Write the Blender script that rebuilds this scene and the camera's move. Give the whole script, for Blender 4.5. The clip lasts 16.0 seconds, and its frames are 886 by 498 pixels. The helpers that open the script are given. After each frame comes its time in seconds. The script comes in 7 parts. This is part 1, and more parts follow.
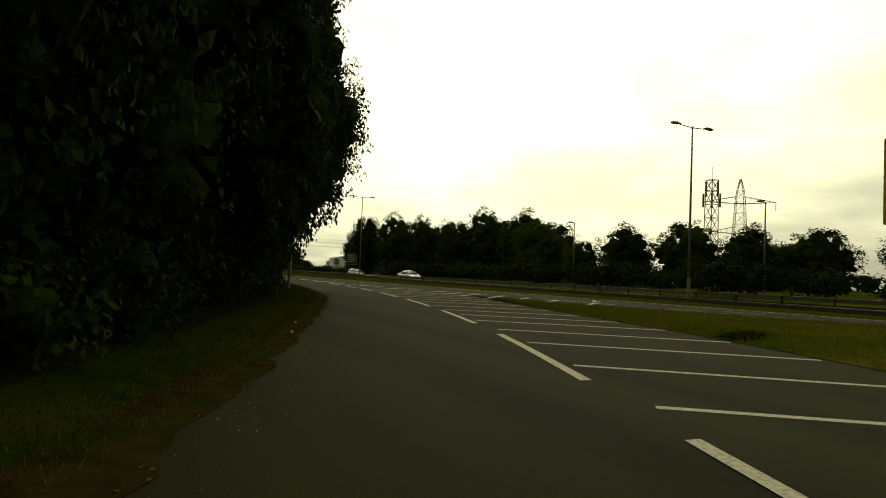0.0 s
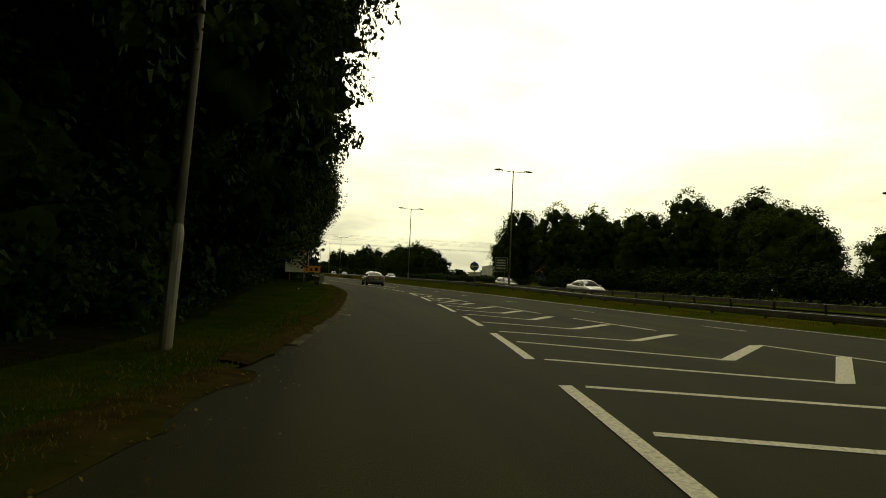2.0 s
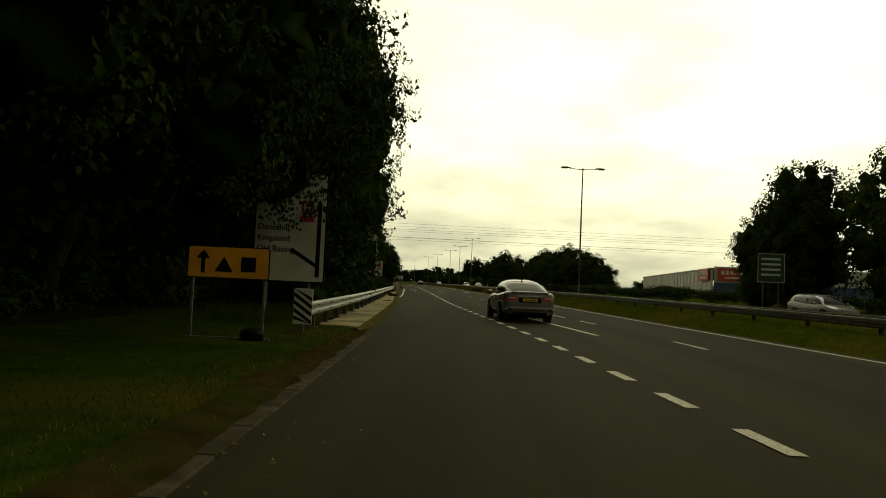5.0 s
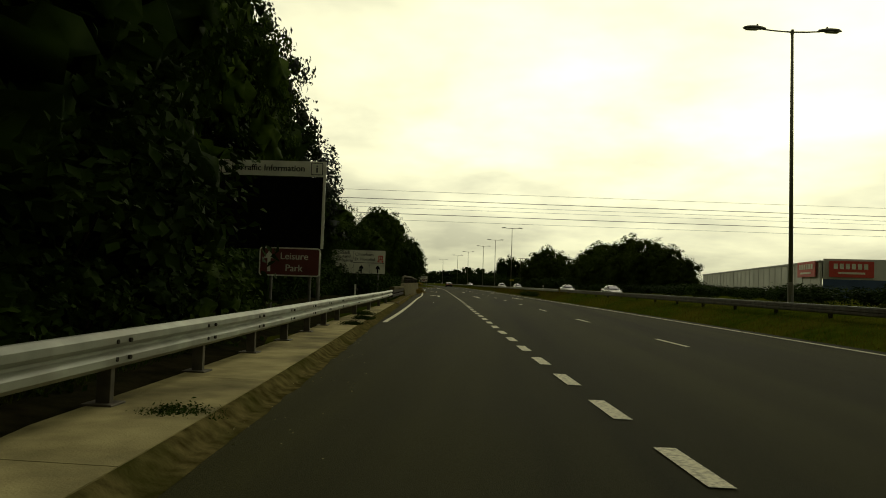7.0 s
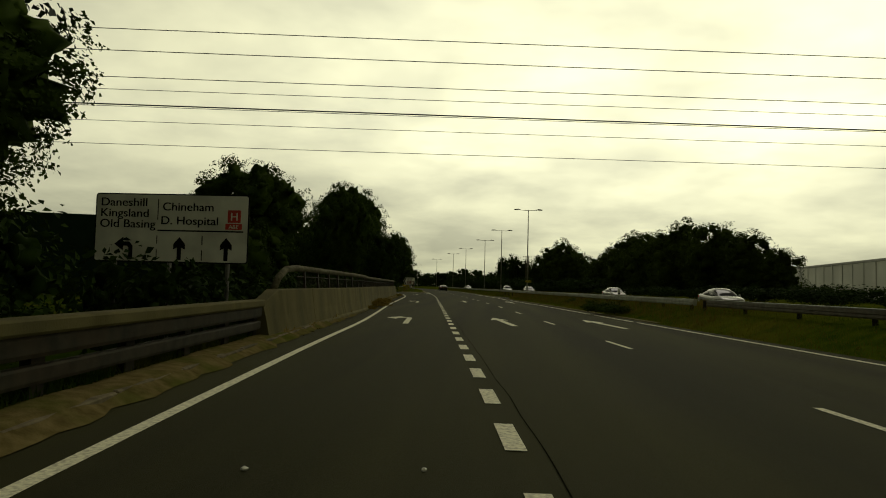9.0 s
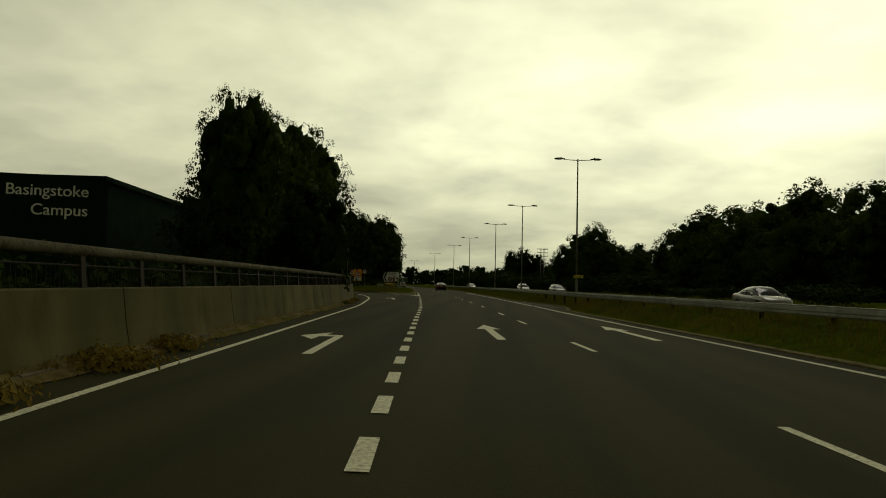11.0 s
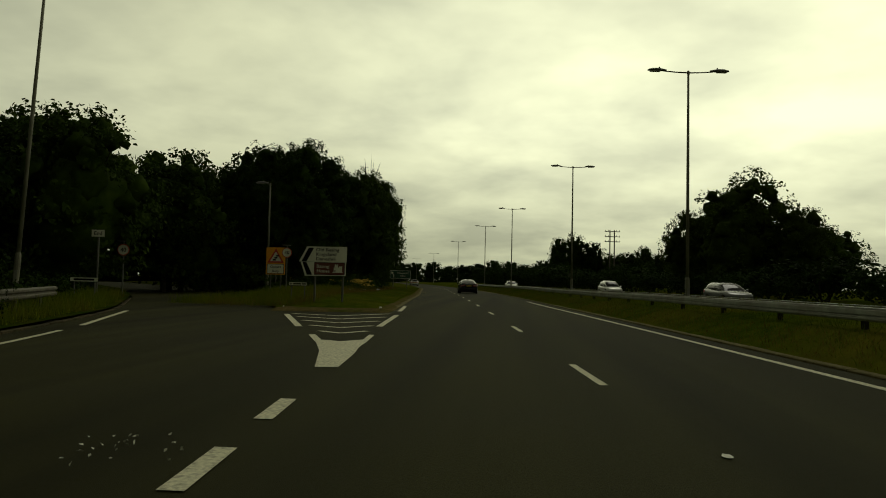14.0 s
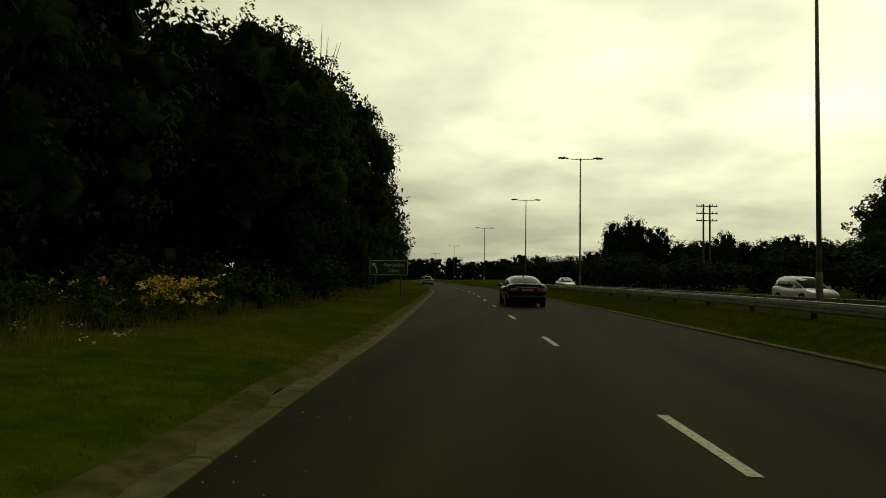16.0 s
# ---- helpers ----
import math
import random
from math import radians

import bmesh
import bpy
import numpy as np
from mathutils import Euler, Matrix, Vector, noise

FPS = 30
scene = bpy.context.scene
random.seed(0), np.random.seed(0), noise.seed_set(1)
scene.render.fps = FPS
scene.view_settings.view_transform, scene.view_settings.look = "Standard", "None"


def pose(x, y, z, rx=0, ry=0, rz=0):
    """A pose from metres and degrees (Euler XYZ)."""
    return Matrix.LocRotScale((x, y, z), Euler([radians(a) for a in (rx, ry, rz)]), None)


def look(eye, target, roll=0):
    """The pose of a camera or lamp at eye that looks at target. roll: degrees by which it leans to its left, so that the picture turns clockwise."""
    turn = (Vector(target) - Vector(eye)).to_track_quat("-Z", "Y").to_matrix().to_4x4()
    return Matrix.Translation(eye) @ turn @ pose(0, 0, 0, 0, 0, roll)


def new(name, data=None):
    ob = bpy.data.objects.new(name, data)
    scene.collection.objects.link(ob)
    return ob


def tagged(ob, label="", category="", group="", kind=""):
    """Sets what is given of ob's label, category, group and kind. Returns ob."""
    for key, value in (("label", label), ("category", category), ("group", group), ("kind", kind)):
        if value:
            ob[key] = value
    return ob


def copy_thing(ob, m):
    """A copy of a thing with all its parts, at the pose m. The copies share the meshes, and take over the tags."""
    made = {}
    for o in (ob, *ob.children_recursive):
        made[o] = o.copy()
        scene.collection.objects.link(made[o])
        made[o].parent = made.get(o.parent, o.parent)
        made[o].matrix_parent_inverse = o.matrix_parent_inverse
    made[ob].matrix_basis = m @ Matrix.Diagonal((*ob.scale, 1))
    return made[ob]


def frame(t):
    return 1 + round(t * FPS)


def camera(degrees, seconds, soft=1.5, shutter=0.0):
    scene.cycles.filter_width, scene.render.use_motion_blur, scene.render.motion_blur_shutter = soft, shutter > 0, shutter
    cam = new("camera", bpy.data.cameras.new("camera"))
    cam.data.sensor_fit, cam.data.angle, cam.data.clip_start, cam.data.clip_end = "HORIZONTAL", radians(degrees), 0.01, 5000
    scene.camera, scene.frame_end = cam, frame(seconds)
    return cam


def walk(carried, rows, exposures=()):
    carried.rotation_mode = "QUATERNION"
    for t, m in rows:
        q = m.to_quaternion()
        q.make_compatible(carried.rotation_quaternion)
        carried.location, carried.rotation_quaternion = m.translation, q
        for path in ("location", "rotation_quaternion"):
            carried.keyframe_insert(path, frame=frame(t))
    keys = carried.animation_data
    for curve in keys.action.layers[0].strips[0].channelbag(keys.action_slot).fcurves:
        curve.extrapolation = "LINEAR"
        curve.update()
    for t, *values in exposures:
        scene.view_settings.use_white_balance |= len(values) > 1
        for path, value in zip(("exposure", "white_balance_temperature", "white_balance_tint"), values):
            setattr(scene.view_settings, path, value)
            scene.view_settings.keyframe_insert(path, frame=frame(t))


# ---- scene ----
cam = camera(66.4, 16.0, soft=1.0)
PATH = [
    (0.0, (5.923, -23.606, 1.275), (9.925, -14.449, 1.640), 2.26),
    (0.5, (9.084, -16.123, 1.203), (12.589, -6.766, 1.613), 2.67),
    (1.0, (11.742, -8.560, 1.235), (14.742, 0.971, 1.655), 2.36),
    (1.5, (13.999, -0.847, 1.237), (16.417, 8.848, 1.633), 2.26),
    (2.0, (15.767, 7.102, 1.239), (17.577, 16.928, 1.653), 2.50),
    (2.5, (17.120, 15.195, 1.235), (18.488, 25.092, 1.668), 2.35),
    (3.0, (18.110, 23.346, 1.232), (19.062, 33.292, 1.647), 2.02),
    (3.5, (18.770, 31.485, 1.300), (19.331, 41.459, 1.748), 2.10),
    (4.0, (19.247, 39.391, 1.243), (19.448, 49.378, 1.726), 2.20),
    (4.5, (19.443, 47.074, 1.287), (19.407, 57.061, 1.778), 2.50),
    (7.0, (17.974, 87.105, 1.201), (17.314, 97.071, 1.700), 1.85),
    (7.5, (17.487, 96.207, 1.228), (16.868, 106.176, 1.707), 1.91),
    (8.0, (17.075, 105.120, 1.183), (16.479, 115.092, 1.644), 1.98),
    (8.5, (16.689, 114.122, 1.198), (16.107, 124.090, 1.738), 1.64),
    (9.0, (16.354, 123.269, 1.241), (15.760, 133.237, 1.786), 1.38),
    (9.5, (15.948, 132.544, 1.261), (15.358, 142.512, 1.802), 1.15),
    (10.0, (15.520, 141.797, 1.250), (14.951, 151.768, 1.751), 1.28),
    (12.5, (13.012, 188.797, 1.265), (12.286, 198.756, 1.809), 1.05),
    (13.0, (12.353, 198.296, 1.205), (11.560, 208.249, 1.745), 0.83),
    (13.5, (11.708, 207.939, 1.246), (10.840, 217.891, 1.700), 0.83),
    (14.0, (10.945, 217.250, 1.232), (9.986, 227.192, 1.707), 1.24),
    (14.5, (10.121, 226.525, 1.230), (9.081, 236.458, 1.728), 1.04),
    (15.0, (9.241, 235.950, 1.222), (8.116, 245.876, 1.696), 1.01),
    (15.5, (8.187, 245.571, 1.291), (6.974, 255.485, 1.792), 0.85),
    (16.0, (7.049, 255.715, 1.311), (5.779, 265.625, 1.737), 0.79),
]
walk(cam, [(t, look(eye, target, roll)) for t, eye, target, roll in PATH],
     [(0.0, 0.42, 6950, 9), (2.0, 0.38, 6950, 10), (4.5, 0.24, 6900, 10), (7.0, 0.06, 6750, 9), (9.0, -0.18, 6650, 9), (12.5, -0.40, 6550, 6), (14.5, -0.42, 6500, 4), (16.0, -0.28, 6550, 8)])

# ---- light ----
world = bpy.data.worlds.new("sky")
scene.world = world
world.use_nodes = True
wn, wl = world.node_tree.nodes, world.node_tree.links
wn.clear()


def wnode(kind, **props):
    n = wn.new(kind)
    for key, value in props.items():
        if key == "blend_type":
            n.blend_type = value
        elif key == "data_type":
            n.data_type = value
        elif key == "operation":
            n.operation = value
    return n


w_out = wn.new("ShaderNodeOutputWorld")
w_bg = wn.new("ShaderNodeBackground")
w_sky = wn.new("ShaderNodeTexSky")
w_sky.sky_type = "NISHITA"
w_sky.sun_disc = False
w_sky.sun_elevation, w_sky.sun_rotation = radians(48), radians(20)
w_sky.air_density, w_sky.dust_density = 1.2, 4.0
w_co = wn.new("ShaderNodeTexCoord")
# cloud layer seen in perspective: the direction meets a flat sheet overhead
w_axes = wn.new("ShaderNodeSeparateXYZ")
w_rise = wn.new("ShaderNodeMath")
w_rise.operation = "ADD"
w_rise.inputs[1].default_value = 0.20
w_u, w_v = wn.new("ShaderNodeMath"), wn.new("ShaderNodeMath")
w_u.operation = w_v.operation = "DIVIDE"
w_map = wn.new("ShaderNodeCombineXYZ")
wl.new(w_co.outputs["Generated"], w_axes.inputs[0])
wl.new(w_axes.outputs["Z"], w_rise.inputs[0])
wl.new(w_axes.outputs["X"], w_u.inputs[0])
wl.new(w_axes.outputs["Y"], w_v.inputs[0])
wl.new(w_rise.outputs[0], w_u.inputs[1])
wl.new(w_rise.outputs[0], w_v.inputs[1])
wl.new(w_u.outputs[0], w_map.inputs["X"])
wl.new(w_v.outputs[0], w_map.inputs["Y"])
w_noise = wn.new("ShaderNodeTexNoise")
w_noise.inputs["Scale"].default_value = 1.5
w_noise.inputs["Detail"].default_value = 5.0
w_noise.inputs["Roughness"].default_value = 0.52
w_noise.inputs["Distortion"].default_value = 0.1
w_ramp = wn.new("ShaderNodeValToRGB")
w_ramp.color_ramp.elements[0].position, w_ramp.color_ramp.elements[1].position = 0.36, 0.64
w_ramp.color_ramp.elements[0].color = (0.72, 0.72, 0.505, 1)
w_ramp.color_ramp.elements[1].color = (1.12, 1.11, 0.745, 1)
# overcast sky: darker cloud bank towards the horizon
w_sep = wn.new("ShaderNodeSeparateXYZ")
w_grad = wn.new("ShaderNodeValToRGB")
w_grad.color_ramp.elements[0].position, w_grad.color_ramp.elements[1].position = 0.0, 0.22
w_grad.color_ramp.elements[0].color = (0.50, 0.51, 0.50, 1)
w_grad.color_ramp.elements[1].color = (1, 1, 1, 1)
# unseen sky above the view dimmed by added cloud, to keep the ground dark
for at, value in ((0.40, 0.88), (0.52, 0.45), (0.70, 0.22), (1.0, 0.15)):
    stop = w_grad.color_ramp.elements.new(at)
    stop.color = (value, value, value, 1)
w_mul = wn.new("ShaderNodeMix")
w_mul.data_type, w_mul.blend_type = "RGBA", "MULTIPLY"
w_mul.inputs[0].default_value = 1.0
w_mix = wn.new("ShaderNodeMix")
w_mix.data_type = "RGBA"
w_mix.inputs[0].default_value = 0.97
w_gain = wn.new("ShaderNodeMix")
w_gain.data_type, w_gain.blend_type = "RGBA", "MULTIPLY"
w_gain.inputs[0].default_value = 1.0
w_gain.inputs[7].default_value = (0.1, 0.1, 0.1, 1)
wl.new(w_map.outputs[0], w_noise.inputs["Vector"])
wl.new(w_noise.outputs["Fac"], w_ramp.inputs["Fac"])
wl.new(w_co.outputs["Generated"], w_sep.inputs[0])
wl.new(w_sep.outputs["Z"], w_grad.inputs["Fac"])
wl.new(w_ramp.outputs["Color"], w_mul.inputs[6])
wl.new(w_grad.outputs["Color"], w_mul.inputs[7])
wl.new(w_sky.outputs["Color"], w_gain.inputs[6])
wl.new(w_gain.outputs[2], w_mix.inputs[6])
wl.new(w_mul.outputs[2], w_mix.inputs[7])
# the veiled sun brightens the cloud round its direction
w_dot = wn.new("ShaderNodeVectorMath")
w_dot.operation = "DOT_PRODUCT"
w_dot.inputs[1].default_value = (0.30, 0.83, 0.47)
w_glow = wn.new("ShaderNodeMapRange")
w_glow.interpolation_type = "SMOOTHSTEP"
w_glow.inputs[1].default_value, w_glow.inputs[2].default_value = 0.70, 1.0
w_glow.inputs[3].default_value, w_glow.inputs[4].default_value = 0.92, 1.55
w_lit = wn.new("ShaderNodeVectorMath")
w_lit.operation = "SCALE"
wl.new(w_co.outputs["Generated"], w_dot.inputs[0])
wl.new(w_dot.outputs["Value"], w_glow.inputs[0])
wl.new(w_mix.outputs[2], w_lit.inputs[0])
# unseen sky away from the sun dimmed, added to darken the sides facing it
w_away = wn.new("ShaderNodeMapRange")
w_away.interpolation_type = "SMOOTHSTEP"
w_away.inputs[1].default_value, w_away.inputs[2].default_value = -0.6, 0.5
w_away.inputs[3].default_value, w_away.inputs[4].default_value = 0.25, 1.0
w_both = wn.new("ShaderNodeMath")
w_both.operation = "MULTIPLY"
wl.new(w_dot.outputs["Value"], w_away.inputs[0])
wl.new(w_glow.outputs[0], w_both.inputs[0])
wl.new(w_away.outputs[0], w_both.inputs[1])
wl.new(w_both.outputs[0], w_lit.inputs["Scale"])
wl.new(w_lit.outputs[0], w_bg.inputs["Color"])
wl.new(w_bg.outputs["Background"], w_out.inputs["Surface"])
w_bg.inputs["Strength"].default_value = 0.95

sun = new("sun", bpy.data.lights.new("sun", "SUN"))
sun.data.energy, sun.data.angle, sun.data.color = 0.5, radians(25), (1.0, 0.95, 0.82)
sun.matrix_world = look((0, 0, 60), (-14, -38, 0))


# ---- materials ----
def material(name, dark, light, rough=0.8, scale=4.0, detail=6.0, metal=0.0, bump=0.0, bump_scale=40.0,
             stain=None, stain_scale=0.5, stain_amount=0.0, rand=0.0, coat=0.0, spec=0.5, translucent=0.0, stretch=(1, 1, 1), streak=0.0):
    """Grain between two colours, stains at a larger scale, fine relief; rand: spread of value from object to object."""
    m = bpy.data.materials.new(name)
    m.use_nodes = True
    nt = m.node_tree
    b = nt.nodes["Principled BSDF"]
    b.inputs["Roughness"].default_value = rough
    b.inputs["Metallic"].default_value = metal
    b.inputs["Specular IOR Level"].default_value = spec
    b.inputs["Coat Weight"].default_value = coat
    co = nt.nodes.new("ShaderNodeNewGeometry")
    mp = nt.nodes.new("ShaderNodeMapping")
    mp.inputs["Scale"].default_value = stretch
    nt.links.new(co.outputs["Position"], mp.inputs["Vector"])
    n = nt.nodes.new("ShaderNodeTexNoise")
    n.inputs["Scale"].default_value, n.inputs["Detail"].default_value = scale, detail
    nt.links.new(mp.outputs["Vector"], n.inputs["Vector"])
    r = nt.nodes.new("ShaderNodeValToRGB")
    r.color_ramp.elements[0].position, r.color_ramp.elements[1].position = 0.32, 0.68
    r.color_ramp.elements[0].color, r.color_ramp.elements[1].color = (*dark, 1), (*light, 1)
    nt.links.new(n.outputs["Fac"], r.inputs["Fac"])
    col = r.outputs["Color"]
    if stain:
        n2 = nt.nodes.new("ShaderNodeTexNoise")
        n2.inputs["Scale"].default_value, n2.inputs["Detail"].default_value = stain_scale, 4.0
        nt.links.new(mp.outputs["Vector"], n2.inputs["Vector"])
        r2 = nt.nodes.new("ShaderNodeValToRGB")
        r2.color_ramp.elements[0].position, r2.color_ramp.elements[1].position = 0.45, 0.7
        r2.color_ramp.elements[0].color = (0, 0, 0, 1)
        r2.color_ramp.elements[1].color = (stain_amount,) * 3 + (1,)
        nt.links.new(n2.outputs["Fac"], r2.inputs["Fac"])
        mx = nt.nodes.new("ShaderNodeMix")
        mx.data_type = "RGBA"
        mx.inputs[7].default_value = (*stain, 1)
        nt.links.new(r2.outputs["Color"], mx.inputs[0])
        nt.links.new(col, mx.inputs[6])
        col = mx.outputs[2]
    if streak:
        # wheel polish and dirt drawn out along the road
        mp2 = nt.nodes.new("ShaderNodeMapping")
        mp2.inputs["Scale"].default_value = (1.0, 0.035, 1.0)
        mp2.inputs["Rotation"].default_value = (0, 0, -0.075)
        nt.links.new(co.outputs["Position"], mp2.inputs["Vector"])
        n4 = nt.nodes.new("ShaderNodeTexNoise")
        n4.inputs["Scale"].default_value, n4.inputs["Detail"].default_value = 0.8, 5.0
        nt.links.new(mp2.outputs["Vector"], n4.inputs["Vector"])
        mr4 = nt.nodes.new("ShaderNodeMapRange")
        mr4.inputs[1].default_value, mr4.inputs[2].default_value = 0.3, 0.7
        mr4.inputs[3].default_value, mr4.inputs[4].default_value = 1 - streak, 1 + streak
        nt.links.new(n4.outputs["Fac"], mr4.inputs[0])
        hs4 = nt.nodes.new("ShaderNodeHueSaturation")
        nt.links.new(mr4.outputs[0], hs4.inputs["Value"])
        nt.links.new(col, hs4.inputs["Color"])
        col = hs4.outputs["Color"]
    if rand:
        info = nt.nodes.new("ShaderNodeObjectInfo")
        mr = nt.nodes.new("ShaderNodeMapRange")
        mr.inputs[3].default_value, mr.inputs[4].default_value = 1 - rand, 1 + rand
        nt.links.new(info.outputs["Random"], mr.inputs[0])
        hs = nt.nodes.new("ShaderNodeHueSaturation")
        nt.links.new(mr.outputs[0], hs.inputs["Value"])
        nt.links.new(col, hs.inputs["Color"])
        col = hs.outputs["Color"]
    nt.links.new(col, b.inputs["Base Color"])
    if bump:
        n3 = nt.nodes.new("ShaderNodeTexNoise")
        n3.inputs["Scale"].default_value, n3.inputs["Detail"].default_value = bump_scale, 3.0
        nt.links.new(mp.outputs["Vector"], n3.inputs["Vector"])
        bp = nt.nodes.new("ShaderNodeBump")
        bp.inputs["Strength"].default_value, bp.inputs["Distance"].default_value = bump, 0.02
        nt.links.new(n3.outputs["Fac"], bp.inputs["Height"])
        nt.links.new(bp.outputs["Normal"], b.inputs["Normal"])
    if translucent:
        tr = nt.nodes.new("ShaderNodeBsdfTranslucent")
        nt.links.new(col, tr.inputs["Color"])
        ms = nt.nodes.new("ShaderNodeMixShader")
        ms.inputs[0].default_value = translucent
        nt.links.new(b.outputs["BSDF"], ms.inputs[1])
        nt.links.new(tr.outputs["BSDF"], ms.inputs[2])
        nt.links.new(ms.outputs[0], nt.nodes["Material Output"].inputs["Surface"])
    return m


ASPHALT = material("asphalt", (0.0175, 0.0173, 0.0041), (0.0370, 0.0365, 0.0092), 0.88, 55, 8, bump=0.35, bump_scale=120,
                   stain=(0.025, 0.0245, 0.0085), stain_scale=0.35, stain_amount=0.7, spec=0.08, streak=0.40)
PAINT = material("road_paint", (0.58, 0.56, 0.38), (0.74, 0.71, 0.50), 0.75, 30, 8, bump=0.3, bump_scale=90,
                 stain=(0.07, 0.066, 0.05), stain_scale=22, stain_amount=0.55, spec=0.3)
KERB_D = material("kerb_dirty", (0.035, 0.028, 0.014), (0.085, 0.068, 0.036), 0.95, 5, 8, spec=0.08, bump=0.4, bump_scale=50,
                  stain=(0.03, 0.035, 0.012), stain_scale=1.3, stain_amount=0.8, rand=0.25)
KERB_E = material("kerb_earthy", (0.100, 0.086, 0.034), (0.170, 0.148, 0.064), 0.95, 6, 8, spec=0.08, bump=0.5, bump_scale=50,
                  stain=(0.060, 0.055, 0.018), stain_scale=1.6, stain_amount=0.6, rand=0.03)
KERB = material("kerb_concrete", (0.075, 0.062, 0.036), (0.15, 0.125, 0.075), 0.9, 6, 8, spec=0.08, bump=0.4, bump_scale=50,
                stain=(0.035, 0.035, 0.014), stain_scale=1.3, stain_amount=0.85, rand=0.2)
SLAB = material("slab_concrete", (0.25, 0.218, 0.098), (0.40, 0.352, 0.165), 0.9, 3, 8, spec=0.08, bump=0.3, bump_scale=60,
                stain=(0.07, 0.062, 0.028), stain_scale=0.9, stain_amount=0.85, rand=0.08)
WALLC = material("wall_concrete", (0.066, 0.058, 0.020), (0.115, 0.102, 0.040), 0.9, 2.2, 9, spec=0.08, bump=0.3, bump_scale=70,
                 stain=(0.045, 0.042, 0.016), stain_scale=1.1, stain_amount=0.85, rand=0.15, stretch=(1, 1, 0.35))
SOIL = material("verge_soil", (0.022, 0.016, 0.005), (0.050, 0.036, 0.011), 0.95, 3, 8, bump=0.5, bump_scale=20,
                stain=(0.022, 0.036, 0.004), stain_scale=0.9, stain_amount=0.9, spec=0.0)
DIRT = material("dry_dirt", (0.070, 0.055, 0.020), (0.135, 0.107, 0.044), 0.95, 6, 8, bump=0.5, bump_scale=30,
                stain=(0.045, 0.060, 0.008), stain_scale=1.1, stain_amount=0.8, spec=0.0)
HAUNCH = material("dirty_haunch", (0.040, 0.034, 0.010), (0.140, 0.118, 0.045), 0.95, 7, 9, bump=0.5, bump_scale=40,
                  stain=(0.030, 0.034, 0.006), stain_scale=1.6, stain_amount=0.8, spec=0.0)
# deeper green than the open grass, darkened further for the trees' shade
VERGE_G = material("shaded_verge_grass", (0.0125, 0.0281, 0.0016), (0.0312, 0.0468, 0.0031), 0.95, 2.5, 8, bump=0.6, bump_scale=25, spec=0.0,
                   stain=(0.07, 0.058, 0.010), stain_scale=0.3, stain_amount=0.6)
VERGE_B = material("shaded_verge_blades", (0.0192, 0.0416, 0.0024), (0.0448, 0.0640, 0.0048), 0.9, 0.8, 5, spec=0.0,
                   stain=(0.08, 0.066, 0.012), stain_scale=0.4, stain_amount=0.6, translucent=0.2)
GRASSG = material("grass_ground", (0.024, 0.045, 0.003), (0.062, 0.080, 0.005), 0.95, 2.5, 8, spec=0.0, bump=0.6, bump_scale=25,
                  stain=(0.13, 0.098, 0.014), stain_scale=0.22, stain_amount=0.6)
# leaf litter, with the shade under the trees put into its dark colour
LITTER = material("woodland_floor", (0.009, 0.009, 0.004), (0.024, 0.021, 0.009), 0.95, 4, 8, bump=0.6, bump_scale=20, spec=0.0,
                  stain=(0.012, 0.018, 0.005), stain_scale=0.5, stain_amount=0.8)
BLADE = material("grass_blades", (0.062, 0.105, 0.005), (0.140, 0.168, 0.011), 0.9, 0.8, 5, spec=0.0,
                 stain=(0.17, 0.13, 0.018), stain_scale=0.45, stain_amount=0.7, translucent=0.25)
DRY = material("dry_grass", (0.11, 0.078, 0.014), (0.20, 0.145, 0.03), 0.9, 1.5, 5, spec=0.0, translucent=0.2)
LEAF = material("leaf_broad", (0.007, 0.017, 0.0015), (0.024, 0.044, 0.004), 0.7, 1.2, 5, spec=0.02, rand=0.3, translucent=0.15)
LEAF_L = material("leaf_light", (0.013, 0.027, 0.002), (0.040, 0.064, 0.006), 0.7, 1.2, 5, spec=0.02, rand=0.3, translucent=0.15)
LEAF_R = material("leaf_open", (0.020, 0.034, 0.003), (0.058, 0.086, 0.010), 0.7, 1.2, 5, spec=0.02, rand=0.25, translucent=0.3)
NEEDLE = material("pine_needles", (0.006, 0.013, 0.004), (0.016, 0.028, 0.008), 0.6, 2, 5, spec=0.3, rand=0.2, translucent=0.15)
BARK = material("bark", (0.012, 0.010, 0.006), (0.036, 0.030, 0.018), 0.95, 9, 8, spec=0.05, bump=0.8, bump_scale=25, stretch=(1, 1, 0.25))
GALV = material("galvanised_steel", (0.22, 0.235, 0.19), (0.36, 0.38, 0.31), 0.5, 3, 6, metal=0.6, bump=0.05, bump_scale=30,
                stain=(0.20, 0.19, 0.15), stain_scale=0.9, stain_amount=0.7)
DARKSTEEL = material("dark_steel", (0.012, 0.011, 0.007), (0.030, 0.027, 0.016), 0.75, 5, 8, metal=0.1, spec=0.1,
                     stain=(0.035, 0.024, 0.012), stain_scale=1.5, stain_amount=0.6)
TAR = material("road_tar", (0.006, 0.006, 0.004), (0.012, 0.012, 0.008), 0.95, 8, spec=0.0)
OLDSTEEL = material("weathered_steel", (0.05, 0.045, 0.028), (0.12, 0.11, 0.075), 0.6, 5, 8, metal=0.4,
                    stain=(0.07, 0.05, 0.03), stain_scale=1.5, stain_amount=0.7)
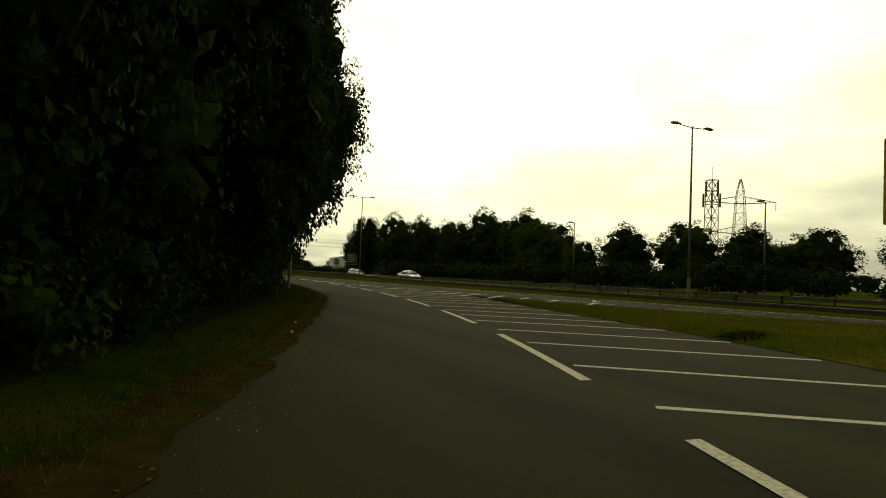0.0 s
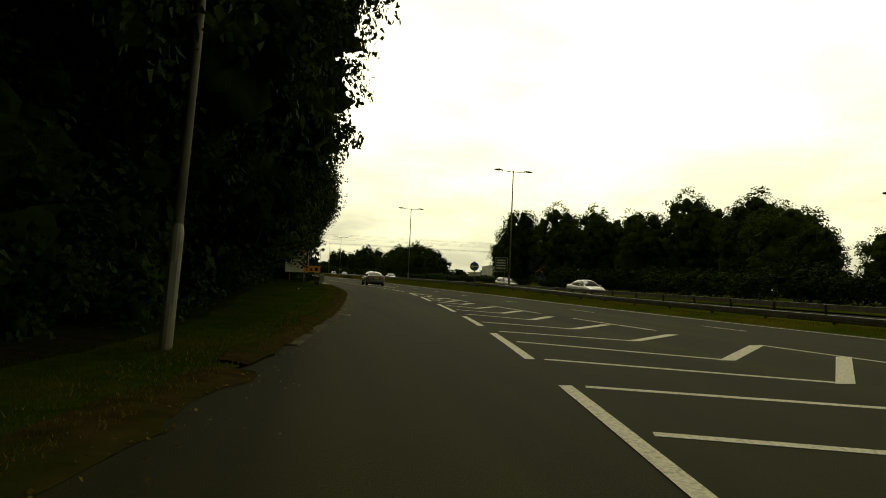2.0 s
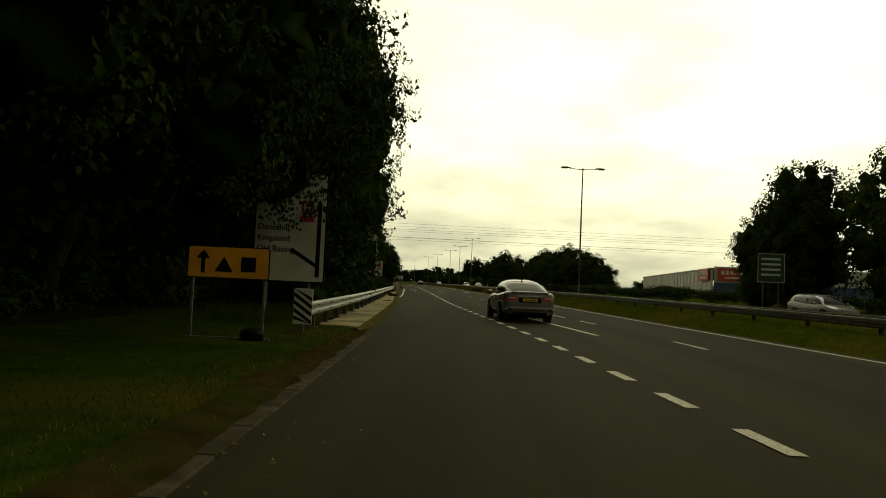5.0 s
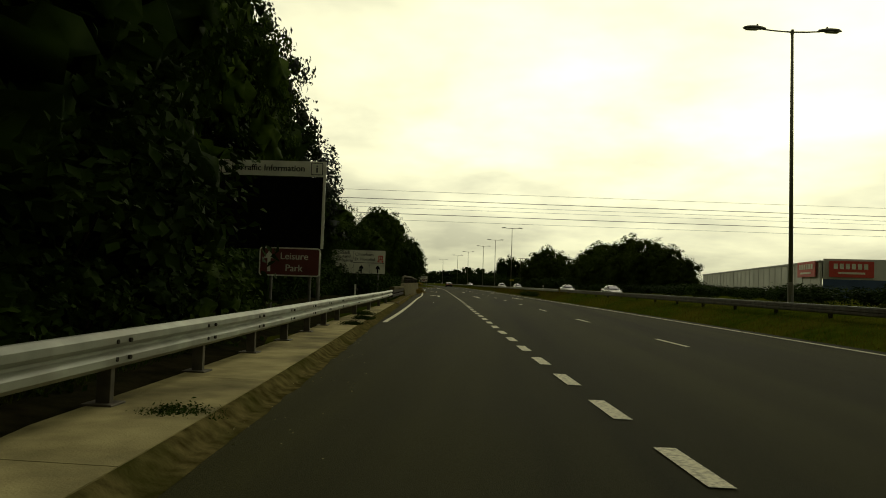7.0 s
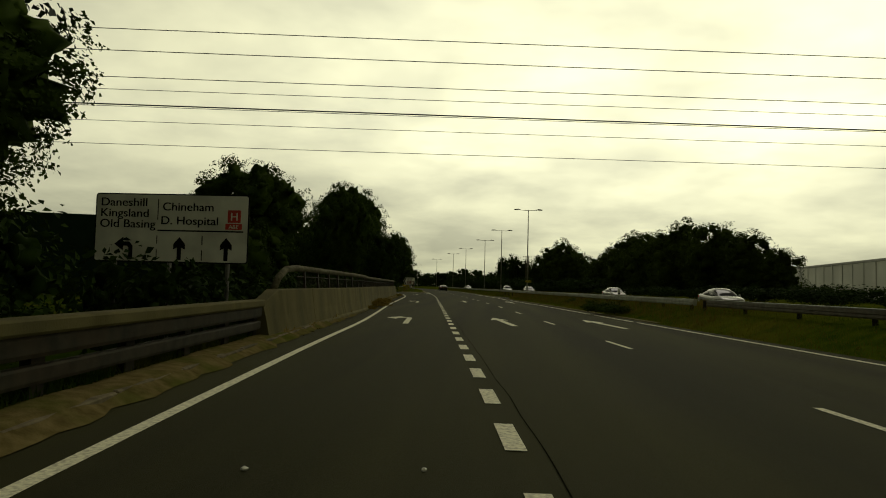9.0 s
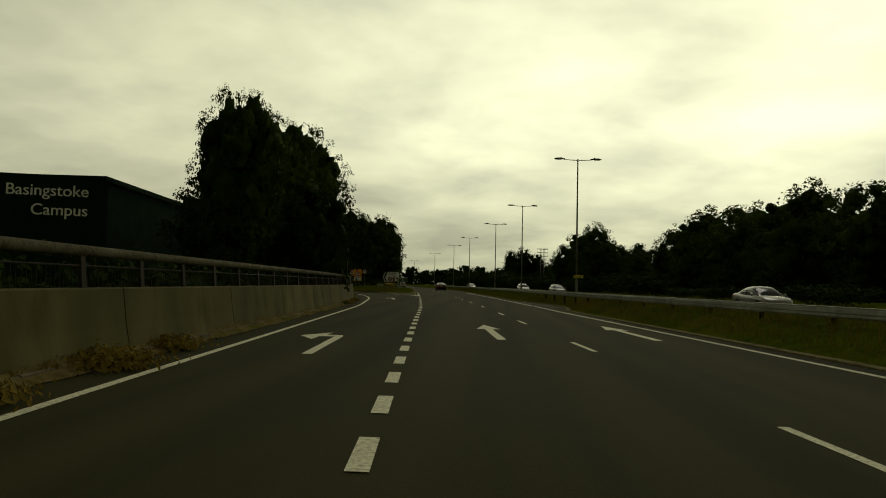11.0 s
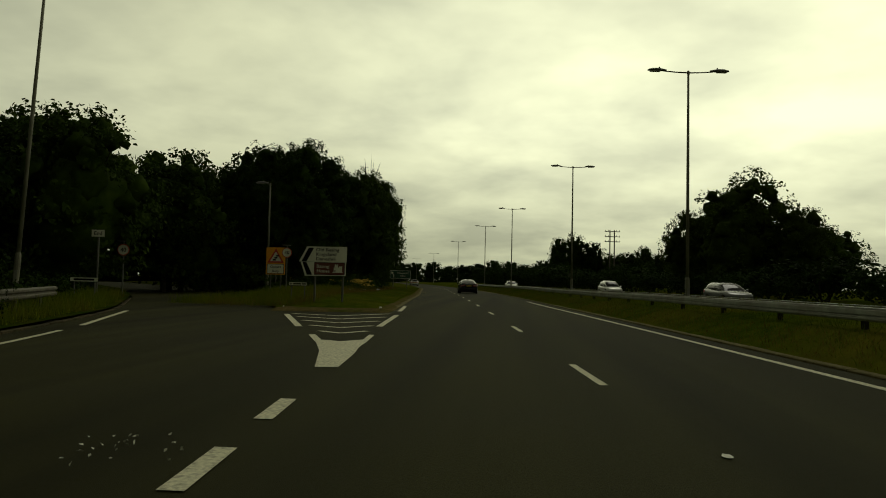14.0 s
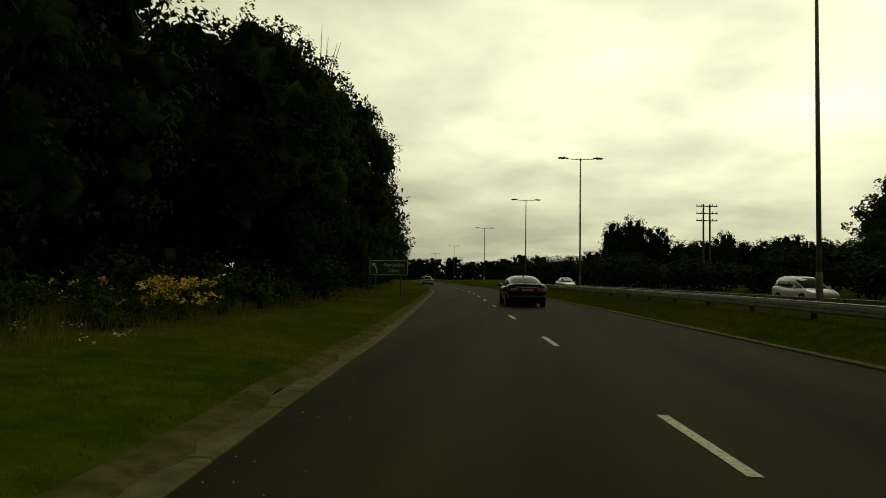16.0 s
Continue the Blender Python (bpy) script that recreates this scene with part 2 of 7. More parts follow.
LICHEN = material("lichened_steel", (0.030, 0.027, 0.012), (0.085, 0.078, 0.040), 0.85, 14, 8, spec=0.08, bump=0.3, bump_scale=60,
                  stain=(0.13, 0.125, 0.075), stain_scale=2.2, stain_amount=0.55)
COLUMN = material("lamp_column_paint", (0.135, 0.135, 0.092), (0.21, 0.205, 0.145), 0.6, 3, 6, metal=0.2, stain=(0.12, 0.11, 0.07),
                  stain_scale=1.0, stain_amount=0.6)
LANTERN = material("lantern_grey", (0.12, 0.12, 0.10), (0.18, 0.18, 0.15), 0.5, 4)
LENS = material("lantern_lens", (0.35, 0.34, 0.28), (0.45, 0.44, 0.36), 0.25, 4, coat=0.3)
WHITE = material("sign_white", (0.64, 0.64, 0.52), (0.76, 0.76, 0.62), 0.55, 1.5, 6, stain=(0.34, 0.33, 0.26), stain_scale=0.9, stain_amount=0.5)
BLACK = material("sign_black", (0.0025, 0.0025, 0.0025), (0.005, 0.005, 0.0045), 0.7, 4, spec=0.06)
BROWN = material("sign_brown", (0.10, 0.022, 0.016), (0.13, 0.03, 0.02), 0.5, 3)
GREEN = material("sign_green", (0.008, 0.045, 0.022), (0.012, 0.06, 0.03), 0.5, 3)
YELLOW = material("sign_yellow", (0.72, 0.30, 0.015), (0.85, 0.38, 0.02), 0.5, 3)
PLATEY = material("sign_lemon", (0.62, 0.52, 0.03), (0.72, 0.62, 0.05), 0.5, 3)
RED = material("sign_red", (0.45, 0.035, 0.02), (0.55, 0.05, 0.03), 0.5, 3)
BLUE = material("sign_blue", (0.02, 0.07, 0.22), (0.03, 0.09, 0.28), 0.5, 3)
POST = material("grey_post", (0.07, 0.07, 0.055), (0.13, 0.13, 0.105), 0.55, 4, metal=0.3)
CABLE = material("cable", (0.02, 0.02, 0.018), (0.04, 0.04, 0.035), 0.6, 4)
WOOD = material("weathered_wood", (0.06, 0.05, 0.035), (0.13, 0.11, 0.08), 0.9, 6, 8, bump=0.5, bump_scale=40, stretch=(1, 1, 0.2))
CLAD = material("pale_cladding", (0.46, 0.47, 0.42), (0.58, 0.58, 0.52), 0.6, 0.4, 5, stain=(0.33, 0.33, 0.29), stain_scale=0.1, stain_amount=0.6)
CLADB = material("blue_cladding", (0.02, 0.05, 0.11), (0.03, 0.07, 0.15), 0.5, 0.5)
CLADG = material("green_cladding", (0.006, 0.014, 0.007), (0.010, 0.021, 0.011), 0.9, 0.5, spec=0.02)
TILE = material("roof_sheet", (0.22, 0.22, 0.20), (0.30, 0.30, 0.27), 0.6, 0.5)
RUST = material("mast_rust", (0.10, 0.045, 0.025), (0.20, 0.09, 0.05), 0.7, 2, metal=0.3)
STEELG = material("pylon_steel", (0.17, 0.17, 0.15), (0.25, 0.25, 0.22), 0.6, 1, metal=0.3)
GLASS = material("car_glass", (0.006, 0.007, 0.006), (0.010, 0.012, 0.010), 0.08, 3, spec=0.28)
TYRE = material("tyre", (0.010, 0.010, 0.010), (0.02, 0.02, 0.02), 0.85, 8)
RIM = material("rim", (0.28, 0.28, 0.26), (0.38, 0.38, 0.36), 0.35, 4, metal=0.7)
TAIL = material("tail_lamp", (0.60, 0.016, 0.012), (0.75, 0.026, 0.018), 0.3, 6, coat=0.1)
HEADL = material("head_lamp", (0.45, 0.45, 0.42), (0.6, 0.6, 0.56), 0.15, 6, coat=0.8)
NUMBER = material("number_plate", (0.60, 0.40, 0.03), (0.68, 0.46, 0.05), 0.5, 6)
CHROME = material("chrome", (0.55, 0.55, 0.52), (0.65, 0.65, 0.62), 0.2, 5, metal=1.0)


def car_paint(name, base):
    return material(name, tuple(0.9 * v for v in base), base, 0.22, 2, 4, metal=0.2, coat=0.25, spec=0.35,
                    stain=tuple(0.8 * v for v in base), stain_scale=1.2, stain_amount=0.4)


P_SILVER = car_paint("paint_silver", (0.20, 0.20, 0.175))
P_BLACK = car_paint("paint_black", (0.003, 0.0035, 0.0035))
P_WHITE = car_paint("paint_white", (0.62, 0.62, 0.56))
P_GREY = car_paint("paint_grey", (0.13, 0.135, 0.13))


# ---- mesh helpers ----
def put(name, mesh, mat, parent=None, label=""):
    if mat is not None and not mesh.materials:
        mesh.materials.append(mat)
    ob = new(name, mesh)
    if parent is not None:
        ob.parent = parent
    if label:
        ob["label"] = label
    return ob


def part(name, bm, mat, parent=None, label="", smooth=False):
    mesh = bpy.data.meshes.new(name)
    bmesh.ops.recalc_face_normals(bm, faces=bm.faces)
    if smooth:
        for f in bm.faces:
            f.smooth = True
    bm.to_mesh(mesh)
    bm.free()
    return put(name, mesh, mat, parent, label)


def thing(name, label, category, at=(0, 0, 0), turn=0.0, group="", kind=""):
    ob = new(name)
    ob.empty_display_size = 0.2
    ob.matrix_world = pose(*at, 0, 0, turn)
    return tagged(ob, label, category, group, kind)


def raw(name, verts, faces, mat, parent=None, label="", smooth=False):
    mesh = bpy.data.meshes.new(name)
    mesh.from_pydata([tuple(v) for v in verts], [], faces)
    if smooth:
        mesh.shade_smooth()
    mesh.update()
    return put(name, mesh, mat, parent, label)


def box(bm, x0, x1, y0, y1, z0, z1, bevel=0.0):
    vs = [bm.verts.new((x, y, z)) for z in (z0, z1) for y in (y0, y1) for x in (x0, x1)]
    fs = [bm.faces.new([vs[i] for i in f]) for f in
          ((0, 2, 3, 1), (4, 5, 7, 6), (0, 1, 5, 4), (2, 6, 7, 3), (0, 4, 6, 2), (1, 3, 7, 5))]
    if bevel:
        es = list({e for f in fs for e in f.edges})
        bmesh.ops.bevel(bm, geom=es, offset=bevel, segments=1, affect="EDGES")
    return bm


def boxes(*specs):
    bm = bmesh.new()
    for s in specs:
        box(bm, *s)
    return bm


def tube(bm, points, radii, sides=8, caps=True):
    """A round bar through points; radii: one for each point, or one for all."""
    pts = [Vector(p) for p in points]
    if not hasattr(radii, "__len__"):
        radii = [radii] * len(pts)
    rings = []
    for i, p in enumerate(pts):
        d = (pts[min(i + 1, len(pts) - 1)] - pts[max(i - 1, 0)]).normalized()
        up = Vector((0, 0, 1)) if abs(d.z) < 0.9 else Vector((0, 1, 0))
        a = d.cross(up).normalized()
        b = a.cross(d)
        rings.append([bm.verts.new(p + radii[i] * (math.cos(k * math.tau / sides) * a + math.sin(k * math.tau / sides) * b))
                      for k in range(sides)])
    for r0, r1 in zip(rings, rings[1:]):
        for k in range(sides):
            bm.faces.new((r0[k], r0[(k + 1) % sides], r1[(k + 1) % sides], r1[k]))
    if caps:
        bm.faces.new(rings[0][::-1])
        bm.faces.new(rings[-1])
    return bm


def plate(bm, outline, y0, y1):
    """A flat plate with an outline in x, z and a thickness in y."""
    a = [bm.verts.new((x, y0, z)) for x, z in outline]
    b = [bm.verts.new((x, y1, z)) for x, z in outline]
    bm.faces.new(a)
    bm.faces.new(b[::-1])
    n = len(a)
    for i in range(n):
        bm.faces.new((a[i], a[(i + 1) % n], b[(i + 1) % n], b[i]))
    return bm


def rounded(x0, x1, z0, z1, r=0.08, n=4):
    pts = []
    for cx, cz, a0 in ((x1 - r, z1 - r, 0), (x0 + r, z1 - r, 90), (x0 + r, z0 + r, 180), (x1 - r, z0 + r, 270)):
        for k in range(n + 1):
            a = radians(a0 + 90 * k / n)
            pts.append((cx + r * math.cos(a), cz + r * math.sin(a)))
    return pts


def disc(cx, cz, r, n=28):
    return [(cx + r * math.cos(k * math.tau / n), cz + r * math.sin(k * math.tau / n)) for k in range(n)]


def words(text, x, z, size, y, mat, parent, align="LEFT", wide=1.0):
    """Lettering on a plate that faces -y; x, z: start of the base line; size: height of a capital."""
    cu = bpy.data.curves.new("lettering", "FONT")
    cu.body, cu.size, cu.align_x, cu.extrude = text, size / 0.70, align, 0.002
    cu.resolution_u = 5
    tmp = new("lettering", cu)
    dg = bpy.context.evaluated_depsgraph_get()
    mesh = bpy.data.meshes.new_from_object(tmp.evaluated_get(dg))
    bpy.data.objects.remove(tmp)
    mesh.transform(pose(x, y, z, 90) @ Matrix.Diagonal((wide, 1, 1, 1)))
    mesh.materials.clear()
    bm = bmesh.new()
    bm.from_mesh(mesh)
    more = bmesh.ops.duplicate(bm, geom=bm.verts[:] + bm.edges[:] + bm.faces[:])["geom"]
    bmesh.ops.translate(bm, vec=(size * 0.035, -0.0012, 0.0), verts=[g for g in more if isinstance(g, bmesh.types.BMVert)])
    bm.to_mesh(mesh)
    bm.free()
    return put("lettering", mesh, mat, parent)


def smooth_curve(*points):
    """x as a smooth function of y through a few plan points (y, x)."""
    ys, xs = np.array(points, float).T
    grid = np.arange(ys[0] - 40, ys[-1] + 40, 0.5)
    slope0, slope1 = (xs[1] - xs[0]) / (ys[1] - ys[0]), (xs[-1] - xs[-2]) / (ys[-1] - ys[-2])
    val = np.interp(grid, ys, xs)
    val = np.where(grid < ys[0], xs[0] + slope0 * (grid - ys[0]), val)
    val = np.where(grid > ys[-1], xs[-1] + slope1 * (grid - ys[-1]), val)
    k = np.hanning(27)
    k /= k.sum()
    pad = len(k) // 2
    ext = np.r_[val[0] + (np.arange(-pad, 0) * 0.5) * slope0, val, val[-1] + (np.arange(1, pad + 1) * 0.5) * slope1]
    val = np.convolve(ext, k, "valid")
    return lambda y: np.interp(y, grid, val)


def sheet(name, rows_y, columns, mat, label="", category="", smooth=True):
    """A ground sheet: columns is a list of functions y -> (x, z)."""
    n = len(columns)
    verts = [(float(x), float(y), float(z)) for y in rows_y for x, z in (c(y) for c in columns)]
    faces = [(i * n + j, i * n + j + 1, (i + 1) * n + j + 1, (i + 1) * n + j)
             for i in range(len(rows_y) - 1) for j in range(n - 1)]
    ob = raw(name, verts, faces, mat, smooth=smooth)
    return tagged(ob, label, category, kind="structure")


def sweep(bm, section, path):
    """A section (sideways, up) carried along a path of (x, y, z)."""
    pts = [Vector(p) for p in path]
    rings = []
    for i, p in enumerate(pts):
        d = (pts[min(i + 1, len(pts) - 1)] - pts[max(i - 1, 0)]).normalized()
        side = Vector((d.y, -d.x, 0)).normalized()
        rings.append([bm.verts.new(p + u * side + Vector((0, 0, v))) for u, v in section])
    m = len(section)
    for r0, r1 in zip(rings, rings[1:]):
        for k in range(m):
            bm.faces.new((r0[k], r0[(k + 1) % m], r1[(k + 1) % m], r1[k]))
    bm.faces.new(rings[0])
    bm.faces.new(rings[-1][::-1])
    return bm


# ---- plan: x of each line as a function of y ----
KERB_X = smooth_curve((-60, -14), (-30, 1.5), (-19, 5.8), (-12, 8.1), (-5.6, 10.0), (6.4, 13.35), (11, 14.2), (18, 15.2), (27.6, 16.35),
                      (39.5, 17.1), (50, 17.6), (58, 17.55), (70, 17.2), (82, 16.6), (92, 16.0), (105, 14.85), (120, 13.6), (137, 12.15),
                      (150, 11.2), (165, 9.7), (192, 7.6), (206, 6.0), (214, 4.5), (222, 3.0), (228, 1.7), (239, -2.1), (254, -10.2), (270, -20.5),
                      (290, -36), (320, -62))
EDGE_L = smooth_curve((106, 15.05), (113, 14.65), (123, 13.95), (136, 12.95), (146, 12.35), (154, 11.6), (165, 10.55), (191, 8.5), (197, 8.0), (206, 6.75),
                      (211, 6.15), (218.7, 4.75), (223, 3.75), (229, 2.1), (233, 0.75), (239, -1.9))
HATCH_L = smooth_curve((-30, 6.2), (-20, 9.85), (-10.5, 13.15), (-2, 15.45), (6.5, 17.35), (15, 18.8), (22, 19.8), (28.3, 20.5), (37, 21.2), (47, 21.9), (56, 22.35))
HATCH_R = smooth_curve((-30, 34.0), (0, 29.2), (6.8, 28.2), (12.5, 27.3), (17.5, 26.4), (20.9, 25.7), (24, 25.2), (27, 24.8), (30.6, 24.4), (36.5, 23.8), (41, 23.6), (47, 23.2), (56, 22.45))
DROP_X = smooth_curve((56, 22.4), (61.5, 22.1), (66, 21.75), (72, 21.4), (92.4, 19.3), (98.5, 18.8), (112.5, 17.75), (117, 17.4), (131.5, 16.4),
                      (150, 14.97), (190, 11.85), (196, 11.4), (206, 10.45), (216, 9.5), (221.5, 8.98), (223.6, 8.77), (227, 8.42))
LANE_X = smooth_curve((-30, 34.5), (12, 30.2), (35.4, 27.4), (45.8, 26.6), (54.5, 25.9), (63.5, 25.6), (74.5, 25.0), (95, 22.9), (113, 21.35), (131, 20.05), (149, 18.7),
                      (167, 17.45), (200.4, 14.6), (218.5, 12.82), (236, 11.17), (254, 9.29), (271.6, 7.35), (280.5, 6.3), (320, 1.6), (348, -3.2),
                      (400, -12.5), (480, -28), (620, -60))
EDGE_R = smooth_curve((-40, 38.0), (12, 33.2), (30, 30.9), (46, 29.65), (55, 29.3), (63, 28.9), (83, 27.3), (101.6, 26.2), (109, 25.7), (123, 24.7), (136, 23.6),
                      (153, 22.1), (170, 20.8), (194, 18.5), (203, 17.85), (218, 16.4), (237, 14.7), (254, 13.0), (266, 11.85), (276, 10.8), (287, 9.5),
                      (320, 5.1), (348, 0.6), (400, -8.6), (480, -24), (620, -56))
MAIN_L = smooth_curve((240, 6.35), (247, 5.8), (252, 5.35), (265, 4.05), (270, 3.65), (282, 2.3), (320, -2.2), (348, -6.9), (400, -16), (480, -31.5), (620, -64))
EXIT_R = smooth_curve((232, 5.6), (240.5, 3.2), (252, -2.6), (262.6, -7.3), (278, -17), (298, -32), (320, -50))
LAMP_X = smooth_curve((-40, 43.5), (11.7, 39.2), (71.5, 34.4), (115.3, 30.2), (218.9, 22.6), (251.8, 19.8), (280, 16.8), (316, 11.5), (348, 6.6), (400, -2.4), (480, -18), (620, -50))


def road_right(y):
    """Edge of the asphalt at the central reserve, with a widened stretch."""
    return float(EDGE_R(y)) + 0.55 + 1.25 * max(0.0, 1 - ((y - 206) / 10) ** 2)


def rail_top(y):
    return float(np.interp(y, (-5, 20, 45, 65, 100, 150, 245, 262, 277), (0.38, 0.48, 0.58, 0.84, 0.92, 0.98, 0.92, 0.87, 0.92)))


# ---- ground ----
ground = raw("ground", [(-2500, -2500, -1.2), (2500, -2500, -1.2), (2500, 2500, -1.2), (-2500, 2500, -1.2)], [(0, 1, 2, 3)], GRASSG)
tagged(ground, "far fields of dull green grass", "ground", kind="structure")


def main_left(y):
    if y < 222:
        return float(KERB_X(y))
    return float(np.interp(y, (222, 232, 240), (KERB_X(222), 5.2, MAIN_L(240)))) if y < 240 else float(MAIN_L(y))


ys_road = np.arange(-60, 640, 2.0)
sheet("road", ys_road, [lambda y, k=k: (main_left(y) * (1 - k) + (road_right(y)) * k, 0.0) for k in (0, 0.25, 0.5, 0.75, 1)],
      ASPHALT, "dark grey worn asphalt dual carriageway", "road")
ys_exit = np.arange(216, 322, 2.0)
sheet("road_exit", ys_exit, [lambda y: (float(KERB_X(y)) - 0.02, -0.004),
                             lambda y: ((main_left(y) + 0.6) if y < 243 else float(EXIT_R(y)) + 0.2, -0.004)],
      ASPHALT, "dark asphalt slip road curving off under trees", "road")
sheet("road_opposite", ys_road, [lambda y: (LAMP_X(y) + 2.0, 0.05), lambda y: (LAMP_X(y) + 9.6, 0.05)],
      ASPHALT, "asphalt carriageway of the opposite direction", "road")


def verge_z(d, y):
    """Height of the ground d metres behind the kerb."""
    bridge = float(np.interp(y, (128, 139, 222, 232), (0, 1, 1, 0)))
    soft = (0.05 if y < 66 else 0.10) + 0.02 * d + 0.05 * noise.noise((d * 0.6, y * 0.35, 0)) * min(1, d / 1.5)
    return soft * (1 - bridge) + bridge * (0.06 if d < 0.9 else -1.1)


VD = (0.0, 0.25, 0.6, 1.0, 1.6, 2.3, 3.1, 4.0, 5.2, 7.0, 10, 15, 24, 45, 90)
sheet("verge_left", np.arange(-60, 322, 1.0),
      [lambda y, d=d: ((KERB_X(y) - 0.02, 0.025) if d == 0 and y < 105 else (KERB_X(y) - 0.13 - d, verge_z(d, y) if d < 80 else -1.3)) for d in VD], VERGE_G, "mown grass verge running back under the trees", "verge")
ND = (0.0, 0.06, 0.18, 0.35, 0.5, 0.65, 0.82, 0.94, 1.0)
sheet("verge_nose", np.arange(243, 322, 1.0),
      [lambda y, k=k: ((EXIT_R(y) + 0.13) * (1 - k) + (MAIN_L(y) + 0.02) * k,
                       -0.02 + min(1.0, (y - 242.4) / 1.2) * (0.12 + min(0.35, 0.03 * (y - 241)) * math.sin(math.pi * k) + 0.05 * noise.noise((k * 9, y * 0.4, 3)))) if k < 1 else (MAIN_L(y) + 0.02, 0.025) for k in ND],
      GRASSG, "rough grass verge between slip road and carriageway", "verge")
sheet("verge_far", np.arange(321, 640, 3.0), [lambda y, d=d: (MAIN_L(y) - 0.13 - d, 0.1 + 0.02 * d if d < 80 else -1.3) for d in VD],
      GRASSG, "grass verge along the road ahead", "verge")


def median_z(d, y):
    foot = rail_top(y) - 0.36
    return float(np.interp(d, (0, 0.22, 0.34, 0.5, 1.7, 4.5, 30), (0.01, 0.02, 0.10, 0.14, foot, foot + 0.05, foot + 0.05))) + 0.03 * noise.noise((d, y * 0.4, 7))


def median_col(k):
    def at(y):
        x0, x1 = road_right(y), LAMP_X(y) + 2.05
        x = x0 * (1 - k) + x1 * k
        return x, -0.01 if k == 0 else median_z(x - x0, y) if k < 0.95 else 0.1
    return at


sheet("median", ys_road, [median_col(k) for k in (0, 0.036, 0.056, 0.09, 0.18, 0.3, 0.45, 0.6, 0.75, 0.9, 1)], GRASSG, "grass central reserve with dry tufts", "verge")
sheet("verge_right", ys_road, [lambda y, d=d: (LAMP_X(y) + 9.6 + d, (0.15 + 0.045 * min(d, 12)) if d < 300 else -1.3) for d in (0, 1, 3, 8, 20, 60, 140, 320)],
      GRASSG, "grass bank beyond the far carriageway", "verge")


def run_kerb(name, fx, side, y0, y1, label, step=0.92, mat=None, drop=0.0, wide=0.125, joint=0.006):
    """Kerb stones along a line; side: +1 where the road lies to the right of it."""
    owner = thing(name, label, "kerb", kind="structure")
    bm = box(bmesh.new(), -wide, 0.0, -step / 2 + joint, step / 2 - joint, -0.15, 0.115, 0.015)
    mesh = bpy.data.meshes.new("kerb_stone")
    bm.to_mesh(mesh)
    bm.free()
    mesh.materials.append(mat or KERB)
    y, n = y0, 0
    while y < y1:
        slope = float(fx(y + 0.5) - fx(y - 0.5))
        ob = new("kerb_stone", mesh)
        ob.parent = owner
        ob.matrix_basis = pose(float(fx(y)), y, (0.008 if joint > 0.002 else 0.002) * math.sin(n * 2.3) - drop, 0, 0, math.degrees(math.atan(-slope)) + (180 if side < 0 else 0))
        y += step * math.cos(math.atan(slope))
        n += 1
        if n >= 298:
            break
    return owner


# nose of grass between slip road and carriageway at the start of the walk
NOSE_L = smooth_curve((-60, 12.0), (-20, 15.6), (-16.7, 16.6), (-14.6, 17.4), (-12.2, 18.2), (-8.6, 19.0), (-1, 20.4), (3, 21.6), (8, 22.5), (11.8, 23.2))
NOSE_R = smooth_curve((-60, 38.0), (-20, 32.2), (-4, 28.0), (0.5, 25.3), (2.0, 24.0), (4.5, 22.95), (7.5, 22.5), (11.8, 23.2))
sheet("verge_island", np.arange(-60, 8.1, 0.5),
      [lambda y, k=k: (NOSE_L(y) * (1 - k) + max(NOSE_R(y), NOSE_L(y) + 0.15) * k,
                       (0.012 if k in (0, 1) else 0.06 + 0.05 * math.sin(math.pi * k) * min(1.0, (13 - y) / 8) + 0.03 * noise.noise((k * 6, y * 0.5, 5))))
       for k in (0, 0.05, 0.15, 0.3, 0.5, 0.7, 0.85, 0.95, 1)], GRASSG, "ragged tip of a grass island with weeds", "verge")

# ---- road markings ----
Z_MARK = 0.006


def stripe(parent, name, fx, y0, y1, width, shift=0.0, step=1.0, z=Z_MARK):
    n = max(2, int(abs(y1 - y0) / step) + 1)
    verts, faces = [], []
    for i, y in enumerate(np.linspace(y0, y1, n)):
        x = float(fx(y)) + shift
        verts += [(x - width / 2, y, z), (x + width / 2, y, z)]
        if i:
            faces.append((2 * i - 2, 2 * i - 1, 2 * i + 1, 2 * i))
    return raw(name, verts, faces, PAINT, parent)


def bar(parent, name, a, b, width, z=Z_MARK):
    a, b = Vector(a), Vector(b)
    d = (b - a).normalized()
    s = Vector((d.y, -d.x)) * width / 2
    return raw(name, [(*(a - s), z), (*(a + s), z), (*(b + s), z), (*(b - s), z)], [(0, 1, 2, 3)], PAINT, parent)


def shape(parent, name, pts, z=Z_MARK + 0.003):
    return raw(name, [(x, y, z) for x, y in pts], [tuple(range(len(pts)))], PAINT, parent)


edge_line = thing("edge_line", "worn white edge line painted along the nearside", "road marking", kind="structure")
for y0, y1 in ((106.8, 157.0), (157.3, 163.0), (163.3, 198.5), (199.0, 231.0)):
    stripe(edge_line, "line_length", EDGE_L, y0, y1, 0.14, 0.03)
bar(edge_line, "line_length", (0.9, 232.5), (-1.9, 239.2), 0.15)
edge_line_2 = thing("edge_line", "long white edge line beside the central reserve", "road marking", kind="structure")
for y0, y1 in ((-60, 150.0), (150.5, 157.0), (157.5, 203.0), (203.4, 262.0)):
    stripe(edge_line_2, "line_length", EDGE_R, y0, y1, 0.15)
lane_line = thing("lane_line", "broken white lane line with short marks", "road marking", kind="structure")
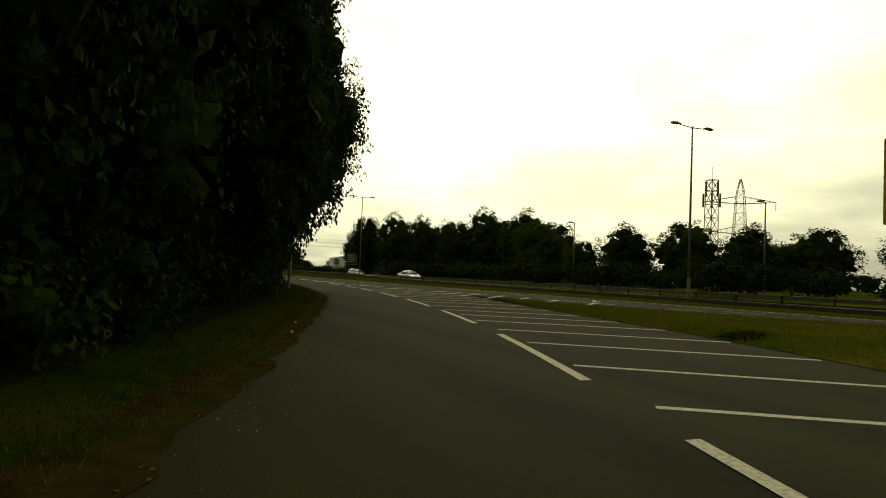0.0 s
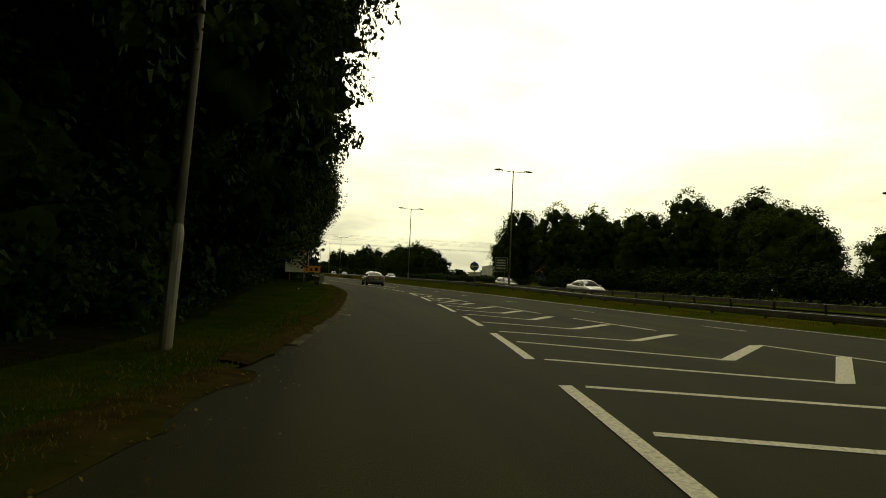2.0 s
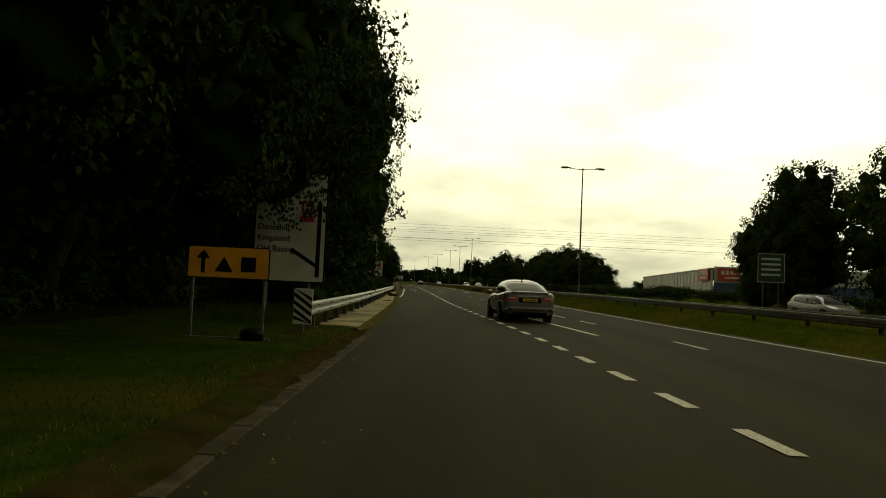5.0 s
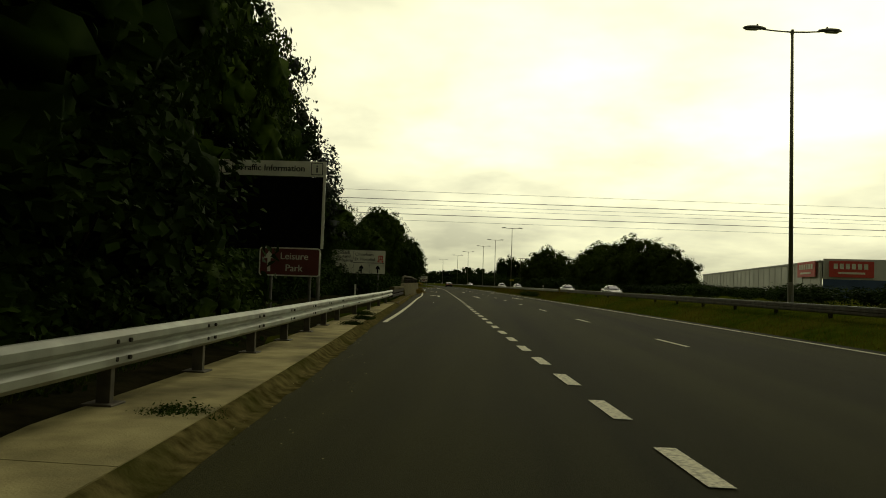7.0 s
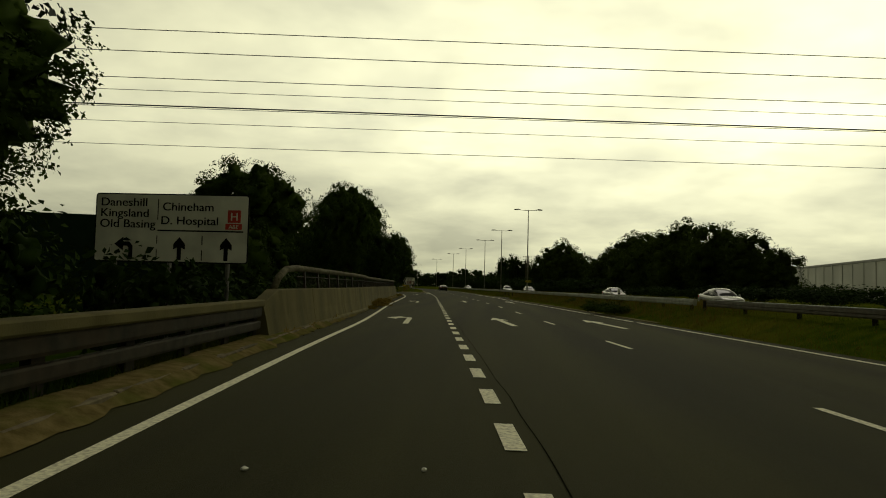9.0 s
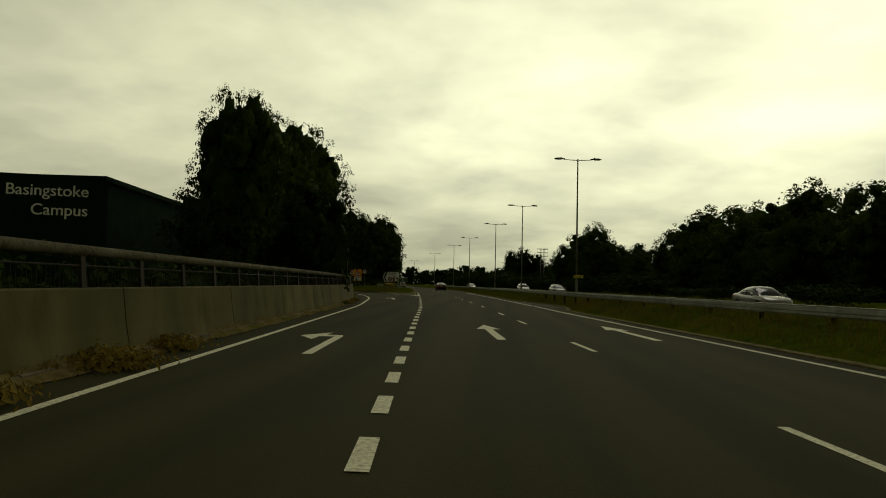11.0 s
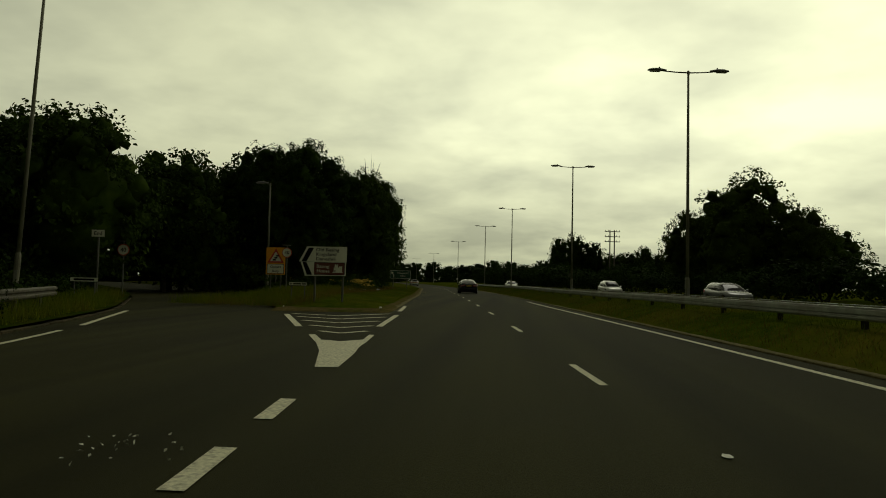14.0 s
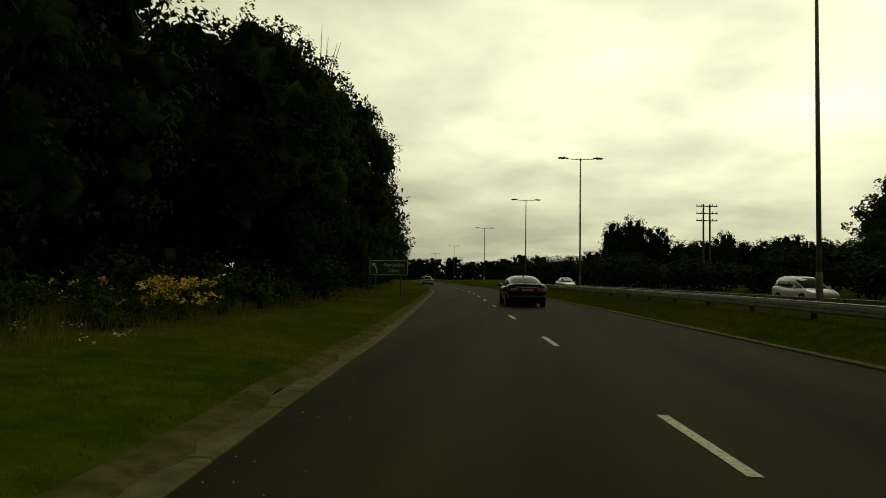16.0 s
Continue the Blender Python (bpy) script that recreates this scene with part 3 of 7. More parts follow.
starts = [45.6 + 9 * k for k in range(-9, 5)] + [86.0 + 9 * k for k in range(0, 12)] + [float(np.interp(k, (0, 2, 4, 6, 8, 10, 50), (191.4, 209.6, 227.8, 245.3, 262.6, 280.1, 632))) for k in range(0, 46)]
for y in starts:
    stripe(lane_line, "dash", LANE_X, y - 2.05, y, 0.11)
drop_line = thing("lane_drop_line", "thick broken white line of short marks", "road marking", kind="structure")
for k in range(82):
    y = float(np.interp(k, (0, 16, 34, 43, 71, 80, 82), (59.2, 92.4, 129.5, 147.9, 204.1, 222.0, 226.0)))
    stripe(drop_line, "dash", DROP_X, y - 1.0, y, 0.17, 0.03, z=0.010)
hatch = thing("hatched_area", "painted hatched taper with chevron ends", "road marking", kind="structure")
for y1, y0 in ((-19.35, -25.3), (-10.5, -16.5), (-2.1, -7.6), (6.45, 0.6), (14.85, 9.3), (22.2, 17.4), (28.55, 24.4), (37.15, 31.2), (46.3, 41.0), (54.95, 49.4)):
    stripe(hatch, "boundary_dash", HATCH_L, y0, y1, 0.17, z=0.009)
for y1, y0 in ((54.95, 49.35), (46.4, 41.2), (37.6, 32.0), (29.4, 24.7), (21, 15), (11, 5), (2, -4), (-8, -14)):
    stripe(hatch, "boundary_dash", HATCH_R, y0, y1, 0.14, z=0.011)
# each hatch stroke leans back to its corner; the short thick arm runs forward again
ARMS = ((24.0, 2.2, 28.9, 7.4), (23.2, 4.6, 28.0, 9.9), (23.4, 7.6, 27.5, 12.4), (23.5, 10.5, 27.0, 14.6), (23.25, 13.1, 26.5, 17.1), (23.0, 15.4, 26.1, 18.9), (22.84, 17.9, 25.6, 20.9),
        (22.7, 21.2, 24.95, 23.4), (22.5, 24.3, 24.55, 26.6), (22.5, 27.8, 24.0, 30.1), (22.45, 31.2, 23.95, 33.6), (22.3, 34.5, 23.6, 36.6), (22.45, 38.0, 23.35, 39.75), (22.38, 41.0, 23.2, 42.7), (22.3, 44.05, 23.0, 45.5))
for x0, y0, x1, y1 in ARMS:
    shape(hatch, "hatch_arm", [(x0 - 0.15, y0 - 0.07), (x0 + 0.17, y0 - 0.07), (x1 + 0.18, y1), (x1 - 0.18, y1)])
for yl, (x0, y0, _, _) in zip((10.13, 12.4, 14.8, 17.44, 20.3, 22.8, 26.0, 29.85, 32.85, 36.5, 39.9, 42.8, 45.4), ARMS[2:]):
    bar(hatch, "hatch_bar", (float(HATCH_L(yl)) + 0.25, yl), (x0 + 0.1, y0), 0.16)
for yl in (-24.0, -21.0, -18.14, -15.22, -12.15, -9.3, -6.5, -4.1, -1.6, 1.2, 4.45, 7.33):
    # strokes that run out under the grass of the island
    xl, yc = float(HATCH_L(yl)) + 0.25, yl - float(np.interp(yl, (-15, 0, 9), (8.6, 4.3, 2.7)))
    f = 1.0
    while f > 0.1 and xl + f * (23.2 - xl) > float(NOSE_L(min(11.8, yl + f * (yc - yl)))) - 0.1:
        f -= 0.02
    bar(hatch, "hatch_bar", (xl, yl), (xl + f * (23.2 - xl), yl + f * (yc - yl)), 0.16)
bar(hatch, "hatch_bar", (22.15, 48.55), (22.5, 47.28), 0.12)
shape(hatch, "hatch_arm", [(22.36, 47.2), (22.58, 47.22), (22.68, 48.5), (22.52, 48.5)])
# deflection arrow ahead of the taper
arrow_d = thing("deflection_arrow", "long white deflection arrow on the lane", "road marking", kind="structure")
bar(arrow_d, "shaft", (23.3, 73.6), (21.75, 86.5), 0.16)
shape(arrow_d, "head", [(22.15, 85.0), (21.2, 85.3), (21.3, 89.2), (22.0, 88.4)])


def lane_arrow(x, y, heading, label, bent):
    """A lane arrow 5.5 m long; bent: turns to the left."""
    owner = thing("lane_arrow", label, "road marking", (x, y, 0), heading, "lane arrows", "structure")
    if bent:
        shape(owner, "shaft", [(0.06, 0.0), (0.24, 0.0), (0.27, 3.7), (0.24, 4.15), (0.02, 4.25), (0.08, 3.7)])
        shape(owner, "head", [(0.04, 4.22), (0.04, 3.78), (-0.26, 3.8), (-0.30, 3.0), (-0.72, 3.95), (-0.12, 5.0), (-0.18, 4.3)])
    else:
        shape(owner, "shaft", [(-0.11, 0.0), (0.11, 0.0), (0.11, 3.6), (-0.11, 3.6)])
        shape(owner, "head", [(-0.34, 3.6), (0.34, 3.6), (0.0, 5.6)])
    return owner


HEAD = math.degrees(math.atan(0.075))
lane_arrow(13.75, 145.0, HEAD, "white lane arrow bent to the left", True)
lane_arrow(17.42, 145.3, 6.4, "straight white lane arrow", False)
lane_arrow(21.0, 145.5, 6.2, "straight white lane arrow", False)
lane_arrow(11.5, 172.0, HEAD, "white lane arrow bent to the left", True)
lane_arrow(15.1, 176.2, HEAD, "straight white lane arrow", False)
lane_arrow(18.9, 177.2, HEAD, "straight white lane arrow", False)
late = thing("lane_arrow", "white lane arrow bent to the left", "road marking", (7.4, 213.5, 0), 9.5, "lane arrows", "structure")
shape(late, "shaft", [(0.12, -2.0), (0.36, -2.05), (0.38, 1.55), (0.30, 1.95), (0.06, 2.0), (0.10, 1.6)])
shape(late, "head", [(0.07, 2.02), (0.12, 1.56), (-0.10, 1.6), (-0.02, 0.8), (-0.44, 1.72), (0.10, 3.15), (0.02, 2.2)])
# painted tip and chevrons before the exit nose
nose = thing("exit_nose_marking", "worn white painted nose with chevrons", "road marking", kind="structure")
shape(nose, "nose_tip", [(8.3, 226.5), (8.62, 226.55), (8.44, 228.35), (8.28, 229.4), (8.2, 230.5), (8.02, 232.15), (7.9, 232.15), (8.03, 230.92), (7.7, 230.4), (7.24, 230.63), (6.76, 231.85), (6.63, 231.78), (7.33, 229.95), (7.77, 228.6)])
bar(nose, "boundary_dash", (5.65, 234.2), (3.5, 239.7), 0.18)
bar(nose, "boundary_dash", (7.6, 234.9), (7.08, 240.9), 0.18)
bar(nose, "boundary_dash", (6.72, 243.8), (6.1, 249.3), 0.17)
for i, (xa, ya, xm, ym, xb, yb) in enumerate(((6.55, 232.9, 7.22, 232.4, 7.62, 233.2), (5.8, 234.7, 6.78, 234.1, 7.4, 235.1), (4.95, 236.7, 6.3, 235.9, 7.18, 237.2),
                                               (4.25, 238.5, 5.88, 237.7, 6.94, 239.4), (3.55, 240.2, 5.4, 239.5, 6.7, 241.6))):
    bar(nose, "chevron_arm", (xa, ya), (xm, ym), 0.17)
    bar(nose, "chevron_arm", (xm, ym), (xb, yb), 0.17, 0.009)
# hatch strokes in front of the central reserve
strokes = thing("reserve_hatching", "short white strokes beside the central reserve", "road marking", kind="structure")
for k in range(5):
    yy = 202.3 + 3.35 * k
    bar(strokes, "hatch_bar", (float(EDGE_R(yy)) + 0.30, yy), (float(EDGE_R(yy)) + (1.5 if k < 3 else 1.0), yy - 1.0), 0.10)

# ---- kerbs ----
run_kerb("kerb_left", lambda y: KERB_X(y) + 0.27, 1, 19, 70, "flat dirt-covered kerb flush with the grass", 0.93, KERB_D, 0.088, 0.30, 0.001)
# loose soil and moss creeping over the edge of the slip road
sheet("soil_edge", np.arange(-40, 16, 0.4), [lambda y, k=k: (KERB_X(y) - 0.55 + k * (0.78 + 0.28 * noise.noise((y * 0.7, 3, 1)) + 0.12 * noise.noise((y * 3.1, 5, 1))), (0.06, 0.055, 0.04, 0.008)[int(k * 3 + 0.5)])
                                     for k in (0, 1 / 3, 2 / 3, 1)], SOIL, "brown soil and dead leaves along the road edge", "verge")
sheet("soil_edge", np.arange(16, 72, 0.4), [lambda y, k=k: (KERB_X(y) - 0.38 - 0.25 * noise.noise((y * 0.6, 9, 1)) + k * (0.49 + 0.13 * noise.noise((y * 1.7, 3, 1)) + 0.10 * noise.noise((y * 4.7, 3, 1)) + 0.25 * noise.noise((y * 0.6, 9, 1))), (0.085, 0.085, 0.06, 0.030)[int(k * 3 + 0.5)])
                                    for k in (0, 1 / 3, 2 / 3, 1)], SOIL, "brown soil between grass and kerb", "verge")
run_kerb("kerb_bridge", KERB_X, 1, 122, 217, "dirty concrete kerb along the parapet wall", 0.93)
run_kerb("kerb_slip", KERB_X, 1, 217.5, 250, "low earth-covered kerb along the slip road", 0.93, KERB_D, 0.07)
run_kerb("kerb_nose", lambda y: MAIN_L(y) + 0.34, 1, 245.0, 330, "low earth-stained kerb of the exit nose", 0.93, KERB_E, 0.085, 0.30, 0.001)
run_kerb("kerb_reserve", lambda y: road_right(y), -1, 150, 330, "low concrete kerb of the central reserve", 0.93, KERB_E, 0.075, 0.26, 0.001)


sheet("soil_edge", np.arange(246.0, 322, 0.3), [lambda y, k=k: (MAIN_L(y) - 0.22 - 0.1 * noise.noise((y * 0.5, 9, 4)) + k * (0.34 + 0.14 * noise.noise((y * 1.5, 3, 4)) + 0.10 * noise.noise((y * 5.1, 3, 4))), (0.09, 0.085, 0.055, 0.030)[int(k * 3 + 0.5)])
                                      for k in (0, 1 / 3, 2 / 3, 1)], DIRT, "pale dirt between exit nose grass and kerb", "verge")


sheet("soil_edge", np.arange(121.5, 222, 0.35), [lambda y, k=k: (KERB_X(y) - 0.62 + 0.1 * noise.noise((y * 0.6, 9, 6)) + k * (0.80 + 0.16 * noise.noise((y * 1.3, 3, 6)) + 0.10 * noise.noise((y * 4.1, 3, 6))),
                                                                (0.10, 0.16 + 0.05 * noise.noise((y * 2.3, 1, 6)), 0.135, 0.012)[int(k * 3 + 0.5)]) for k in (0, 1 / 3, 2 / 3, 1)],
      DIRT, "brown soil and moss heaped against the kerb", "verge")


def tip_at(u, q):
    """Ragged bank of dirt that sweeps round the front of the exit nose; q runs from the road's edge up to the grass."""
    if u < 0.45:  # along the carriageway
        y = 247.5 - (247.5 - 242.9) * u / 0.45
        x = float(MAIN_L(y)) + (0.40, 0.22, -0.12, -1.7)[q]
        if q > 1:
            y += (0.25, 1.6)[q - 2] * (u / 0.45)
    else:  # across the front
        w = (u - 0.45) / 0.55
        x = 6.45 - 4.3 * w - (0.0, 0.15, 0.35, 1.75)[q] * (1 - w)
        y = (242.35, 242.6, 243.15, 244.9)[q] - 0.5 * math.sin(math.pi * 0.5 * w)
    n = noise.noise((u * 14, q * 2.0, 8))
    return x + 0.06 * n, y + 0.10 * n, (0.003, 0.055, 0.105, 0.115)[q] + (0.01 * n if q else 0.0)


N_TIP = 60
tip = raw("soil_edge", [tip_at(r / N_TIP, q) for r in range(N_TIP + 1) for q in range(4)], [(4 * r + q, 4 * r + q + 1, 4 * r + q + 5, 4 * r + q + 4) for r in range(N_TIP) for q in range(3)], DIRT, smooth=True)
tagged(tip, "bare dirt along the front of the exit nose", "verge", kind="structure")


# ---- street lamps ----
def street_lamp(height, arms, label, group, less=0.0):
    lamp = thing("street_lamp", label, "street lamp", group=group)
    part("base_section", tube(bmesh.new(), [(0, 0, -0.2), (0, 0, 1.55), (0, 0, 1.68)], [0.115, 0.115, 0.085], 12), COLUMN, lamp)
    part("column", tube(bmesh.new(), [(0, 0, 1.66), (0, 0, height * 0.6), (0, 0, height - 0.12)], [0.085, 0.072, 0.052], 12), COLUMN, lamp, smooth=True)
    part("door", boxes((-0.06, 0.06, -0.122, -0.108, 0.55, 1.15, 0.004)), LANTERN, lamp, "hinged access door in the base")
    part("cap", tube(bmesh.new(), [(0, 0, height - 0.14), (0, 0, height + 0.05)], [0.07, 0.06], 12), COLUMN, lamp)
    for side in arms:
        arm = part("arm", tube(bmesh.new(), [(0, 0, height - 0.05), (side * (0.6 - less * 0.5), 0, height - 0.03), (side * (1.25 - less), 0, height + 0.02)], [0.036, 0.032, 0.03], 8), COLUMN, lamp)
        bm = bmesh.new()
        sections = ((1.10, 0.05, 0.05), (1.25, 0.10, 0.085), (1.5, 0.165, 0.12), (1.8, 0.165, 0.11), (1.98, 0.11, 0.07), (2.05, 0.03, 0.03))
        rings = []
        for s, w, h in sections:
            rings.append([bm.verts.new((side * (s - less), w * math.cos(a), height + 0.05 + (h if math.sin(a) > 0 else 0.35 * h) * math.sin(a)))
                          for a in [k * math.tau / 10 for k in range(10)]])
        for r0, r1 in zip(rings, rings[1:]):
            for k in range(10):
                bm.faces.new((r0[k], r0[(k + 1) % 10], r1[(k + 1) % 10], r1[k]))
        bm.faces.new(rings[0])
        bm.faces.new(rings[-1])
        head = part("lantern", bm, LANTERN, arm, smooth=True)
        part("lens", boxes((side * (1.67 - less) - 0.25, side * (1.67 - less) + 0.25, -0.10, 0.10, height - 0.015, height + 0.012, 0.008)), LENS, arm, "pale clear lamp bowl")
        part("photocell", tube(bmesh.new(), [(side * (1.45 - less), 0, height + 0.15), (side * (1.45 - less), 0, height + 0.22)], 0.035, 8), LANTERN, arm)
    return lamp


first = street_lamp(12.0, (-1, 1), "tall grey twin-arm street lamp on the central reserve", "reserve lamps")
spots = ((39.75, 11.9), (34.4, 71.6), (30.2, 115.3), (22.6, 218.9), (19.8, 251.8), (16.75, 280.0), (11.45, 316.4), (6.5, 348.0), (-2.5, 399.7), (-18.0, 480.9), (-34.0, 550.0))
for i, (x, y) in enumerate(spots):
    turn = math.degrees(math.atan(-(LAMP_X(y + 1) - LAMP_X(y - 1)) / 2))
    m = pose(x, y, 0.2 if 200 < y < 230 else 0.0, 0, 0, turn)
    if i == 0:
        first.matrix_world = m
    else:
        copy_thing(first, m)
single = street_lamp(8.0, (1,), "slim single-arm street lamp beside the road", "verge lamps", 0.95)
single.matrix_world = pose(54.4, 46.8, 0.2, 0, 0, 180)
copy_thing(single, pose(56.6, 20.4, 0.8, 0, 0, 180))
copy_thing(single, pose(-6.5, 265.2, 0.1, 0, 0, 180))
tall = street_lamp(10.0, (1,), "grey single-arm street lamp half hidden by trees", "verge lamps", 0.95)
tall.matrix_world = pose(13.75, 17.1, 0.15, 0, 2.4, 10) @ Matrix.Diagonal((0.8, 0.8, 1, 1))
copy_thing(tall, pose(-4.2, 236.8, 0.1, 0, 2.5, 20) @ Matrix.Diagonal((1, 1, 1.04, 1)))
copy_thing(tall, pose(9.6, 62.0, 0.15, 0, 0, 5))
for x, y in ((52, 330), (-40, 330), (-48, 345)):
    copy_thing(single, pose(x, y, 0.1, 0, 0, 180))

# small yellow plate strapped to a reserve lamp
event = thing("event_sign", "small yellow direction plate strapped to a lamp column", "sign", (22.75, 218.75, 2.15))
event.scale = (0.64, 1.0, 0.72)
part("plate", boxes((-0.62, 0.62, -0.02, 0.0, -0.17, 0.17, 0.004)), PLATEY, event)
for i in range(2):
    part("text_bar", boxes((-0.55, 0.08, -0.026, -0.021, 0.03 - 0.13 * i, 0.085 - 0.13 * i)), BLACK, event)
part("arrow", plate(bmesh.new(), [(0.44, -0.11), (0.50, -0.11), (0.50, 0.02), (0.57, 0.02), (0.47, 0.12), (0.37, 0.02), (0.44, 0.02)], -0.026, -0.021), BLACK, event)
part("house_mark", plate(bmesh.new(), [(0.14, -0.11), (0.32, -0.11), (0.32, 0.03), (0.23, 0.10), (0.14, 0.03)], -0.026, -0.021), BLACK, event)


# ---- safety barriers ----
W_BEAM = [(0.0, -0.155), (0.018, -0.15), (0.075, -0.11), (0.075, -0.055), (0.012, -0.012), (0.012, 0.012), (0.075, 0.055), (0.075, 0.11), (0.018, 0.15), (0.0, 0.155),
          (-0.004, 0.15), (0.06, 0.105), (0.06, 0.058), (-0.004, 0.016), (-0.004, -0.016), (0.06, -0.058), (0.06, -0.105), (-0.004, -0.15)]


def barrier(label, fx, ftop, y0, y1, mat, faces=1, spacing=3.2, section=W_BEAM, group="", spots=None):
    owner = thing("safety_barrier", label, "barrier", group=group, kind="")
    path = [(float(fx(y)), float(y), ftop(y) - 0.16) for y in np.arange(y0, y1 + 0.1, 1.6)]
    part("beam", sweep(bmesh.new(), [(faces * u, v) for u, v in section], path), mat, owner)
    # flange in the paler steel: light along the top edge is put into its colour
    if section is BOX_BEAM:
        part("top_flange", sweep(bmesh.new(), [(-0.075, 0.134), (0.085, 0.134), (0.085, 0.150), (-0.075, 0.150)], path), GALV, owner, "top flange coloured pale for the light along it")
    bm = boxes((-0.02, 0.10, -0.03, 0.03, -0.85, 0.08, 0.004))
    mesh = bpy.data.meshes.new("post")
    bm.to_mesh(mesh)
    bm.free()
    mesh.materials.append(DARKSTEEL if section is BOX_BEAM else OLDSTEEL)
    for y in spots or np.arange(y0 + 0.6, y1, spacing):
        ob = new("post", mesh)
        ob.parent = owner
        ob.matrix_basis = pose(float(fx(y)) + (-0.10 if faces > 0 or section is W_BEAM else 0.07), float(y), ftop(y) - 0.12, 0, 0, 0)
    return owner


BOX_BEAM = [(-0.06, -0.10), (0.05, -0.10), (0.075, -0.06), (0.075, -0.015), (0.05, 0.0), (0.075, 0.02), (0.075, 0.10), (0.05, 0.13), (-0.06, 0.13)]
NEAR_EDGE = lambda y: EDGE_R(y) + 2.2  # noqa: E731
barrier("weathered steel barrier along the near edge of the central reserve", NEAR_EDGE, rail_top, -40, 150, OLDSTEEL, -1, section=BOX_BEAM, group="reserve barriers")
barrier("newer grey steel barrier along the near edge of the central reserve", NEAR_EDGE, rail_top, 150, 330, GALV, -1, section=BOX_BEAM, group="reserve barriers")
barrier("dull steel barrier along the far edge of the central reserve", lambda y: LAMP_X(y) + 1.2, lambda y: 0.78, -40, 330, OLDSTEEL, 1, section=BOX_BEAM, group="reserve barriers")

RAIL_X = smooth_curve((68.5, 16.25), (80, 15.75), (91, 15.05), (96, 14.8), (105, 14.1), (112, 13.75), (120, 13.2), (124.6, 12.75))
RAIL_POSTS = [70.0 + 2.04 * k for k in range(18)] + [108.0, 111.7, 115.5, 119.4, 123.2]
gr = barrier("bright galvanised guard rail bolted to steel posts", RAIL_X, lambda y: 0.74, 69, 124.8, GALV, 1, spots=RAIL_POSTS)
for y in RAIL_POSTS:
    for dy in (-0.1, 0.1):
        for dz in (0.51, 0.65):
            part("bolt", tube(bmesh.new(), [(float(RAIL_X(y)) + 0.04, y + dy, dz), (float(RAIL_X(y)) + 0.09, y + dy, dz)], 0.020, 6), DARKSTEEL, gr)
    if y < 104:
        part("base_plate", boxes((float(RAIL_X(y)) - 0.20, float(RAIL_X(y)) + 0.06, y - 0.11, y + 0.11, 0.12, 0.150, 0.004)), OLDSTEEL, gr)
# short steel rail past the end of the parapet
END_X = smooth_curve((222, 2.3), (226, 1.4), (231, -0.4), (236, -2.6), (238, -3.6))
barrier("short dull steel rail beside the slip road", END_X, lambda y: 0.82, 223.2, 237.5, OLDSTEEL, 1, 2.4)
end_board = thing("marker_board", "black and white striped marker board at the rail end", "sign", (16.2, 68.7, 0.0), -4)
part("board", boxes((-0.20, 0.20, -0.02, 0.0, 0.28, 1.02, 0.005)), WHITE, end_board)
for k in range(5):
    z = 0.22 + 0.16 * k
    part("stripe", plate(bmesh.new(), [(-0.19, max(0.29, z + 0.16)), (0.19, max(0.29, min(1.0, z - 0.10))), (0.19, max(0.29, min(1.0, z - 0.02))), (-0.19, min(1.01, z + 0.24))], -0.027, -0.021), BLACK, end_board)
part("leg", boxes((-0.03, 0.03, 0.0, 0.05, -0.1, 0.6)), POST, end_board)
# older timber-faced rail between guard rail and parapet
OLD_X = smooth_curve((124.5, 12.7), (130, 12.3), (137.5, 11.75))
old = thing("old_rail", "weathered rail with pale coping leading to the parapet", "barrier")
for z, hh, ww, mm in ((0.80, 0.075, 0.14, WALLC), (0.62, 0.10, 0.08, DARKSTEEL), (0.36, 0.085, 0.06, DARKSTEEL)):
    part("rail", sweep(bmesh.new(), [(-ww, -hh), (ww * 0.8, -hh), (ww, -hh * 0.6), (ww, hh * 0.7), (ww * 0.8, hh), (-ww, hh)], [(float(OLD_X(y)), float(y), z) for y in np.arange(124.9, 137.3, 1.0)]), mm, old)
for y in np.arange(125.5, 137, 1.9):
    part("post", boxes((float(OLD_X(y)) - 0.16, float(OLD_X(y)) - 0.05, y - 0.10, y + 0.10, -0.2, 0.74)), DARKSTEEL, old)

# pale concrete strip under the guard rail, laid in bays
apron = thing("concrete_apron", "pale concrete strip under the guard rail", "pavement", kind="structure")
y = 71.0
while y < 121:
    y1 = min(y + 3.3, 121)
    verts = []
    for yy in (y, (y + y1) / 2, y1 - 0.012):
        xo, xi = float(KERB_X(yy)) - 0.10, float(RAIL_X(yy)) - 0.16
        verts += [(xi, yy, 0.135), (xo, yy, 0.125)]
    verts += [(x_, y_, -0.1) for x_, y_, _ in verts]
    raw("bay", verts, [(0, 1, 3, 2), (2, 3, 5, 4), (1, 7, 9, 3), (3, 9, 11, 5), (0, 2, 8, 6), (2, 4, 10, 8), (0, 6, 7, 1), (4, 5, 11, 10)], SLAB, apron)
    y = y1

# worn haunch of the strip, running out in dirt at the road
sheet("apron_haunch", np.arange(70.5, 121.8, 0.3), [lambda y, k=k: (KERB_X(y) + (-0.115, -0.06, 0.0, 0.06, 0.17)[k] + (0, 0.02, 0.03, 0.05, 0.09)[k] * noise.noise((y * 1.9, k, 2)),
                                                                    (0.122, 0.105, 0.055, 0.016, 0.004)[k] + (0, 0.012, 0.012, 0.004, 0)[k] * noise.noise((y * 2.7, k, 5))) for k in range(5)],
      HAUNCH, "broken concrete edge covered with dirt and moss", "kerb")
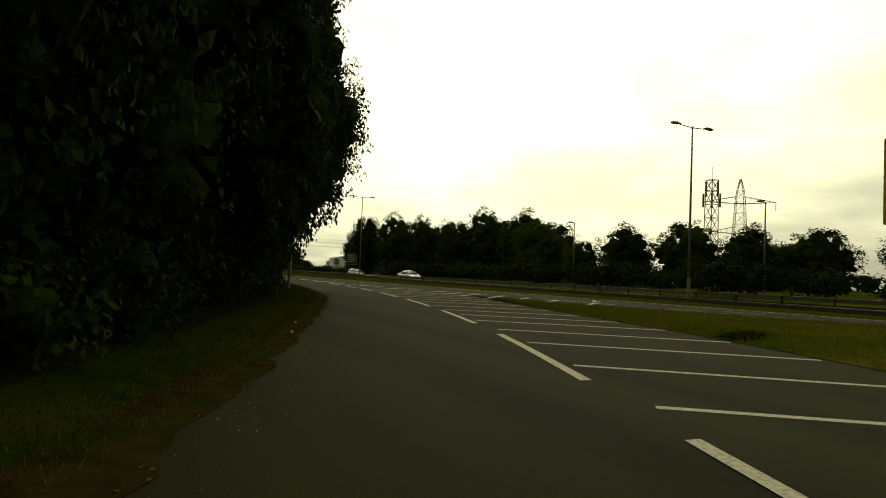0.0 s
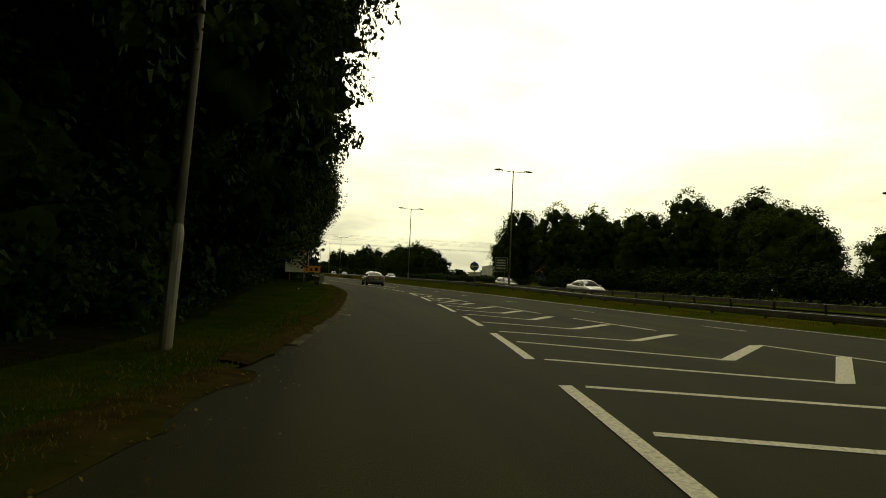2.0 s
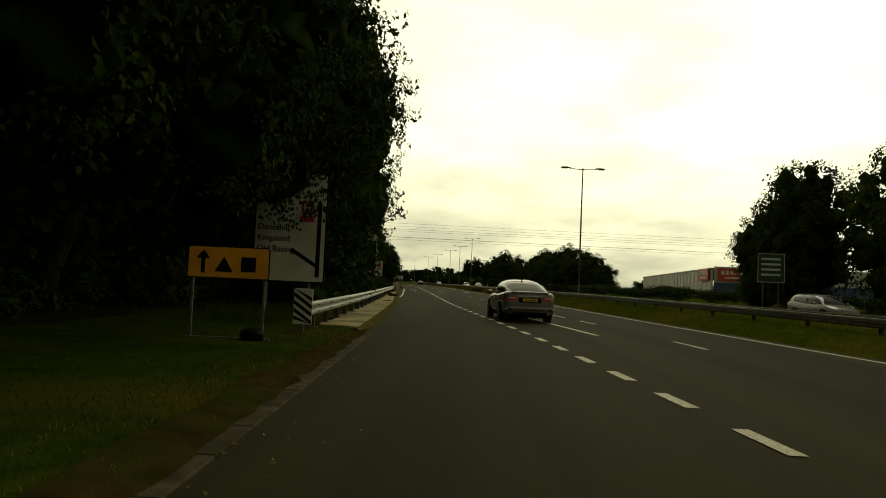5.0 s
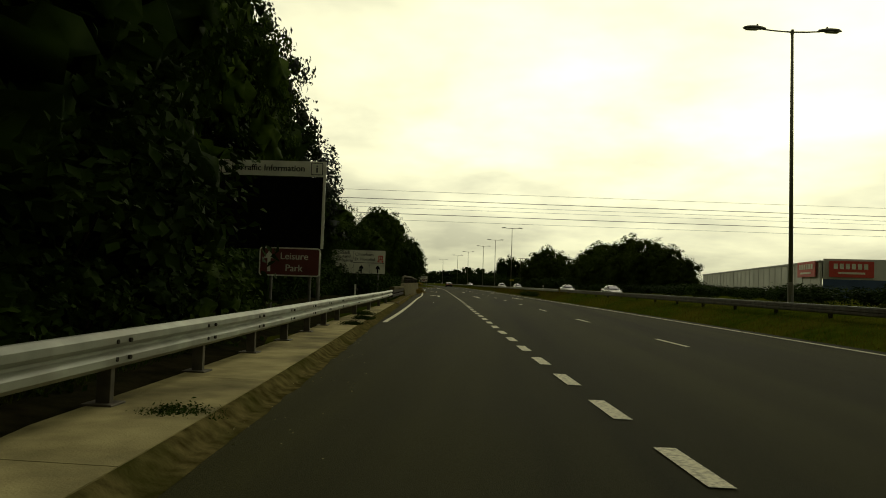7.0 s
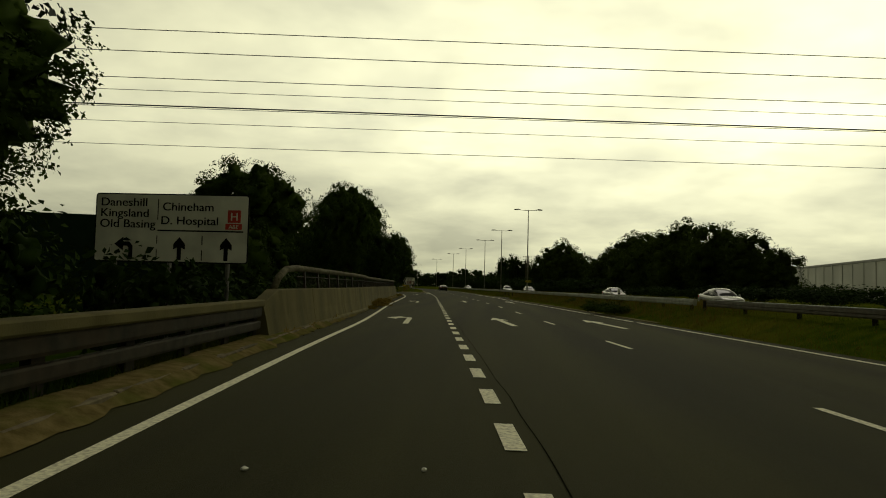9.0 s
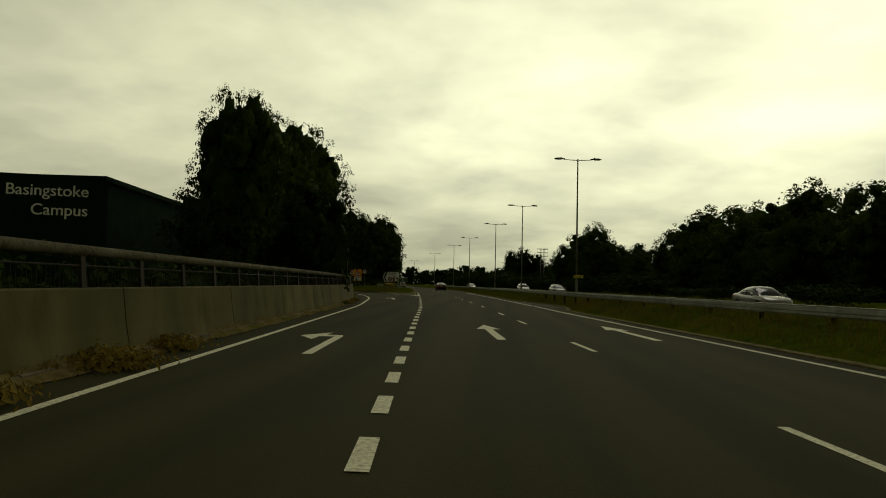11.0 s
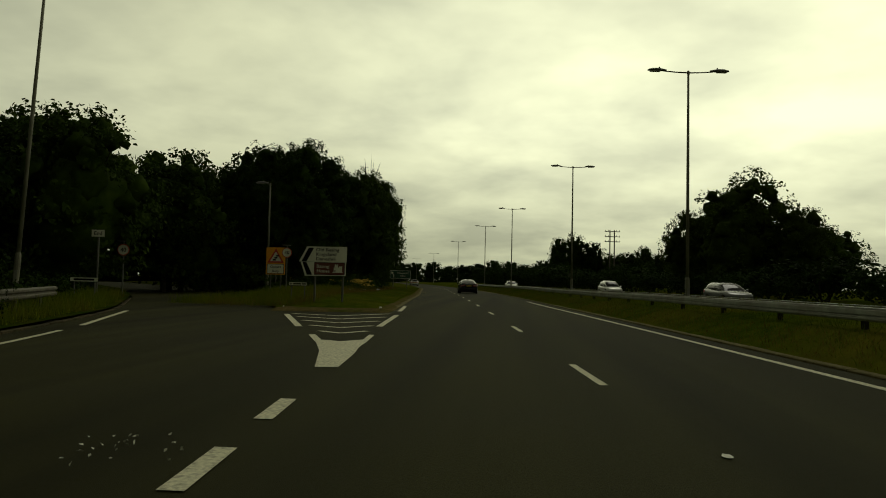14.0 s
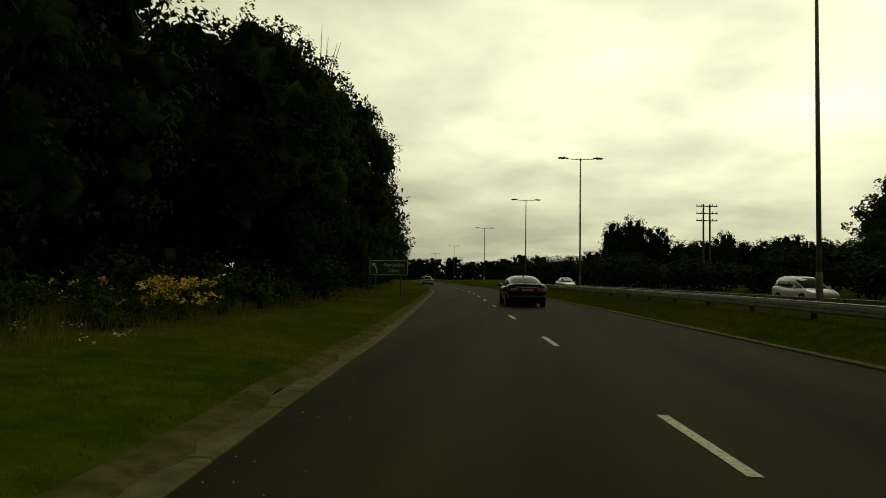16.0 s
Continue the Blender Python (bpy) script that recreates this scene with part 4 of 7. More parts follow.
# ---- parapet wall ----
WALL_X = smooth_curve((137, 11.95), (147.5, 11.35), (157, 10.75), (165, 9.5), (192.7, 7.35), (198, 6.75), (206, 5.9), (212, 4.75), (222.5, 2.75))
wall = thing("wall_parapet", "stained concrete parapet wall in long panels", "wall", kind="structure")
WALL_SEC = [(0.13, 0.0), (0.12, 0.09), (0.05, 0.15), (-0.02, 0.50), (-0.09, 1.06), (-0.11, 1.08), (-0.36, 1.08), (-0.38, 1.06), (-0.42, 0.0)]
edges = [137.0] + [142.2 + 5.75 * k for k in range(14)] + [222.3]
for a, b in zip(edges, edges[1:]):
    sec = WALL_SEC
    bm = bmesh.new()
    pts = [(float(WALL_X(yy)), float(yy), 0.0) for yy in np.linspace(a, b - 0.035, 5)]
    sweep(bm, sec, pts)
    if a == 137.0:
        for v in bm.verts:
            if v.co.y < 137.5 and v.co.z > 0.8:
                v.co.z -= 0.30
    if b > 222:
        for v in bm.verts:
            if v.co.y > 221.5 and v.co.z > 0.8:
                v.co.z -= 0.5
    part("panel", bm, WALLC, wall)
# steel parapet rail on top of the wall
para = thing("parapet_rail", "thick steel parapet rail with posts and mesh infill", "railing")
top_path = [(float(WALL_X(140.2)) - 0.30, 138.9, 1.06), (float(WALL_X(140.2)) - 0.30, 139.25, 1.35), (float(WALL_X(140.8)) - 0.31, 140.0, 1.56)]
top_path += [(float(WALL_X(y)) - 0.32, float(y), 1.62) for y in np.arange(141, 221, 2.0)]
part("top_rail", tube(bmesh.new(), top_path, 0.085, 10), LICHEN, para, smooth=True)
for z in (1.40,):
    part("lower_rail", tube(bmesh.new(), [(float(WALL_X(y)) - 0.30, float(y), z) for y in np.arange(141, 221, 2.0)], 0.016, 6), DARKSTEEL, para)
bm = boxes((-0.03, 0.03, -0.07, 0.07, 0.0, 0.55, 0.005))
post_mesh = bpy.data.meshes.new("post")
bm.to_mesh(post_mesh)
bm.free()
post_mesh.materials.append(DARKSTEEL)
for y in np.arange(142.0, 220.5, 2.0):
    ob = new("post", post_mesh)
    ob.parent = para
    ob.matrix_basis = pose(float(WALL_X(y)) - 0.27, y, 1.06, 0, -5, 4)
infill = bmesh.new()
for y in np.arange(141.2, 220.5, 0.11):
    x = float(WALL_X(y)) - 0.33
    box(infill, x - 0.004, x + 0.004, y - 0.004, y + 0.004, 1.08, 1.40)
tagged(part("infill", infill, DARKSTEEL, para), kind="stuff")


# ---- signs ----
def post(parent, x, z0, z1, y=0.05, r=0.045):
    return part("post", tube(bmesh.new(), [(x, y, z0), (x, y, z1)], r, 10), POST, parent)


def panel(parent, name, x0, x1, z0, z1, face, border=None, r=0.08, edge=0.05, y=0.0, label=""):
    p = part(name, plate(bmesh.new(), rounded(x0, x1, z0, z1, r), y - 0.02, y), border or face, parent, label)
    if border:
        part("face", plate(bmesh.new(), rounded(x0 + edge, x1 - edge, z0 + edge, z1 - edge, max(0.02, r - edge)), y - 0.026, y - 0.021), face, p)
    return p


Y_TXT = -0.030
# map-type direction sign
ds = thing("direction_sign", "large white map direction sign half covered by branches", "road sign", (12.55, 77.0, 0.15), 0)
panel(ds, "panel", 0.0, 2.42, 0.9, 4.55, WHITE, BLACK, 0.10, 0.05)
post(ds, 0.5, -0.3, 4.4)
post(ds, 1.9, -0.3, 4.4)
words("Chineham", 2.1, 4.12, 0.20, Y_TXT, BLACK, ds, "RIGHT", 0.9)
words("Hospital", 2.28, 3.78, 0.20, Y_TXT, BLACK, ds, "RIGHT", 0.9)
part("red_patch", plate(bmesh.new(), rounded(1.55, 1.95, 3.18, 3.62, 0.03), -0.03, -0.027), RED, ds)
words("H", 1.75, 3.26, 0.28, -0.034, WHITE, ds, "CENTER")
part("red_patch", plate(bmesh.new(), rounded(1.5, 2.0, 2.92, 3.12, 0.03), -0.03, -0.027), RED, ds)
for i, t in enumerate(("Daneshill", "Kingsland", "Old Basing")):
    words(t, 0.12, 2.62 - 0.36 * i, 0.21, Y_TXT, BLACK, ds, wide=0.95)
part("route_stroke", plate(bmesh.new(), [(2.10, 1.1), (2.24, 1.1), (2.24, 3.55), (2.17, 3.66), (2.10, 3.55)], -0.031, -0.028), BLACK, ds)
part("route_stroke", plate(bmesh.new(), [(2.10, 1.42), (2.10, 1.56), (1.3, 2.05), (1.22, 1.96)], -0.031, -0.028), BLACK, ds)
# yellow temporary diversion sign on its frame
ys = thing("diversion_sign", "yellow temporary diversion sign on a low steel frame", "road sign", (14.62, 66.5, 0.12), 2)
panel(ys, "panel", 0.0, 1.44, 1.05, 1.62, YELLOW, BLACK, 0.05, 0.02)
part("arrow", plate(bmesh.new(), [(0.24, 1.14), (0.31, 1.14), (0.31, 1.40), (0.40, 1.40), (0.275, 1.55), (0.15, 1.40), (0.24, 1.40)], -0.031, -0.028), BLACK, ys)
part("triangle_mark", plate(bmesh.new(), [(0.48, 1.17), (0.80, 1.17), (0.64, 1.44)], -0.031, -0.028), BLACK, ys)
part("square_mark", plate(bmesh.new(), [(0.94, 1.18), (1.20, 1.18), (1.20, 1.44), (0.94, 1.44)], -0.031, -0.028), BLACK, ys)
for x in (0.1, 1.36):
    part("leg", boxes((x - 0.02, x + 0.02, 0.0, 0.04, -0.1, 1.5)), POST, ys)
part("foot_bar", boxes((-0.1, 1.5, -0.02, 0.06, -0.04, 0.03)), POST, ys)
bag = bmesh.new()
bmesh.ops.create_icosphere(bag, subdivisions=2, radius=0.2)
for v in bag.verts:
    v.co = Vector((1.2 + v.co.x * 1.1, v.co.y * 1.2, 0.09 + v.co.z * 0.7 + 0.03 * noise.noise(v.co * 9)))
sandbag = part("sandbag", bag, BLACK, ys, "slumped black sandbag on the frame", True)
# tall yellow works sign on the grass island
yw = thing("works_sign", "tall plain yellow temporary sign on two posts", "road sign", (16.86, -16.4, 0.05), -23.6)
panel(yw, "panel", 0.0, 1.25, 2.3, 3.72, YELLOW, None, 0.03)
for x in (0.22, 1.03):
    post(yw, x, -0.3, 3.6)
# traffic information board with the leisure sign below it
ti = thing("information_board", "blank black traffic information board with white header", "road sign", (9.75, 107.0, 0.05), 2)
panel(ti, "header", 0.0, 3.30, 4.22, 4.68, WHITE, None, 0.03)
part("display", boxes((0.02, 3.26, -0.02, 0.10, 2.0, 4.20, 0.01)), BLACK, ti)
part("edge_strip", boxes((3.22, 3.30, -0.03, 0.0, 2.05, 4.22)), WHITE, ti)
words("Traffic Information", 1.65, 4.37, 0.185, Y_TXT, BLACK, ti, "CENTER", 1.0)
for x in (0.28, 3.02):
    f = part("symbol_frame", plate(bmesh.new(), rounded(x - 0.18, x + 0.18, 4.27, 4.64, 0.02), -0.026, -0.022), BLACK, ti)
    part("symbol_ground", plate(bmesh.new(), rounded(x - 0.16, x + 0.16, 4.29, 4.62, 0.02), -0.031, -0.027), WHITE, f)
    words("i", x, 4.34, 0.24, -0.035, BLACK, f, "CENTER", 1.2)
post(ti, 0.12, -0.4, 4.2, 0.12, 0.06)
post(ti, 3.16, -0.4, 4.2, 0.12, 0.06)
lp = thing("tourist_sign", "brown tourist sign with white lettering on two posts", "road sign", (11.22, 106.8, 0.05), 2)
panel(lp, "panel", 0.0, 1.82, 1.20, 2.05, BROWN, WHITE, 0.09, 0.04)
words("Leisure", 0.62, 1.70, 0.20, Y_TXT, WHITE, lp)
words("Park", 0.78, 1.35, 0.20, Y_TXT, WHITE, lp)
part("arrow", plate(bmesh.new(), [(0.25, 1.33), (0.34, 1.33), (0.34, 1.72), (0.46, 1.72), (0.295, 1.94), (0.13, 1.72), (0.25, 1.72)], -0.032, -0.028), WHITE, lp)
post(lp, 0.36, -0.4, 2.0)
post(lp, 1.52, -0.4, 2.0)
# lane destination sign behind the parapet
ls = thing("lane_sign", "wide white lane destination sign behind the parapet", "road sign", (5.15, 142.15, 0), 1)
panel(ls, "panel", 0.0, 4.5, 1.72, 3.70, WHITE, BLACK, 0.10, 0.035)
for i, t in enumerate(("Daneshill", "Kingsland", "Old Basing")):
    words(t, 0.14, 3.33 - 0.31 * i, 0.235, Y_TXT, BLACK, ls, wide=1.12)
words("Chineham", 1.96, 3.22, 0.235, Y_TXT, BLACK, ls, wide=1.1)
words("D. Hospital", 1.92, 2.82, 0.235, Y_TXT, BLACK, ls, wide=1.1)
part("red_patch", plate(bmesh.new(), rounded(3.88, 4.26, 2.90, 3.26, 0.02), -0.031, -0.028), RED, ls)
words("H", 4.07, 2.96, 0.23, -0.035, WHITE, ls, "CENTER")
rp = part("red_patch", plate(bmesh.new(), rounded(3.82, 4.30, 2.70, 2.87, 0.02), -0.031, -0.028), RED, ls)
words("A&E", 4.06, 2.73, 0.11, -0.035, WHITE, rp, "CENTER")
for x, z0, z1 in ((1.84, 2.95, 3.55), (1.84, 1.80, 2.1), (1.84, 2.25, 2.5), (3.16, 1.80, 2.1), (3.16, 2.25, 2.5)):
    part("divider", boxes((x - 0.012, x + 0.012, -0.03, -0.027, z0, z1)), BLACK, ls)
part("rule", boxes((1.84, 4.35, -0.03, -0.027, 2.62, 2.66)), BLACK, ls)
part("arrow", plate(bmesh.new(), [(1.02, 1.80), (1.14, 1.80), (1.14, 2.18), (1.04, 2.30), (0.86, 2.30), (0.86, 2.44), (0.60, 2.23), (0.86, 2.04), (0.86, 2.18), (0.98, 2.18), (1.02, 2.12)], -0.031, -0.028), BLACK, ls)
for x in (2.50, 3.86):
    part("arrow", plate(bmesh.new(), [(x - 0.06, 1.80), (x + 0.06, 1.80), (x + 0.06, 2.16), (x + 0.17, 2.10), (x + 0.17, 2.26), (x, 2.46), (x - 0.17, 2.26), (x - 0.17, 2.10), (x - 0.06, 2.16)], -0.031, -0.028), BLACK, ls)
for x in (0.6, 2.2, 3.9):
    post(ls, x, -1.3, 3.6, 0.06, 0.06)
# flag direction sign on the exit nose
ob_ = thing("flag_sign", "white flag direction sign with brown heritage panel", "road sign", (1.95, 245.8, 0.1), 6)
part("upper_panel", plate(bmesh.new(), [(0.0, 1.858), (0.33, 2.51), (2.06, 2.52), (2.06, 1.866)], -0.02, 0.0), WHITE, ob_)
part("lower_panel", plate(bmesh.new(), [(0.07, 1.852), (2.035, 1.858), (2.02, 1.27), (0.27, 1.24)], -0.02, 0.0), WHITE, ob_)
part("point", plate(bmesh.new(), [(0.11, 1.866), (0.41, 2.46), (0.64, 2.46), (0.325, 1.866)], -0.028, -0.022), BLACK, ob_)
part("point", plate(bmesh.new(), [(0.145, 1.846), (0.315, 1.846), (0.59, 1.29), (0.355, 1.29)], -0.028, -0.022), BLACK, ob_)
for i, t in enumerate(("Old Basing", "Kingsland", "Daneshill")):
    words(t, 0.72, 2.315 - 0.20 * i, 0.14, Y_TXT, BLACK, ob_, wide=1.16)
part("brown_edge", plate(bmesh.new(), rounded(0.66, 1.985, 1.295, 1.835, 0.03), -0.024, -0.021), BLACK, ob_)
bp = part("brown_panel", plate(bmesh.new(), rounded(0.675, 1.97, 1.31, 1.82, 0.03), -0.030, -0.026), BROWN, ob_)
words("Basing", 0.76, 1.60, 0.135, -0.036, WHITE, bp, wide=1.12)
words("House", 0.77, 1.40, 0.135, -0.036, WHITE, bp, wide=1.12)
cm = part("castle_mark", plate(bmesh.new(), [(1.46, 1.40), (1.90, 1.40), (1.90, 1.42), (1.87, 1.43), (1.87, 1.68), (1.83, 1.68), (1.83, 1.65), (1.80, 1.65), (1.80, 1.68), (1.74, 1.68), (1.74, 1.62), (1.69, 1.62), (1.69, 1.76), (1.65, 1.76), (1.65, 1.72),
                                             (1.61, 1.72), (1.61, 1.76), (1.55, 1.76), (1.55, 1.62), (1.51, 1.62), (1.51, 1.43), (1.46, 1.42)], -0.036, -0.032), WHITE, bp)
part("doorway", boxes((1.545, 1.59, -0.041, -0.037, 1.44, 1.51), (1.56, 1.575, -0.041, -0.037, 1.56, 1.62), (1.78, 1.80, -0.041, -0.037, 1.54, 1.58)), BROWN, cm)
post(ob_, 0.7, -0.3, 2.45)
post(ob_, 1.9, -0.3, 2.45)
st = thing("street_nameplate", "low white street nameplate on two short posts", "sign", (0.97, 247.5, 0.15), 6)
panel(st, "plate", 0.0, 0.84, 0.74, 0.90, WHITE, BLACK, 0.02, 0.012)
part("text_bar", boxes((0.20, 0.55, -0.032, -0.028, 0.79, 0.85)), BLACK, st)
part("text_bar", boxes((0.60, 0.80, -0.032, -0.028, 0.79, 0.85)), BLACK, st)
part("emblem", boxes((0.05, 0.13, -0.032, -0.028, 0.78, 0.86)), COLUMN, st)
post(st, 0.12, -0.2, 0.87, 0.04, 0.03)
post(st, 0.72, -0.2, 0.87, 0.04, 0.03)
qs = thing("queues_sign", "yellow backed warning sign for queues", "road sign", (-4.35, 259.0, 0.15), 4)
panel(qs, "backing", 0.0, 1.22, 1.28, 3.00, YELLOW, None, 0.03)
part("triangle", plate(bmesh.new(), [(0.08, 2.02), (1.14, 2.02), (0.61, 2.94)], -0.028, -0.022), RED, qs)
tw = part("triangle_ground", plate(bmesh.new(), [(0.25, 2.12), (0.97, 2.12), (0.61, 2.74)], -0.034, -0.030), WHITE, qs)
for i in range(3):
    part("car_mark", plate(bmesh.new(), rounded(0.42 + 0.10 * i, 0.62 + 0.10 * i, 2.16 + 0.13 * i, 2.26 + 0.13 * i, 0.03), -0.040, -0.036), BLACK, tw)
wp = panel(qs, "text_plate", 0.07, 1.15, 1.33, 1.95, BLACK, None, 0.02, y=-0.004)
part("text_ground", plate(bmesh.new(), rounded(0.10, 1.12, 1.36, 1.92, 0.02), -0.031, -0.027), WHITE, wp)
words("Queues", 0.61, 1.70, 0.15, -0.036, BLACK, wp, "CENTER", 1.0)
words("likely", 0.61, 1.43, 0.15, -0.036, BLACK, wp, "CENTER", 1.0)
post(qs, 0.3, -0.4, 2.9)
post(qs, 0.95, -0.4, 2.9)


def speed_sign(x, y, z, r, turn, plate_text=""):
    s = thing("speed_sign", "round white speed limit sign with red rim", "road sign", (x, y, 0.1), turn, "speed limit signs")
    part("rim", plate(bmesh.new(), disc(0, z, r), -0.02, 0.0), RED, s)
    part("face", plate(bmesh.new(), disc(0, z, r * 0.86), -0.027, -0.021), WHITE, s)
    words("40", 0, z - r * 0.36, r * 0.72, -0.032, BLACK, s, "CENTER", 0.95)
    post(s, 0, -0.4, z + r, 0.045, 0.04)
    part("lamp_hood", boxes((-0.22, 0.22, -0.25, 0.05, z + r + 0.12, z + r + 0.17, 0.01)), POST, s)
    part("hood_arm", boxes((-0.02, 0.02, -0.02, 0.06, z + r - 0.05, z + r + 0.14)), POST, s)
    return s


speed_sign(-2.35, 257.0, 2.65, 0.30, 4)
speed_sign(-8.8, 250.4, 2.40, 0.30, 10)
slip = thing("slip_warning_sign", "small triangular warning sign on a lamp post", "road sign", (-5.6, 264.4, 0.1), 5)
part("triangle", plate(bmesh.new(), [(-0.45, 2.35), (0.45, 2.35), (0.0, 3.13)], -0.02, 0.0), RED, slip)
tg = part("triangle_ground", plate(bmesh.new(), [(-0.31, 2.43), (0.31, 2.43), (0.0, 2.96)], -0.027, -0.022), WHITE, slip)
part("car_mark", plate(bmesh.new(), rounded(-0.14, 0.14, 2.5, 2.66, 0.04), -0.033, -0.029), BLACK, tg)
part("small_plate", boxes((-0.12, 0.12, -0.02, 0.0, 2.05, 2.28)), YELLOW, slip)
post(slip, 0, -0.4, 3.1, 0.045, 0.04)
es = thing("end_sign", "small white end plate on a post", "road sign", (-7.4, 246.0, 0.1), 8)
panel(es, "plate", -0.30, 0.30, 2.78, 3.12, WHITE, BLACK, 0.03, 0.015)
words("End", 0, 2.87, 0.17, Y_TXT, BLACK, es, "CENTER")
post(es, 0, -0.4, 3.1)
ml = thing("street_nameplate", "leaning white street nameplate in long grass", "sign", (-6.6, 243.0, 0.1), 10)
panel(ml, "plate", 0.0, 1.1, 0.80, 0.98, WHITE, BLACK, 0.02, 0.012)
part("text_bar", boxes((0.15, 0.95, -0.032, -0.028, 0.85, 0.93)), BLACK, ml)
post(ml, 0.15, -0.3, 0.95, 0.04, 0.03)
post(ml, 0.95, -0.3, 0.95, 0.04, 0.03)
cs = thing("clinic_sign", "dark green direction sign with white lettering", "road sign", (-3.55, 300.0, 0.15), 8)
panel(cs, "panel", 0.0, 2.55, 1.30, 2.28, GREEN, WHITE, 0.06, 0.04)
words("Hampshire", 1.62, 1.88, 0.22, Y_TXT, WHITE, cs, "CENTER")
words("Clinic", 1.62, 1.50, 0.22, Y_TXT, WHITE, cs, "CENTER")
part("arrow", plate(bmesh.new(), [(0.42, 1.42), (0.52, 1.42), (0.52, 1.72), (0.36, 1.98), (0.46, 2.06), (0.16, 2.14), (0.18, 1.86), (0.28, 1.92), (0.42, 1.68)], -0.031, -0.028), WHITE, cs)
post(cs, 0.4, -0.4, 2.2)
post(cs, 2.1, -0.4, 2.2)
# keep-left roundel and plate on the reserve
ks = thing("ahead_only_sign", "blue round arrow sign above a white plate", "road sign", (30.42, 69.2, 0.15), -8)
part("rim", plate(bmesh.new(), disc(0, 2.22, 0.42), -0.018, 0.0), WHITE, ks)
part("face", plate(bmesh.new(), disc(0, 2.22, 0.40), -0.026, -0.020), BLUE, ks)
part("arrow", plate(bmesh.new(), [(-0.34, 2.22), (-0.12, 2.40), (-0.12, 2.27), (0.32, 2.27), (0.32, 2.17), (-0.12, 2.17), (-0.12, 2.04)], -0.034, -0.028), WHITE, ks)
panel(ks, "plate", -0.58, 0.58, 1.30, 1.70, WHITE, BLACK, 0.02, 0.015)
words("Dual", 0, 1.53, 0.11, Y_TXT, BLACK, ks, "CENTER")
words("carriageway", 0, 1.37, 0.11, Y_TXT, BLACK, ks, "CENTER")
post(ks, 0, -0.3, 2.7)
ks.matrix_world = pose(30.42, 69.2, 0.15, 0, -3.5, -8)
gs = thing("direction_sign", "dark green direction sign seen beyond the barrier", "road sign", (42.3, 107.0, 0.2), -12)
panel(gs, "panel", 0.0, 1.9, 2.2, 4.4, GREEN, WHITE, 0.06, 0.04)
for i in range(4):
    part("text_bar", boxes((0.25, 1.6, -0.032, -0.028, 3.9 - 0.4 * i, 4.06 - 0.4 * i)), WHITE, gs)
post(gs, 0.4, -0.3, 4.3)
post(gs, 1.5, -0.3, 4.3)
for x, y in ((21.2, 330.0), (29.5, 322.0)):
    rs = thing("round_sign", "grey back of a round sign on a post", "road sign", (x, y, 0.1), -14, "far round signs")
    part("disc", plate(bmesh.new(), disc(0, 2.5, 0.45), -0.02, 0.0), POST, rs)
    part("lower_plate", boxes((-0.3, 0.3, -0.02, 0.0, 1.6, 1.95)), POST, rs)
    post(rs, 0, -0.3, 2.9)
for y in (163.0,):
    mk = thing("marker_post", "short white marker post in the reserve", "marker post", (float(EDGE_R(y)) + 2.9, y, 0.3), 0, "marker posts")
    part("post", boxes((-0.06, 0.06, -0.04, 0.04, -0.2, 1.0, 0.01)), WHITE, mk)
    part("band", boxes((-0.065, 0.065, -0.045, 0.045, 0.72, 0.80)), BLACK, mk)
vm = thing("marker_post", "short white marker post beside the old rail", "marker post", (9.0, 133.0, -0.1), 0, "marker posts")
part("post", boxes((-0.06, 0.06, -0.04, 0.04, -0.2, 1.0, 0.01)), WHITE, vm)


# ---- overhead lines ----
for i, (y, z) in enumerate(((143.9, 8.80), (143.6, 8.03), (146.0, 7.93), (151.4, 9.0), (146.5, 7.13), (153.2, 8.75), (155.5, 8.62), (154.2, 7.27))):
    pts = [(x, y + 0.10 * (x - 16), z + 0.00003 * (x - 20) ** 2) for x in range(-60, 141, 10)]
    cab = part("power_cable", tube(bmesh.new(), pts, 0.024 if i == 4 else 0.013, 5), CABLE)
    tagged(cab, "black overhead cable spanning the road", "cable", "power cables", "structure")


def wood_pole(x, y, h, turn=0, legs=(0.0,), arms=2):
    p = thing("utility_pole", "weathered wooden utility pole with crossarms", "utility pole", (x, y, 0), turn, "utility poles")
    for leg in legs:
        part("shaft", tube(bmesh.new(), [(leg, 0, -0.5), (leg, 0, h)], [0.16, 0.11], 10), WOOD, p)
    for k in range(arms):
        z = h - 0.3 - 1.0 * k
        arm = part("crossarm", boxes((-1.5, 1.5, -0.16, -0.08, z - 0.07, z + 0.07)), WOOD, p)
        for xx in (-1.4, -0.8, 0.8, 1.4):
            part("insulator", tube(bmesh.new(), [(xx, -0.12, z + 0.05), (xx, -0.12, z + 0.30)], [0.06, 0.04], 8), OLDSTEEL, arm)
    return p


wood_pole(31.3, 353.0, 12.0, 10, (-0.45, 0.45), 3)
wood_pole(-60, 141.0, 9.6, 90)
wood_pole(140, 161.0, 9.6, 90)


